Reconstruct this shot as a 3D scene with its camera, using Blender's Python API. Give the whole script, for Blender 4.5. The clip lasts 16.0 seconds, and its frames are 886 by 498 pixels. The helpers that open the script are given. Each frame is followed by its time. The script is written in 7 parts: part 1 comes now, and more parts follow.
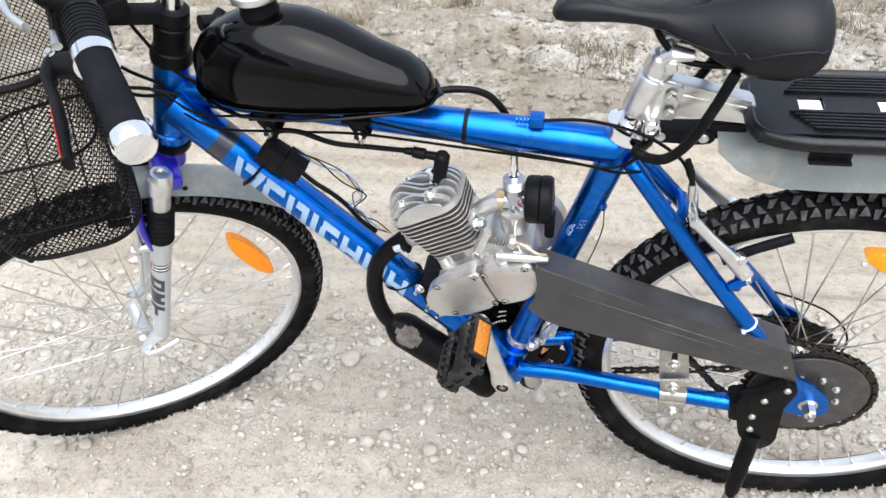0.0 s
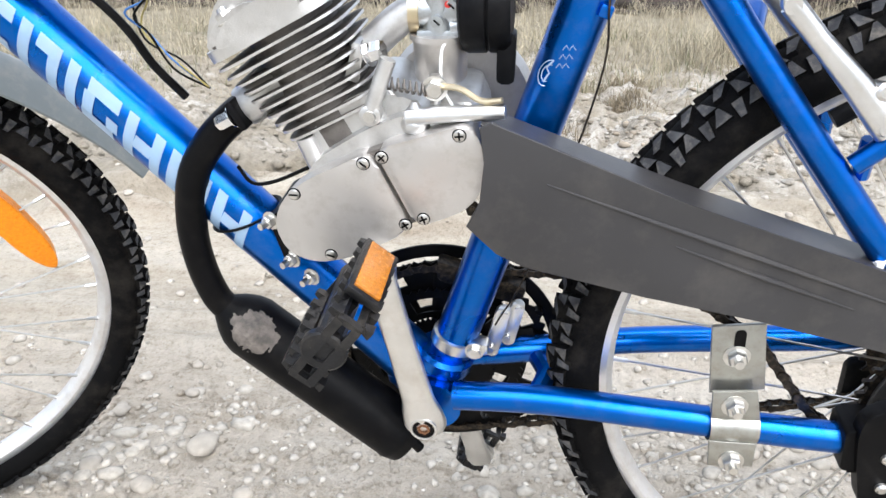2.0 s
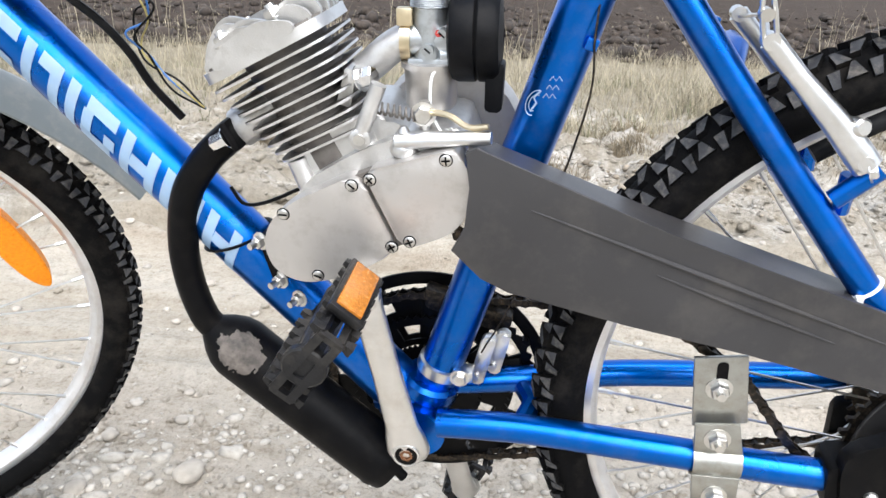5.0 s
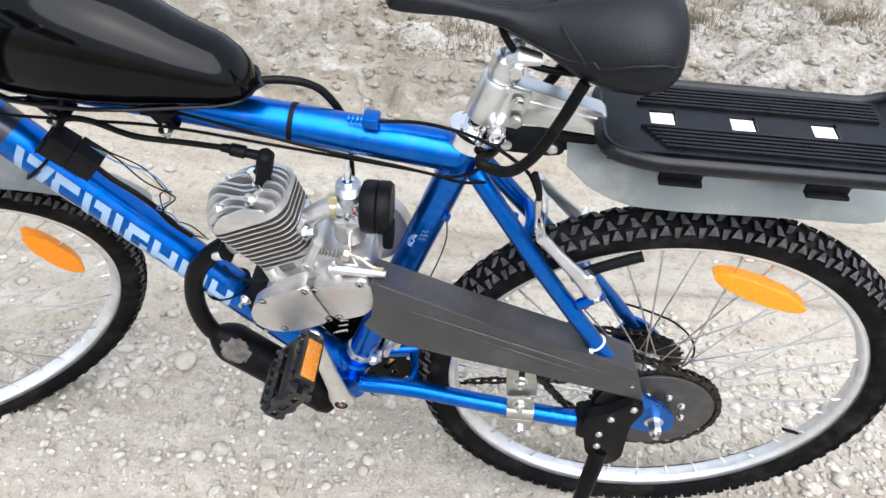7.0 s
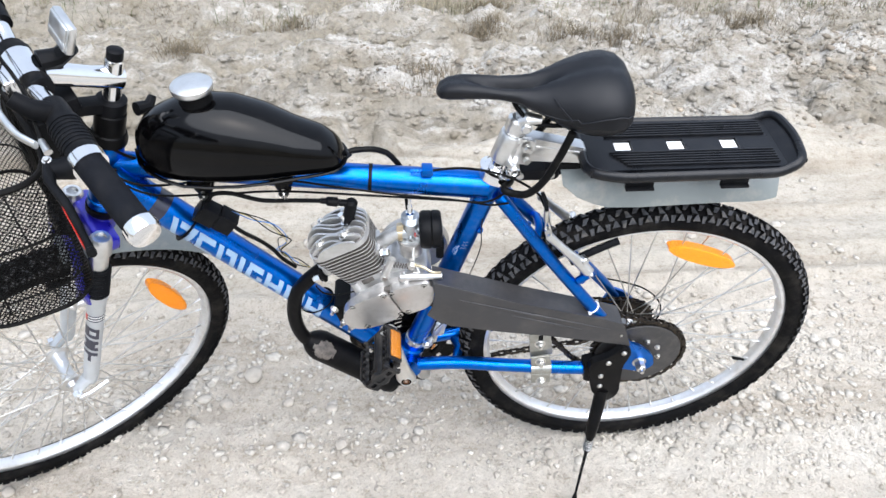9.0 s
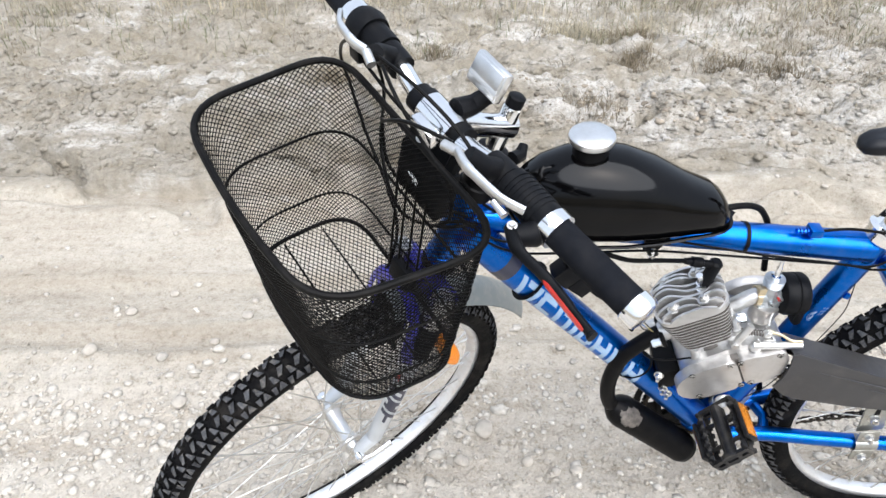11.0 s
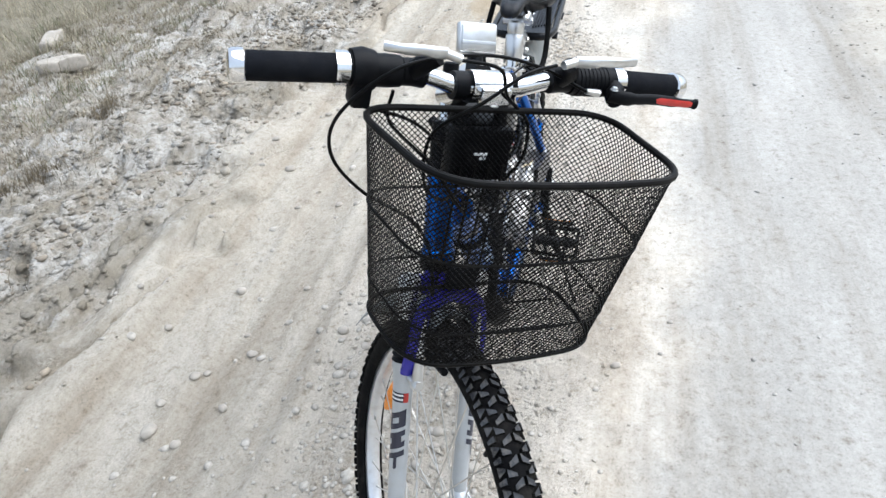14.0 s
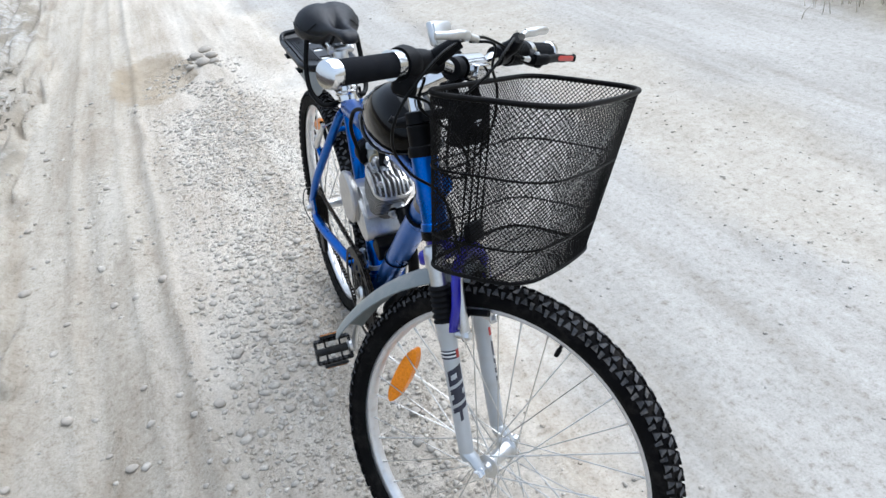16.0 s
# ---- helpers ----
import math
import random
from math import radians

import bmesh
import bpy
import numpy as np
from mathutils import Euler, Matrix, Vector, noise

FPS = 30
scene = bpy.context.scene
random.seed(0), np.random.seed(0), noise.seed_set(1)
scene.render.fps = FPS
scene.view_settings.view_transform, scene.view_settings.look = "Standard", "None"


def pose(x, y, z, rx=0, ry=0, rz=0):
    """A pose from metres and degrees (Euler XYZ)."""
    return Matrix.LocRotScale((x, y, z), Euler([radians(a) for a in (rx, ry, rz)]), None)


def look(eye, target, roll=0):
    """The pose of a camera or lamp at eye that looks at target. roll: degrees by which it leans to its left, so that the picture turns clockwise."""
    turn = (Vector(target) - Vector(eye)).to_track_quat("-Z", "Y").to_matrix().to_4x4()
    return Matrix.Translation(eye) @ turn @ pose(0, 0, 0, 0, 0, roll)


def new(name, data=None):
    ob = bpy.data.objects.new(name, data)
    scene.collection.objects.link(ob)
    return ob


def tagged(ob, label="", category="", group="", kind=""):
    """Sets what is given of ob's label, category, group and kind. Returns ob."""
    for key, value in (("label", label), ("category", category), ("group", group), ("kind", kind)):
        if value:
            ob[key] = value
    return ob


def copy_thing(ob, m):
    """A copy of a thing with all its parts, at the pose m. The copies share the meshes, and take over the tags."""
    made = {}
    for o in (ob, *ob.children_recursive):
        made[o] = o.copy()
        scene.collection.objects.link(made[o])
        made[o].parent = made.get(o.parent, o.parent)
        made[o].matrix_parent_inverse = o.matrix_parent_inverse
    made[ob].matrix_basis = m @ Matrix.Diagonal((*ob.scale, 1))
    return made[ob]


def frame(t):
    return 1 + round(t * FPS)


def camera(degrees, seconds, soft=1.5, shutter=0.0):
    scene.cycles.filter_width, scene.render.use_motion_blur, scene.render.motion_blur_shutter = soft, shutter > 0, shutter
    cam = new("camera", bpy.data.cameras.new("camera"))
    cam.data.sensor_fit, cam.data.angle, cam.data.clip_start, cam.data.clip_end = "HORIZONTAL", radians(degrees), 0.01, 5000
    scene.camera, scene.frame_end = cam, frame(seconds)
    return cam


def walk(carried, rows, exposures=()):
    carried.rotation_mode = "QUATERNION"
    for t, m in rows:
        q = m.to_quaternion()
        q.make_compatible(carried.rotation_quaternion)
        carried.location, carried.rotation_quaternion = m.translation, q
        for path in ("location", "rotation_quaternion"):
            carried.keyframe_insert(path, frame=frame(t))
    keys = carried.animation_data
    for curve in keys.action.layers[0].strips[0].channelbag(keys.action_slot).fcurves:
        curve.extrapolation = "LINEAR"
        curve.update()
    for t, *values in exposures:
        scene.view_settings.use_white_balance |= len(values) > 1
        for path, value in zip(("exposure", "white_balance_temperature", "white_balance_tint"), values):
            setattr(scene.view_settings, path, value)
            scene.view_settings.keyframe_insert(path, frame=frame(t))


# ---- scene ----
cam = camera(60.84, 16.0)
# seconds, eye, turn about x, y, z in degrees
ROWS = [
    (0, -0.3277, -0.8914, 1.1422, 53.26, 2.98, 10.48),
    (0.5, -0.3390, -0.7883, 0.9881, 53.12, 2.18, 6.92),
    (1, -0.3025, -0.7214, 0.9049, 55.61, -0.28, 8.26),
    (1.5, -0.3077, -0.6744, 0.7998, 59.75, -0.42, 8.31),
    (2, -0.3434, -0.6174, 0.6682, 66.74, 0.44, 7.10),
    (2.5, -0.3344, -0.6146, 0.6392, 68.61, -0.40, 7.31),
    (3, -0.3355, -0.6240, 0.6451, 70.65, -0.94, 8.14),
    (5.5, -0.3240, -0.6267, 0.6691, 69.23, -1.02, 7.70),
    (6, -0.3129, -0.6218, 0.7630, 61.30, -1.62, 4.46),
    (6.5, -0.2929, -0.6654, 0.9623, 55.37, -2.34, 3.58),
    (7, -0.2891, -0.7761, 1.1195, 51.08, -3.45, 3.89),
    (7.5, -0.3486, -0.9199, 1.2192, 47.94, -4.63, 0.70),
    (8, -0.4051, -1.0261, 1.3041, 49.29, -2.22, -4.67),
    (8.2, -0.4077, -1.0518, 1.3244, 50.35, -0.60, -6.07),
    (10.3, -0.6171, -1.0603, 1.3204, 54.64, -1.21, 1.26),
    (10.5, -0.6834, -1.0308, 1.3186, 55.36, -0.68, 1.18),
    (11, -0.8822, -0.9228, 1.3070, 54.08, 0.37, -0.50),
    (11.5, -1.0986, -0.8657, 1.2844, 55.03, -2.20, -10.62),
    (12, -1.2859, -0.8237, 1.2816, 52.45, -0.54, -24.23),
    (12.5, -1.3886, -0.7000, 1.2900, 52.97, 2.54, -37.82),
    (13, -1.5506, -0.6162, 1.3030, 56.90, 2.59, -52.43),
    (13.5, -1.7049, -0.5182, 1.3013, 56.05, 4.11, -67.26),
    (14, -1.7527, -0.3483, 1.2761, 56.93, 7.11, -77.22),
    (14.5, -1.8121, -0.2122, 1.2921, 57.86, 4.76, -87.61),
    (15, -1.9633, -0.0504, 1.3030, 57.64, 5.84, -96.68),
    (15.5, -1.9954, 0.0827, 1.2994, 58.51, 6.95, -102.65),
    (16, -1.9290, 0.2413, 1.3193, 57.41, 8.57, -112.03),
]
# seconds, stops, kelvin, tint
EXPOSURES = [(0, 0.66, 5980, 10), (1.5, 0.71, 5800, 10), (2, 0.83, 5950, 10), (5.5, 0.80, 6000, 10), (6.5, 0.66, 5950, 10), (8, 0.64, 5700, 10), (11, 0.66, 5900, 10), (12.5, 0.64, 5850, 10), (13, 0.58, 5750, 10), (13.5, 0.36, 5700, 9), (14, 0.40, 5650, 7.5), (14.5, 0.36, 5650, 8.5), (15, 0.24, 5560, 8), (16, 0.24, 5500, 8)]
walk(cam, [(t, pose(x, y, z, rx, ry, rz)) for t, x, y, z, rx, ry, rz in ROWS], EXPOSURES)

# ---- daylight: bright thin overcast ----
world = bpy.data.worlds.new("sky")
scene.world = world
world.use_nodes = True
wn = world.node_tree.nodes
sky = wn.new("ShaderNodeTexSky")
sky.sky_type, sky.sun_disc = "NISHITA", False
sky.sun_elevation, sky.sun_rotation = radians(58), radians(158)
sky.air_density, sky.dust_density, sky.ozone_density = 1.0, 6.0, 0.6
soften = wn.new("ShaderNodeMix")
soften.data_type, soften.blend_type = "RGBA", "MIX"
soften.inputs[0].default_value = 0.5
soften.inputs[7].default_value = (6.6, 6.8, 7.0, 1)
world.node_tree.links.new(sky.outputs[0], soften.inputs[6])
world.node_tree.links.new(soften.outputs[2], wn["Background"].inputs[0])
wn["Background"].inputs[1].default_value = 0.145
sun = new("sun", bpy.data.lights.new("sun", "SUN"))
sun.data.energy, sun.data.angle, sun.data.color = 3.5, radians(80), (1.0, 0.97, 0.93)
sun.matrix_world = look((1.2, -3.0, 5.4), (0, 0, 0))


# ---- materials ----
def mat(name, color, rough=0.5, metal=0.0, var=0.15, scale=30.0, bump=0.0, bscale=300.0, coat=0.0, dirt=None, alpha=1.0, island=0.0, spec=0.5):
    """A surface with variation at two scales, fine relief and, if given, dirt: (colour, amount, scale)."""
    m = bpy.data.materials.new(name)
    m.use_nodes = True
    n, l = m.node_tree.nodes, m.node_tree.links
    b = n["Principled BSDF"]
    co = n.new("ShaderNodeTexCoord")
    big = n.new("ShaderNodeTexNoise")
    big.inputs["Scale"].default_value, big.inputs["Detail"].default_value = scale, 6
    l.new(co.outputs["Object"], big.inputs["Vector"])
    ramp = n.new("ShaderNodeValToRGB")
    ramp.color_ramp.elements[0].position, ramp.color_ramp.elements[1].position = 0.3, 0.7
    ramp.color_ramp.elements[0].color = (*[c * (1 - var) for c in color], 1)
    ramp.color_ramp.elements[1].color = (*[min(1, c * (1 + var)) for c in color], 1)
    l.new(big.outputs["Fac"], ramp.inputs["Fac"])
    out = ramp.outputs["Color"]
    if island:
        geo, hsv, rng = n.new("ShaderNodeNewGeometry"), n.new("ShaderNodeHueSaturation"), n.new("ShaderNodeMapRange")
        rng.inputs[3].default_value, rng.inputs[4].default_value = 1 - island, 1 + island
        l.new(geo.outputs["Random Per Island"], rng.inputs[0])
        l.new(rng.outputs[0], hsv.inputs["Value"])
        l.new(out, hsv.inputs["Color"])
        out = hsv.outputs["Color"]
    if dirt:
        dn, dr, mx = n.new("ShaderNodeTexNoise"), n.new("ShaderNodeMapRange"), n.new("ShaderNodeMix")
        dn.inputs["Scale"].default_value, dn.inputs["Detail"].default_value, dn.inputs["Roughness"].default_value = dirt[2], 8, 0.7
        l.new(co.outputs["Object"], dn.inputs["Vector"])
        dr.inputs[1].default_value, dr.inputs[2].default_value, dr.inputs[4].default_value = 0.48, 0.68, dirt[1]
        l.new(dn.outputs["Fac"], dr.inputs[0])
        mx.data_type = "RGBA"
        l.new(dr.outputs[0], mx.inputs[0])
        l.new(out, mx.inputs[6])
        mx.inputs[7].default_value = (*dirt[0], 1)
        out = mx.outputs[2]
    l.new(out, b.inputs["Base Color"])
    fine = n.new("ShaderNodeTexNoise")
    fine.inputs["Scale"].default_value, fine.inputs["Detail"].default_value = bscale, 4
    l.new(co.outputs["Object"], fine.inputs["Vector"])
    rr = n.new("ShaderNodeMapRange")
    rr.inputs[3].default_value, rr.inputs[4].default_value = max(0.02, rough - 0.09), min(1, rough + 0.09)
    l.new(big.outputs["Fac"], rr.inputs[0])
    l.new(rr.outputs[0], b.inputs["Roughness"])
    if bump:
        bp = n.new("ShaderNodeBump")
        bp.inputs["Strength"].default_value, bp.inputs["Distance"].default_value = bump, 0.001
        l.new(fine.outputs["Fac"], bp.inputs["Height"])
        l.new(bp.outputs[0], b.inputs["Normal"])
    b.inputs["Metallic"].default_value = metal
    b.inputs["Coat Weight"].default_value = coat
    b.inputs["Coat Roughness"].default_value = 0.06
    b.inputs["Alpha"].default_value = alpha
    b.inputs["Specular IOR Level"].default_value = spec
    return m


DUST = (0.42, 0.37, 0.30)
BLUE = mat("metallic_blue_paint", (0.001, 0.106, 0.47), 0.29, 0.93, 0.10, 14, 0.05, 900, 0.2, (DUST, 0.05, 60))
VIOLET = mat("violet_blue_paint", (0.016, 0.012, 0.34), 0.3, 0.3, 0.15, 30, 0.0, 300, 0.6)
BLACK_GLOSS = mat("black_gloss_paint", (0.0010, 0.0010, 0.0012), 0.10, 0.0, 0.3, 8, 0.0, 300, 0.0, (DUST, 0.004, 30), spec=0.19)
BLACK_SATIN = mat("black_satin_paint", (0.003, 0.003, 0.0033), 0.40, 0.0, 0.3, 40, 0.1, 600, 0.0, (DUST, 0.009, 50), spec=0.077)
BLACK_PLASTIC = mat("black_plastic", (0.0042, 0.0045, 0.0054), 0.45, 0.0, 0.25, 40, 0.15, 700, 0.0, (DUST, 0.009, 60), spec=0.088)
RACK_PLASTIC = mat("shiny_black_rack_plastic", (0.005, 0.0055, 0.007), 0.30, 0.0, 0.25, 40, 0.1, 700, 0.0, (DUST, 0.012, 60), spec=0.25)
PLATED = mat("dull_zinc_plate", (0.36, 0.36, 0.33), 0.36, 0.9, 0.12, 60, 0.1, 700, 0.0, ((0.2, 0.17, 0.12), 0.35, 90))
LEATHERETTE = mat("black_leatherette", (0.0042, 0.0048, 0.0066), 0.40, 0.0, 0.2, 25, 0.5, 900, 0.0, (DUST, 0.007, 25), spec=0.24)
FOAM = mat("dark_grey_foam_rubber", (0.0062, 0.0070, 0.0092), 0.75, 0.0, 0.2, 60, 0.7, 1200, 0.0, (DUST, 0.010, 35), spec=0.066)
RUBBER = mat("tyre_rubber", (0.004, 0.004, 0.0042), 0.7, 0.0, 0.25, 30, 0.4, 500, 0.0, (DUST, 0.04, 22), spec=0.055)
KNOB_DUST = mat("dusty_tyre_knob", (0.050, 0.051, 0.054), 0.9, 0.0, 0.5, 60, 0.5, 500, 0.0, (DUST, 0.22, 90), spec=0.06)
ALU = mat("brushed_aluminium", (0.68, 0.68, 0.67), 0.33, 1.0, 0.1, 30, 0.12, 900, 0.0, (DUST, 0.25, 40))
CAST = mat("cast_aluminium", (0.58, 0.575, 0.56), 0.42, 0.9, 0.10, 45, 0.22, 900, 0.0, ((0.2, 0.18, 0.15), 0.3, 55))
ZINC = mat("bluish_zinc_casting", (0.46, 0.49, 0.51), 0.40, 0.9, 0.15, 60, 0.2, 900, 0.0, ((0.15, 0.14, 0.12), 0.4, 80))
PEDAL_PLASTIC = mat("scuffed_black_pedal_plastic", (0.006, 0.006, 0.0065), 0.34, 0.0, 0.3, 60, 0.3, 500, 0.0, (DUST, 0.05, 50), spec=0.30)
COVER = mat("machined_aluminium_cover", (0.52, 0.50, 0.475), 0.42, 0.85, 0.08, 20, 0.15, 1500, 0.0, ((0.3, 0.27, 0.23), 0.3, 70))
CHROME = mat("chrome", (0.82, 0.82, 0.82), 0.1, 1.0, 0.05, 30, 0.0, 300, 0.0, (DUST, 0.1, 60))
STEEL = mat("zinc_plated_steel", (0.62, 0.61, 0.58), 0.32, 1.0, 0.12, 50, 0.1, 700, 0.0, ((0.25, 0.2, 0.14), 0.25, 90))
RIM = mat("silver_wheel_rim", (0.72, 0.72, 0.72), 0.36, 0.75, 0.06, 30, 0.05, 900, 0.0, (DUST, 0.35, 45))
SILVER_PAINT = mat("silver_grey_fork_paint", (0.47, 0.49, 0.505), 0.32, 0.4, 0.06, 30, 0.03, 900, 0.4, (DUST, 0.2, 40))
GUARD = mat("dark_grey_sheet_metal_paint", (0.047, 0.046, 0.047), 0.40, 0.35, 0.10, 14, 0.1, 1200, 0.0, (DUST, 0.06, 18), spec=0.3)
DISC = mat("grey_sprocket_disc", (0.042, 0.041, 0.041), 0.42, 0.4, 0.15, 25, 0.1, 900, 0.0, (DUST, 0.08, 40))
CHAIN = mat("oily_chain_steel", (0.03, 0.027, 0.024), 0.45, 0.9, 0.4, 200, 0.0, 300, 0.0, ((0.2, 0.14, 0.08), 0.4, 200))
MUD = mat("grey_translucent_mudguard_plastic", (0.172, 0.19, 0.186), 0.38, 0.0, 0.06, 20, 0.05, 600, 0.0, (DUST, 0.4, 16))
AMBER = mat("amber_reflector", (0.98, 0.27, 0.0), 0.3, 0.0, 0.2, 300, 0.8, 900, 0.15, spec=0.3)
PEDAL_AMBER = mat("dark_amber_pedal_reflector", (0.36, 0.125, 0.006), 0.25, 0.0, 0.3, 400, 0.8, 900, 0.4)
WHITE = mat("white_plastic", (0.75, 0.75, 0.73), 0.4, 0.0, 0.05, 60, 0.0, 300)
DECAL = mat("silver_decal", (0.26, 0.39, 0.56), 0.35, 0.2, 0.08, 50, 0.0, 300, 0.5, (DUST, 0.15, 60))
DARK_DECAL = mat("dark_navy_decal", (0.01, 0.012, 0.03), 0.35, 0.0, 0.2, 50, 0.0, 300, 0.5)
RED = mat("red_plastic", (0.45, 0.02, 0.012), 0.35, 0.0, 0.15, 50, 0.1, 500, 0.3)
BRASS = mat("dull_yellow_zinc", (0.62, 0.53, 0.36), 0.38, 1.0, 0.15, 60, 0.0, 300)
MESHWIRE = mat("black_coated_wire", (0.004, 0.0038, 0.0036), 0.45, 0.0, 0.2, 40, 0.1, 700, 0.0, (DUST, 0.014, 40), spec=0.077)
CABLE = mat("black_cable_housing", (0.0035, 0.0035, 0.0035), 0.4, 0.0, 0.2, 60, 0.0, 300, 0.0, (DUST, 0.010, 60), spec=0.088)
# dark oxide plus the shade between cooling fins, both put into the colour
DARK_CAST = mat("oxide_and_shade_cast", (0.17, 0.155, 0.14), 0.6, 0.6, 0.4, 60, 0.4, 700, 0.0, ((0.03, 0.025, 0.02), 0.6, 60))
BURNT = mat("burnt_flaking_paint", (0.115, 0.10, 0.086), 0.7, 0.2, 0.4, 90, 0.8, 300, 0.0, ((0.03, 0.028, 0.026), 0.9, 60))
RUST = mat("rusty_bolt", (0.16, 0.075, 0.035), 0.6, 0.5, 0.3, 200, 0.2, 900)
WIRE_BLUE = mat("blue_wire", (0.02, 0.10, 0.30), 0.4)
WIRE_YELLOW = mat("yellow_wire", (0.30, 0.25, 0.08), 0.4)


# ---- mesh helpers ----
def spline(pts, n=8):
    """Points of a smooth curve through pts."""
    p = [Vector(q) for q in pts]
    p = [2 * p[0] - p[1]] + p + [2 * p[-1] - p[-2]]
    out = []
    for i in range(1, len(p) - 2):
        for k in range(n):
            t = k / n
            a, b, c, d = p[i - 1], p[i], p[i + 1], p[i + 2]
            out.append(0.5 * (2 * b + (c - a) * t + (2 * a - 5 * b + 4 * c - d) * t * t + (3 * b - a - 3 * c + d) * t ** 3))
    return out + [p[-2]]


def tube(bm, pts, r, n=12, caps=True, flat=1.0, side=None, closed=False):
    """A tube along pts; r: one radius or one a point; flat: thickness along the second axis, as a share."""
    pts = [Vector(p) for p in pts]
    rr = [r] * len(pts) if isinstance(r, (int, float)) else r
    m = len(pts)
    nrm = Vector(side) if side else None
    rings = []
    for i, p in enumerate(pts):
        if closed:
            d = (pts[(i + 1) % m] - pts[i - 1]).normalized()
        else:
            d = (pts[min(i + 1, m - 1)] - pts[max(i - 1, 0)]).normalized()
        if nrm is None:
            nrm = d.orthogonal()
        nrm = (nrm - d * nrm.dot(d)).normalized()
        b = d.cross(nrm)
        rings.append([bm.verts.new(p + rr[i] * (math.cos(2 * math.pi * k / n) * nrm + flat * math.sin(2 * math.pi * k / n) * b)) for k in range(n)])
    for i in range(m if closed else m - 1):
        a, b = rings[i], rings[(i + 1) % m]
        for k in range(n):
            bm.faces.new((a[k], a[(k + 1) % n], b[(k + 1) % n], b[k]))
    if caps and not closed:
        bm.faces.new(rings[0][::-1])
        bm.faces.new(rings[-1])
    return bm


def cyl(bm, p0, p1, r0, r1=None, n=20):
    return tube(bm, [p0, p1], [r0, r0 if r1 is None else r1], n)


def lathe(bm, profile, base, axis, n=28, caps=True):
    """profile: (distance along axis, radius)."""
    base, axis = Vector(base), Vector(axis).normalized()
    u = axis.orthogonal().normalized()
    v = axis.cross(u)
    rings = [[bm.verts.new(base + axis * h + r * (math.cos(2 * math.pi * k / n) * u + math.sin(2 * math.pi * k / n) * v)) for k in range(n)] for h, r in profile]
    for a, b in zip(rings, rings[1:]):
        for k in range(n):
            bm.faces.new((a[k], a[(k + 1) % n], b[(k + 1) % n], b[k]))
    if caps:
        bm.faces.new(rings[0][::-1])
        bm.faces.new(rings[-1])
    return bm


def bolt(bm, p, axis, r=0.005, h=0.004):
    """A hexagon head with a small washer."""
    axis = Vector(axis).normalized()
    p = Vector(p)
    lathe(bm, [(0, r * 1.35), (0.001, r * 1.35)], p, axis, 14)
    lathe(bm, [(0.001, r), (h * 0.8, r), (h, r * 0.85)], p, axis, 6)
    return bm


def box(bm, size, m, bevel=0.0):
    v = bmesh.ops.create_cube(bm, size=1, matrix=m @ Matrix.Diagonal((*size, 1)))["verts"]
    if bevel:
        e = list({e for q in v for e in q.link_edges})
        bmesh.ops.bevel(bm, geom=e, offset=bevel, segments=2, affect="EDGES", profile=0.5)
    return bm


def prism(bm, poly, y0, y1, bevel=0.0, m=None):
    """A plate with the outline poly in x and z, from y0 to y1."""
    a = [bm.verts.new((x, y0, z)) for x, z in poly]
    b = [bm.verts.new((x, y1, z)) for x, z in poly]
    k = len(poly)
    f = [bm.faces.new(a), bm.faces.new(b[::-1])] + [bm.faces.new((a[(i + 1) % k], a[i], b[i], b[(i + 1) % k])) for i in range(k)]
    if bevel:
        e = list({e for q in f[:2] for e in q.edges})
        bmesh.ops.bevel(bm, geom=e, offset=bevel, segments=2, affect="EDGES", profile=0.5)
    if m is not None:
        bmesh.ops.transform(bm, matrix=m, verts=[q for q in bm.verts if q in set(a + b)])
    return bm


def rounded(poly, r, n=4):
    """The outline with its corners rounded."""
    out = []
    for i, p in enumerate(poly):
        p, a, b = Vector(p), Vector(poly[i - 1]), Vector(poly[(i + 1) % len(poly)])
        ra = min(r, (a - p).length * 0.45)
        rb = min(r, (b - p).length * 0.45)
        s, e = p + (a - p).normalized() * ra, p + (b - p).normalized() * rb
        for k in range(n + 1):
            t = k / n
            q = (1 - t) ** 2 * s + 2 * t * (1 - t) * p + t * t * e
            out.append((q.x, q.y))
    return out


def loft(bm, rings, caps=True):
    vs = [[bm.verts.new(p) for p in r] for r in rings]
    n = len(vs[0])
    for a, b in zip(vs, vs[1:]):
        for k in range(n):
            bm.faces.new((a[k], a[(k + 1) % n], b[(k + 1) % n], b[k]))
    if caps:
        bm.faces.new(vs[0][::-1])
        bm.faces.new(vs[-1])
    return bm


def mesh_of(name, bm, materials, sharp=35):
    me = bpy.data.meshes.new(name)
    bmesh.ops.recalc_face_normals(bm, faces=bm.faces)
    bm.to_mesh(me)
    bm.free()
    for m in materials if isinstance(materials, (list, tuple)) else [materials]:
        me.materials.append(m)
    me.shade_smooth()
    me.set_sharp_from_angle(angle=radians(sharp))
    return me


def part(name, bm, material, parent, label="", m=None, sharp=35):
    """Links bm (or a ready mesh) as one mesh object under a thing or a part."""
    me = bm if isinstance(bm, bpy.types.Mesh) else mesh_of(name, bm, material, sharp)
    ob = new(name, me)
    ob.parent = parent
    if m is not None:
        ob.matrix_basis = m
    return tagged(ob, label)


B = bmesh.new

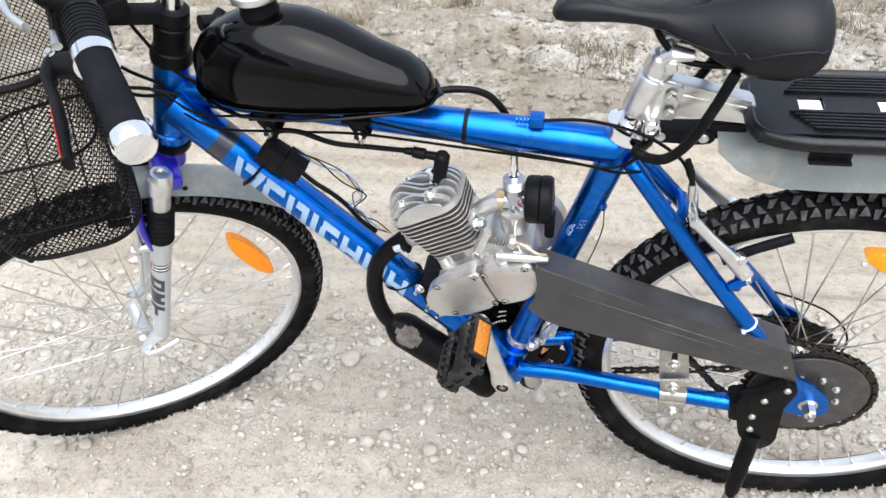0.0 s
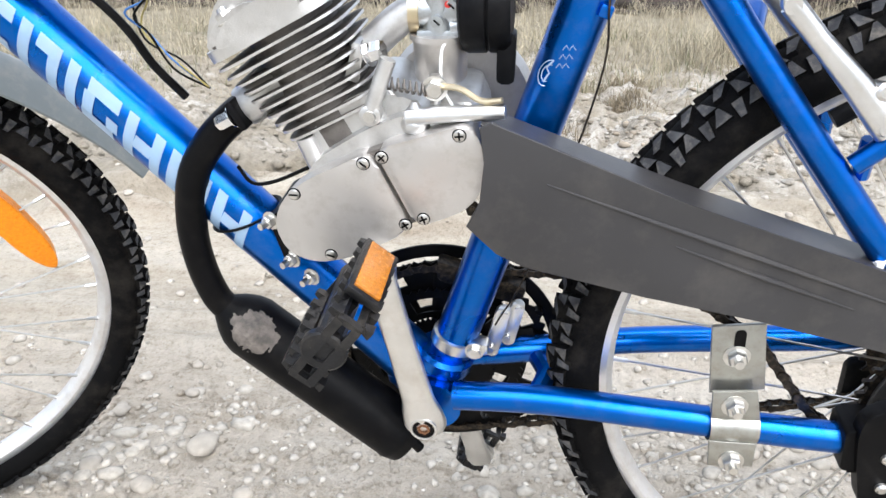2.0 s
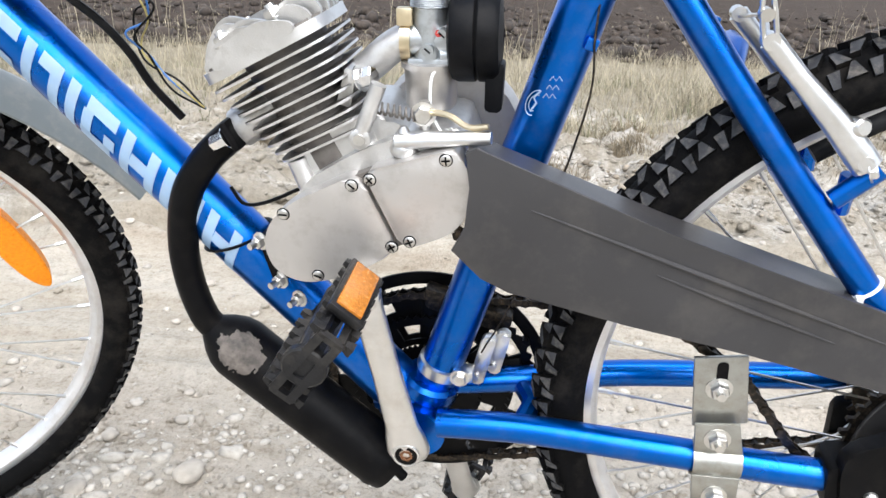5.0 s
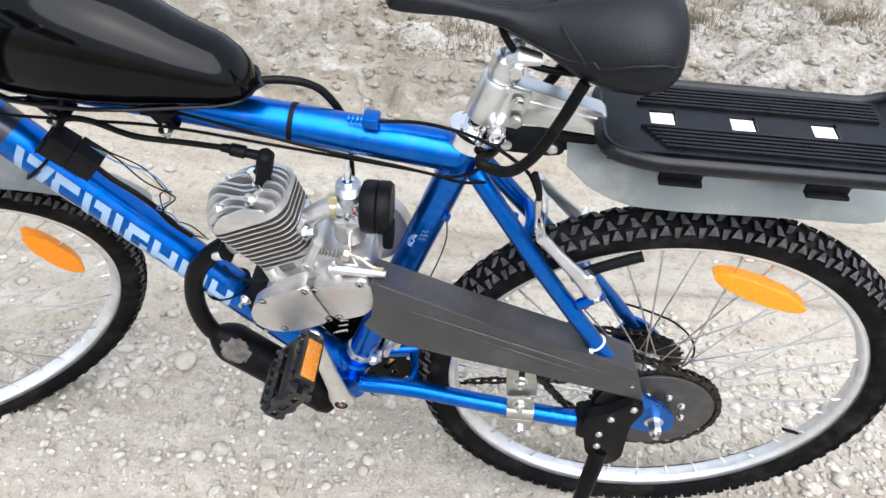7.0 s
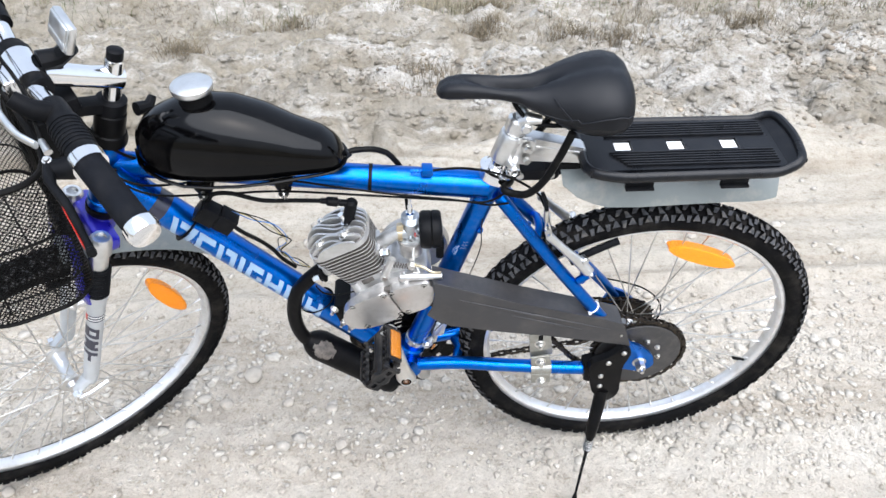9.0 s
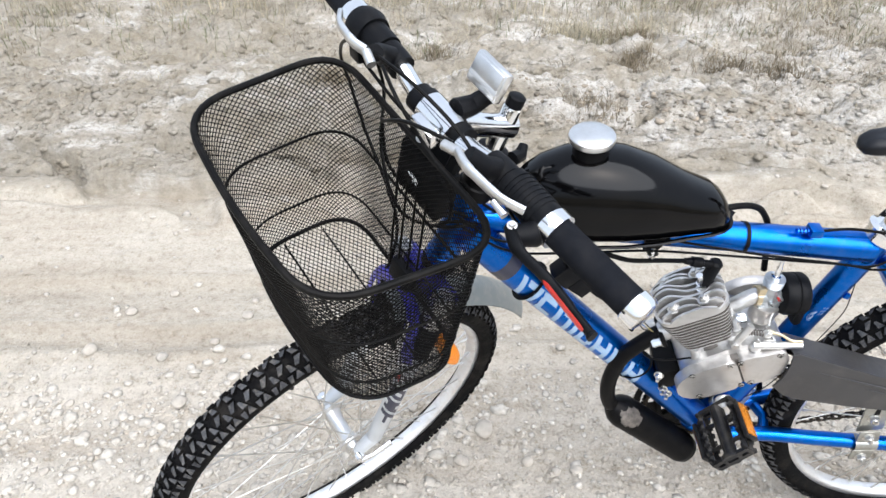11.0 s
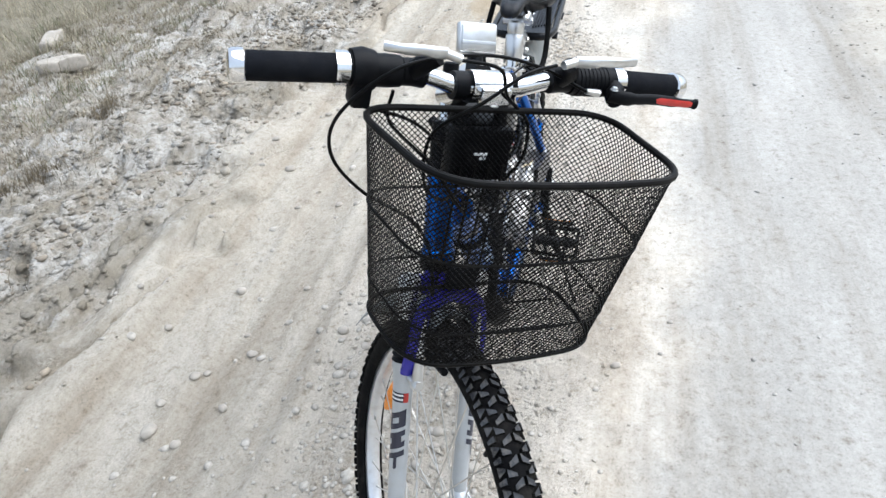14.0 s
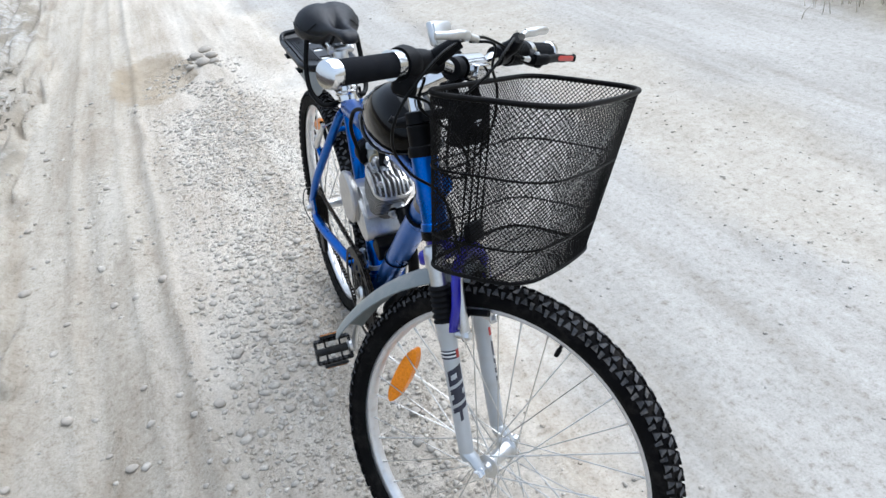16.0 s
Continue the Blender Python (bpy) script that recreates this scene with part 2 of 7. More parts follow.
# ---- ground ----
def grid_noise(x, y, seed):
    """Smooth noise from -1 to 1."""
    rng = np.random.RandomState(seed)
    tab = rng.rand(256, 256) * 2 - 1
    xi, yi = np.floor(x).astype(int), np.floor(y).astype(int)
    fx, fy = x - xi, y - yi
    fx, fy = fx * fx * (3 - 2 * fx), fy * fy * (3 - 2 * fy)
    a, b = tab[xi % 256, yi % 256], tab[(xi + 1) % 256, yi % 256]
    c, d = tab[xi % 256, (yi + 1) % 256], tab[(xi + 1) % 256, (yi + 1) % 256]
    return (a * (1 - fx) + b * fx) * (1 - fy) + (c * (1 - fx) + d * fx) * fy


def smooth(a, b, v):
    t = np.clip((v - a) / (b - a), 0, 1)
    return t * t * (3 - 2 * t)


def height(x, y):
    x, y = np.asarray(x, float), np.asarray(y, float)
    w = y + 0.10 * grid_noise(x * 0.9, y * 0.3 + 5, 3) + 0.05 * grid_noise(x * 2.5, y + 9, 4)
    h = -0.006 + 0.006 * grid_noise(x * 1.3, y * 2.6, 1) + 0.004 * grid_noise(x * 5, y * 8, 2) + (1 - 0.75 * smooth(0.4, 0.7, -w)) * (0.0022 * grid_noise(x * 19, y * 23, 5) + 0.0016 * grid_noise(x * 55, y * 55, 6))
    r = w - 0.075 * x
    h += 0.010 * np.exp(-((r - 0.58) / 0.09) ** 2) - 0.010 * np.exp(-((r - 0.84) / 0.13) ** 2) + 0.014 * np.exp(-((r - 1.18) / 0.07) ** 2)
    h += 0.006 * np.exp(-((w - 0.03) / 0.08) ** 2) + 0.008 * np.exp(-((w + 1.95) / 0.10) ** 2) - 0.008 * np.exp(-((w + 1.65) / 0.16) ** 2)
    rut = y - 0.485 - 0.05 * np.tanh(0.6 * x) + 0.012 * grid_noise(x * 3.1, y * 0 + 2, 23)  # straight ridge pressed up beside a tyre track
    h += 0.012 * np.exp(-(rut / 0.020) ** 2) - 0.008 * np.exp(-((rut - 0.055) / 0.030) ** 2) + 0.006 * np.exp(-((rut - 0.12) / 0.018) ** 2) + 0.007 * np.exp(-((rut - 0.33) / 0.022) ** 2) - 0.006 * np.exp(-((rut - 0.27) / 0.03) ** 2)
    track = smooth(0.02, 0.08, rut) * (1 - smooth(0.55, 0.70, rut)) + smooth(0.22, 0.34, -y)  # packed by wheels
    gravelly = (np.exp(-((w - 0.10) / 0.34) ** 2) + 0.06 * smooth(-0.7, -0.4, w)) * (1 - 0.75 * np.clip(track, 0, 1))
    h += gravelly * (0.0028 * grid_noise(x * 32, y * 32, 16) + 0.0022 * grid_noise(x * 60 + 3, y * 60, 17))
    bank = smooth(1.25, 1.7, w) * (1 - smooth(3.2, 4.6, w) * 0.5)
    h += bank * (0.05 + 0.040 * grid_noise(x * 1.8, y * 2.6, 7) + 0.024 * grid_noise(x * 5, y * 6, 8) + 0.030 * np.abs(grid_noise(x * 9, y * 11, 9)) + 0.014 * grid_noise(x * 24, y * 26, 12) + 0.007 * grid_noise(x * 60, y * 60, 18))
    groove = np.exp(-(grid_noise(x * 1.9 + 0.4 * y, y * 5.5, 20) / 0.16) ** 2) * smooth(-0.3, 0.4, grid_noise(x * 1.3 + 7, y * 2.0, 21))
    hummock = np.abs(grid_noise(x * 4.2, y * 7.5, 22))
    scarp = np.abs(grid_noise(x * 2.4 + 1.3 * y, y * 8.0 + 0.8 * x, 24))
    h += smooth(1.08, 1.3, w) * (1 - smooth(2.6, 3.2, w)) * (0.050 * hummock - 0.055 * groove) + smooth(1.02, 1.14, w) * (1 - smooth(1.5, 1.9, w)) * 0.060 * (smooth(0.12, 0.26, scarp) - 0.4)
    h += smooth(4.2, 6.5, w) * 0.05 * grid_noise(x * 1.2, y * 3.1, 10) + smooth(5.4, 6.2, w) * (0.03 + 0.05 * grid_noise(x * 5, y * 6, 13) + 0.04 * grid_noise(x * 11, y * 13, 14))
    other = smooth(2.7, 3.3, -w)
    h += other * (0.04 + 0.05 * grid_noise(x * 2, y * 3, 11) + 0.02 * grid_noise(x * 9, y * 9, 15))
    pit = 1 - smooth(0.5, 1.1, np.sqrt(((x - 2.98) / 0.5) ** 2 + ((y - 0.42) / 0.25) ** 2) + 0.2 * grid_noise(x * 5, y * 5, 19))
    return h - 0.05 * pit


def steps(lo, hi, fine, a, b):
    """Coordinates: fine from lo to hi, then wider and wider to a and b."""
    mid = list(np.arange(lo, hi, fine))
    out, s, p = [], fine, hi
    while p < b:
        out.append(p)
        s *= 1.09
        p += s
    left, s, p = [], fine, lo - fine
    while p > a:
        left.append(p)
        s *= 1.09
        p -= s
    return np.array([a] + left[::-1] + mid + out + [b])


GX, GY = steps(-2.5, 1.7, 0.011, -600, 600), steps(-0.9, 2.5, 0.011, -600, 600)
XX, YY = np.meshgrid(GX, GY)
ZZ = height(XX, YY)
nx, ny = len(GX), len(GY)
gm = bpy.data.meshes.new("ground")
idx = np.arange(nx * ny).reshape(ny, nx)
quads = np.stack([idx[:-1, :-1], idx[:-1, 1:], idx[1:, 1:], idx[1:, :-1]], -1).reshape(-1, 4)
gm.from_pydata(np.stack([XX, YY, ZZ], -1).reshape(-1, 3).tolist(), [], quads.tolist())
gm.shade_smooth()
ground = tagged(new("ground", gm), "pale dusty dirt road with gravel, rubble verge and ploughed field", "ground", kind="structure")


def soil():
    m = bpy.data.materials.new("road_dirt_and_soil")
    m.use_nodes = True
    n, l = m.node_tree.nodes, m.node_tree.links
    b = n["Principled BSDF"]
    co = n.new("ShaderNodeTexCoord")
    sep = n.new("ShaderNodeSeparateXYZ")
    l.new(co.outputs["Object"], sep.inputs[0])

    def tex(scale, detail=6, rough=0.6, stretch=None):
        t = n.new("ShaderNodeTexNoise")
        t.inputs["Scale"].default_value, t.inputs["Detail"].default_value, t.inputs["Roughness"].default_value = scale, detail, rough
        if stretch:
            mp = n.new("ShaderNodeMapping")
            mp.inputs["Scale"].default_value = stretch
            l.new(co.outputs["Object"], mp.inputs[0])
            l.new(mp.outputs[0], t.inputs["Vector"])
        else:
            l.new(co.outputs["Object"], t.inputs["Vector"])
        return t.outputs["Fac"]

    def ramp(src, *stops):
        r = n.new("ShaderNodeValToRGB")
        e = r.color_ramp.elements
        while len(e) < len(stops):
            e.new(0.5)
        for q, (p, c) in zip(e, stops):
            q.position, q.color = p, (*c, 1) if len(c) == 3 else c
        l.new(src, r.inputs[0])
        return r.outputs[0]

    def math_(op, a, bb):
        q = n.new("ShaderNodeMath")
        q.operation = op
        for i, s in enumerate((a, bb)):
            if isinstance(s, (int, float)):
                q.inputs[i].default_value = s
            else:
                l.new(s, q.inputs[i])
        return q.outputs[0]

    def mix(f, a, c, mode="MIX"):
        q = n.new("ShaderNodeMix")
        q.data_type, q.blend_type = "RGBA", mode
        for i, s in ((0, f), (6, a), (7, c)):
            if isinstance(s, (int, float)):
                q.inputs[i].default_value = s
            elif isinstance(s, tuple):
                q.inputs[i].default_value = (*s, 1)
            else:
                l.new(s, q.inputs[i])
        return q.outputs[2]

    def band(src, lo, hi):
        r = n.new("ShaderNodeMapRange")
        r.interpolation_type = "SMOOTHSTEP"
        r.inputs[1].default_value, r.inputs[2].default_value = lo, hi
        l.new(src, r.inputs[0])
        return r.outputs[0]

    wob = math_("ADD", sep.outputs[1], math_("MULTIPLY", math_("SUBTRACT", tex(1.1), 0.5), 0.9))
    road = ramp(tex(3.0, 9, 0.7, (0.4, 1.5, 1)), (0.3, (0.43, 0.375, 0.305)), (0.5, (0.55, 0.505, 0.435)), (0.72, (0.62, 0.585, 0.52)))
    road = mix(band(math_("SUBTRACT", 0.0, wob), 0.18, 0.55), road, ramp(tex(2.2, 8, 0.6, (0.4, 1.5, 1)), (0.3, (0.300, 0.287, 0.262)), (0.7, (0.385, 0.373, 0.348))))
    gritty = band(math_("ADD", tex(1.6, 4, 0.6, (0.7, 1.6, 1)), math_("MULTIPLY", math_("ABSOLUTE", math_("ADD", wob, 0.05), 0), -0.28)), 0.30, 0.52)
    road = mix(math_("MULTIPLY", gritty, 0.10), road, ramp(tex(6, 8, 0.7), (0.3, (0.34, 0.30, 0.245)), (0.7, (0.48, 0.445, 0.385))))
    road = mix(1.0, road, ramp(tex(2.6, 8, 0.65, (0.10, 1.6, 1)), (0.36, (0.80, 0.77, 0.73)), (0.5, (0.98, 0.975, 0.97)), (0.66, (1.07, 1.07, 1.07))), "MULTIPLY")
    road = mix(band(wob, 0.3, 0.65), road, mix(1.0, road, (0.82, 0.815, 0.795), "MULTIPLY"))
    stripe = math_("MULTIPLY", band(math_("SUBTRACT", -1.15, wob), 0.0, 0.25), band(math_("ADD", 2.0, wob), 0.0, 0.3))  # a second strip of loose gravel between the wheel tracks
    road = mix(math_("MULTIPLY", stripe, 0.7), road, ramp(tex(8, 8, 0.7), (0.3, (0.33, 0.295, 0.24)), (0.7, (0.43, 0.40, 0.345))))
    grain = mix(1.0, ramp(tex(42, 7, 0.75), (0.30, (0.58, 0.54, 0.48)), (0.44, (0.95, 0.94, 0.92)), (0.72, (1.14, 1.14, 1.14))), ramp(tex(140, 5, 0.8), (0.30, (0.62, 0.60, 0.57)), (0.45, (0.98, 0.98, 0.98)), (0.74, (1.16, 1.16, 1.15))), "MULTIPLY")
    road = mix(1.0, road, grain, "MULTIPLY")
    rubble = ramp(tex(9, 9, 0.75), (0.28, (0.145, 0.124, 0.092)), (0.42, (0.32, 0.29, 0.24)), (0.56, (0.465, 0.44, 0.395)), (0.75, (0.575, 0.555, 0.52)))
    rubble = mix(1.0, rubble, ramp(tex(75, 6, 0.85), (0.32, (0.45, 0.43, 0.40)), (0.48, (0.95, 0.95, 0.95)), (0.7, (1.25, 1.25, 1.24))), "MULTIPLY")
    straw = ramp(tex(14, 9, 0.8), (0.3, (0.11, 0.097, 0.066)), (0.5, (0.215, 0.19, 0.138)), (0.72, (0.33, 0.30, 0.23)))
    field = ramp(tex(7, 9, 0.75), (0.3, (0.018, 0.014, 0.011)), (0.55, (0.045, 0.034, 0.026)), (0.75, (0.085, 0.066, 0.05)))
    col = mix(band(wob, 1.12, 1.4), road, rubble)
    earthy = math_("MULTIPLY", band(math_("SUBTRACT", 0.0, sep.outputs[0]), 0.0, 1.6), 0.075)  # more bare earth further along the verge
    col = mix(math_("MULTIPLY", band(math_("ADD", tex(3.2, 7, 0.7, (0.6, 1.5, 1)), earthy), 0.44, 0.58), math_("MULTIPLY", band(wob, 1.05, 1.3), 0.66)), col, ramp(tex(22, 8, 0.8), (0.3, (0.12, 0.10, 0.068)), (0.7, (0.31, 0.27, 0.20))))
    col = mix(band(wob, 2.8, 3.7), col, straw)
    col = mix(band(wob, 5.5, 5.9), col, field)
    col = mix(band(math_("SUBTRACT", 0.0, wob), 2.8, 3.2), col, straw)
    # darker brown colour over the pothole
    dx, dy = math_("DIVIDE", math_("SUBTRACT", sep.outputs[0], 2.98), 0.55), math_("DIVIDE", math_("SUBTRACT", sep.outputs[1], 0.42), 0.27)
    far = math_("ADD", math_("ADD", math_("MULTIPLY", dx, dx), math_("MULTIPLY", dy, dy)), math_("MULTIPLY", math_("SUBTRACT", tex(5), 0.5), 1.6))
    col = mix(math_("MULTIPLY", band(math_("SUBTRACT", 1.15, far), 0.0, 0.4), 0.62), col, ramp(tex(12), (0.3, (0.24, 0.185, 0.115)), (0.7, (0.36, 0.295, 0.20))))
    l.new(col, b.inputs["Base Color"])
    b.inputs["Roughness"].default_value = 0.95
    b.inputs["Specular IOR Level"].default_value = 0.15
    bp = n.new("ShaderNodeBump")
    bp.inputs["Strength"].default_value, bp.inputs["Distance"].default_value = 1.0, 0.007
    worn = math_("SUBTRACT", 1.0, math_("MULTIPLY", band(math_("SUBTRACT", 0.0, wob), 0.16, 0.36), 0.86))
    l.new(math_("MULTIPLY", worn, math_("ADD", math_("MULTIPLY", tex(120, 6, 0.8), 1.2), math_("MULTIPLY", tex(34, 7, 0.75), 1.6))), bp.inputs["Height"])
    l.new(bp.outputs[0], b.inputs["Normal"])
    return m


SOIL = soil()
gm.materials.append(SOIL)

# ---- the bicycle's own frame: x to the rear, y to its right side, z up, rear hub above the origin ----
LEAN = 7.07
bicycle = new("motorised_bicycle")
bicycle.matrix_world = pose(0, 0, 0, LEAN)
tagged(bicycle, "blue mountain bicycle with a petrol engine kit, leaning on its kickstand", "bicycle")
HUB = Vector((0.0, 0.0, 0.3264))
# steering: straight-ahead parts turned to the left about the head tube
Q = Vector((-0.860, 0.018, 0.735))
ALPHA, TURNED = 19.5, 36.3
AX = Vector((math.sin(radians(ALPHA)), 0, math.cos(radians(ALPHA))))
STEER = Matrix.Translation(Q) @ Matrix.Rotation(radians(TURNED), 4, AX) @ Matrix.Translation(-Q)
FHUB = Vector((-1.066, Q.y, 0.305))

# ---- frame ----
bb0 = Vector((-0.423, 0, 0.286))
seat_top = Vector((-0.283, 0, 0.722))
head_top, head_bot = Q + AX * 0.062, Q - AX * 0.062
tt_front, tt_rear = Q + AX * 0.018 + Vector((0.01, -0.002, 0)), Vector((-0.292, 0, 0.703))
dt_front = Vector((-0.846, -0.002, 0.742))
bm = B()
cyl(bm, head_bot, head_top, 0.0225, n=24)
lathe(bm, [(0, 0.0245), (0.012, 0.0245), (0.014, 0.0225)], head_bot, AX, 24)
tube(bm, [tt_front, tt_front.lerp(tt_rear, 0.5), tt_rear], [0.019, 0.0205, 0.022], 32, flat=1.0)
tube(bm, [dt_front, dt_front.lerp(bb0, 0.12), bb0], [0.0245, 0.0255, 0.0245], 36)
tube(bm, [bb0, seat_top], [0.0185, 0.0185], 28)
tube(bm, [bb0 + Vector((0, -0.035, 0)), bb0 + Vector((0, 0.035, 0))], 0.024, 24)
for p, d in ((bb0 + Vector((0.004, 0, 0.024)), seat_top - bb0), (bb0 + Vector((-0.018, 0, 0.015)), dt_front - bb0)):
    lathe(bm, [(0, 0.0262), (0.004, 0.0268), (0.008, 0.0258), (0.012, 0.0264), (0.016, 0.0235)], p, d, 22)
frame_ = part("frame", bm, BLUE, bicycle, "metallic blue painted aluminium frame triangle")
for s in (-1, 1):
    bm = B()
    tube(bm, spline([(-0.405, s * 0.030, 0.297), (-0.33, s * 0.036, 0.3035), (-0.24, s * 0.050, 0.3085), (-0.10, s * 0.064, 0.3095), (-0.03, s * 0.066, 0.315)], 5), [0.0125] * 18 + [0.0115, 0.011, 0.008], 20)
    part("chain_stay", bm, BLUE, frame_)
    bm = B()
    tube(bm, spline([(-0.275, s * 0.013, 0.690), (-0.255, s * 0.022, 0.665), (-0.18, s * 0.042, 0.566), (-0.09, s * 0.060, 0.452), (-0.02, s * 0.066, 0.362)], 5), [0.0105] * 18 + [0.010, 0.009, 0.008], 20)
    part("seat_stay", bm, BLUE, frame_)
    bm = B()
    prism(bm, rounded([(-0.05, 0.335), (-0.03, 0.385), (-0.005, 0.372), (0.022, 0.345), (0.030, 0.315), (0.012, 0.298), (-0.012, 0.302), (-0.04, 0.312)], 0.01), s * 0.066 - 0.003, s * 0.066 + 0.003)
    part("dropout", bm, BLUE, frame_)
    bm = B()
    cyl(bm, (-0.128, s * 0.040, 0.520), (-0.128, s * 0.043, 0.548), 0.006, n=10)
    cyl(bm, (-0.138, s * 0.050, 0.532), (-0.114, s * 0.052, 0.556), 0.007, n=14)
    part("brake_boss", bm, BLUE, frame_)
bm = B()
tube(bm, [(-0.212, -0.034, 0.612), (-0.206, -0.014, 0.622), (-0.206, 0.014, 0.622), (-0.212, 0.034, 0.612)], 0.0065, 14)
part("seat_stay_bridge", bm, BLUE, frame_)
bm = B()
tube(bm, [(-0.335, -0.03, 0.300), (-0.325, 0, 0.302), (-0.335, 0.03, 0.300)], 0.009, 10)
part("chain_stay_bridge", bm, BLUE, frame_)
for x, z in ((-0.301, 0.620), (-0.243, 0.618)):
    bm = B()
    box(bm, (0.009, 0.007, 0.009), pose(-0.3015 if x < -0.29 else -0.2275, -0.016 if x < -0.29 else -0.024, 0.622 if x < -0.29 else 0.640, 0, 20, 0), 0.0015)
    part("cable_stop", bm, BLUE, frame_)

# slanted silver shapes along the down tube, dark bands and a round mark
d_dir = (bb0 - dt_front).normalized()
d_up = Vector((-d_dir.z, 0, d_dir.x))
if d_up.z < 0:
    d_up = -d_up


def wrap_patch(bm, a, b, lo, hi, slant, r, nseg=5):
    """A thin patch on the left face of the down tube from a to b along it, lo to hi round it (degrees)."""
    rows = []
    for i in range(nseg + 1):
        w = lo + (hi - lo) * i / nseg
        ang = radians(w)
        off = d_up * math.sin(ang) * r + Vector((0, -math.cos(ang) * r, 0))
        sh = slant * (i / nseg - 0.5)
        rows.append([bm.verts.new(dt_front + d_dir * (t + sh) + Vector((0, -0.002 * 0, 0)) + off + (bb0 - dt_front).normalized() * 0) for t in (a, (a + b) / 2, b)])
    for p, q in zip(rows, rows[1:]):
        for k in range(2):
            bm.faces.new((p[k], p[k + 1], q[k + 1], q[k]))


for pos, wdt, kind in ((0.107, 0.042, "N"), (0.152, 0.036, "C"), (0.190, 0.038, "R"), (0.231, 0.012, "I"), (0.247, 0.034, "S"), (0.284, 0.038, "H"), (0.325, 0.012, "I"), (0.341, 0.026, "H"), (0.370, 0.038, "A")):
    bm = B()
    st, lo_, hi_, rr = 0.0092, -40, 36, 0.0259
    end = pos + wdt - 0.004
    if kind == "I":
        wrap_patch(bm, pos, pos + st, lo_, hi_, -0.014, rr)
    elif kind in "CS":
        wrap_patch(bm, pos - 0.003, end - 0.005, hi_ - 22, hi_, -0.004, rr, 2)
        wrap_patch(bm, pos, pos + st, lo_ + 20, hi_ - 22, -0.006, rr, 3)
        wrap_patch(bm, pos + 0.004, end + 0.003, lo_, lo_ + 20, -0.004, rr, 2)
        if kind == "S":
            wrap_patch(bm, end - st + 0.002, end + 0.003, lo_ + 20, 0, -0.004, rr, 2)
    else:
        wrap_patch(bm, pos, pos + st, lo_, hi_, -0.014, rr)
        wrap_patch(bm, end - st, end, lo_, hi_, -0.014 if kind != "N" else 0.0, rr)
        wrap_patch(bm, pos + st, end - st, -12 if kind in "HA" else 14, 10 if kind in "HA" else hi_, -0.003, rr, 2)
    part("silver_marking", bm, DECAL, frame_, "silver slanted shape on the down tube")
for t0, t1, rr in ((0.066, 0.088, 0.0258),):
    bm = B()
    tube(bm, [dt_front + d_dir * t0, dt_front + d_dir * t1], rr, 24, caps=False)
    part("dark_band", bm, DARK_DECAL, frame_)
bm = B()
tube(bm, [tt_front.lerp(tt_rear, 0.672), tt_front.lerp(tt_rear, 0.682)], 0.0222, 24, caps=False)
part("strap", bm, BLACK_PLASTIC, frame_, "black strap round the top tube")
bm = B()
em = bb0.lerp(seat_top, 0.675) + Vector((-0.009, 0.0022, 0))
for rad_ in (0.0070, 0.0045):
    tube(bm, [em + Vector((0.0 + 0.3 * rad_ * math.sin(a) + rad_ * math.cos(a) * 0.9, -math.sqrt(0.0189 ** 2 - (rad_ * math.cos(a) * 0.9) ** 2), rad_ * 1.3 * math.sin(a))) for a in np.linspace(0.4, 5.4, 20)], 0.00038, 5)
tube(bm, [em + Vector((-0.003, -0.0189, -0.006)), em + Vector((0.001, -0.0189, 0.0)), em + Vector((-0.001, -0.0189, 0.004)), em + Vector((0.004, -0.0187, 0.009))], 0.0008, 5)
for k in range(3):
    p = bb0.lerp(seat_top, 0.685 + 0.014 * k) + Vector((-0.001, 0, 0))
    tube(bm, [p + Vector((-0.004 + 0.0022 * j, -math.sqrt(0.0189 ** 2 - (-0.004 + 0.0022 * j) ** 2), 0.0032 * (j % 2))) for j in range(5)], 0.00035, 5)
part("seat_tube_marking", bm, DECAL, frame_)

# ---- wheels, built about the axle along y ----
R_RIM, R_TYRE = 0.2865, 0.3275


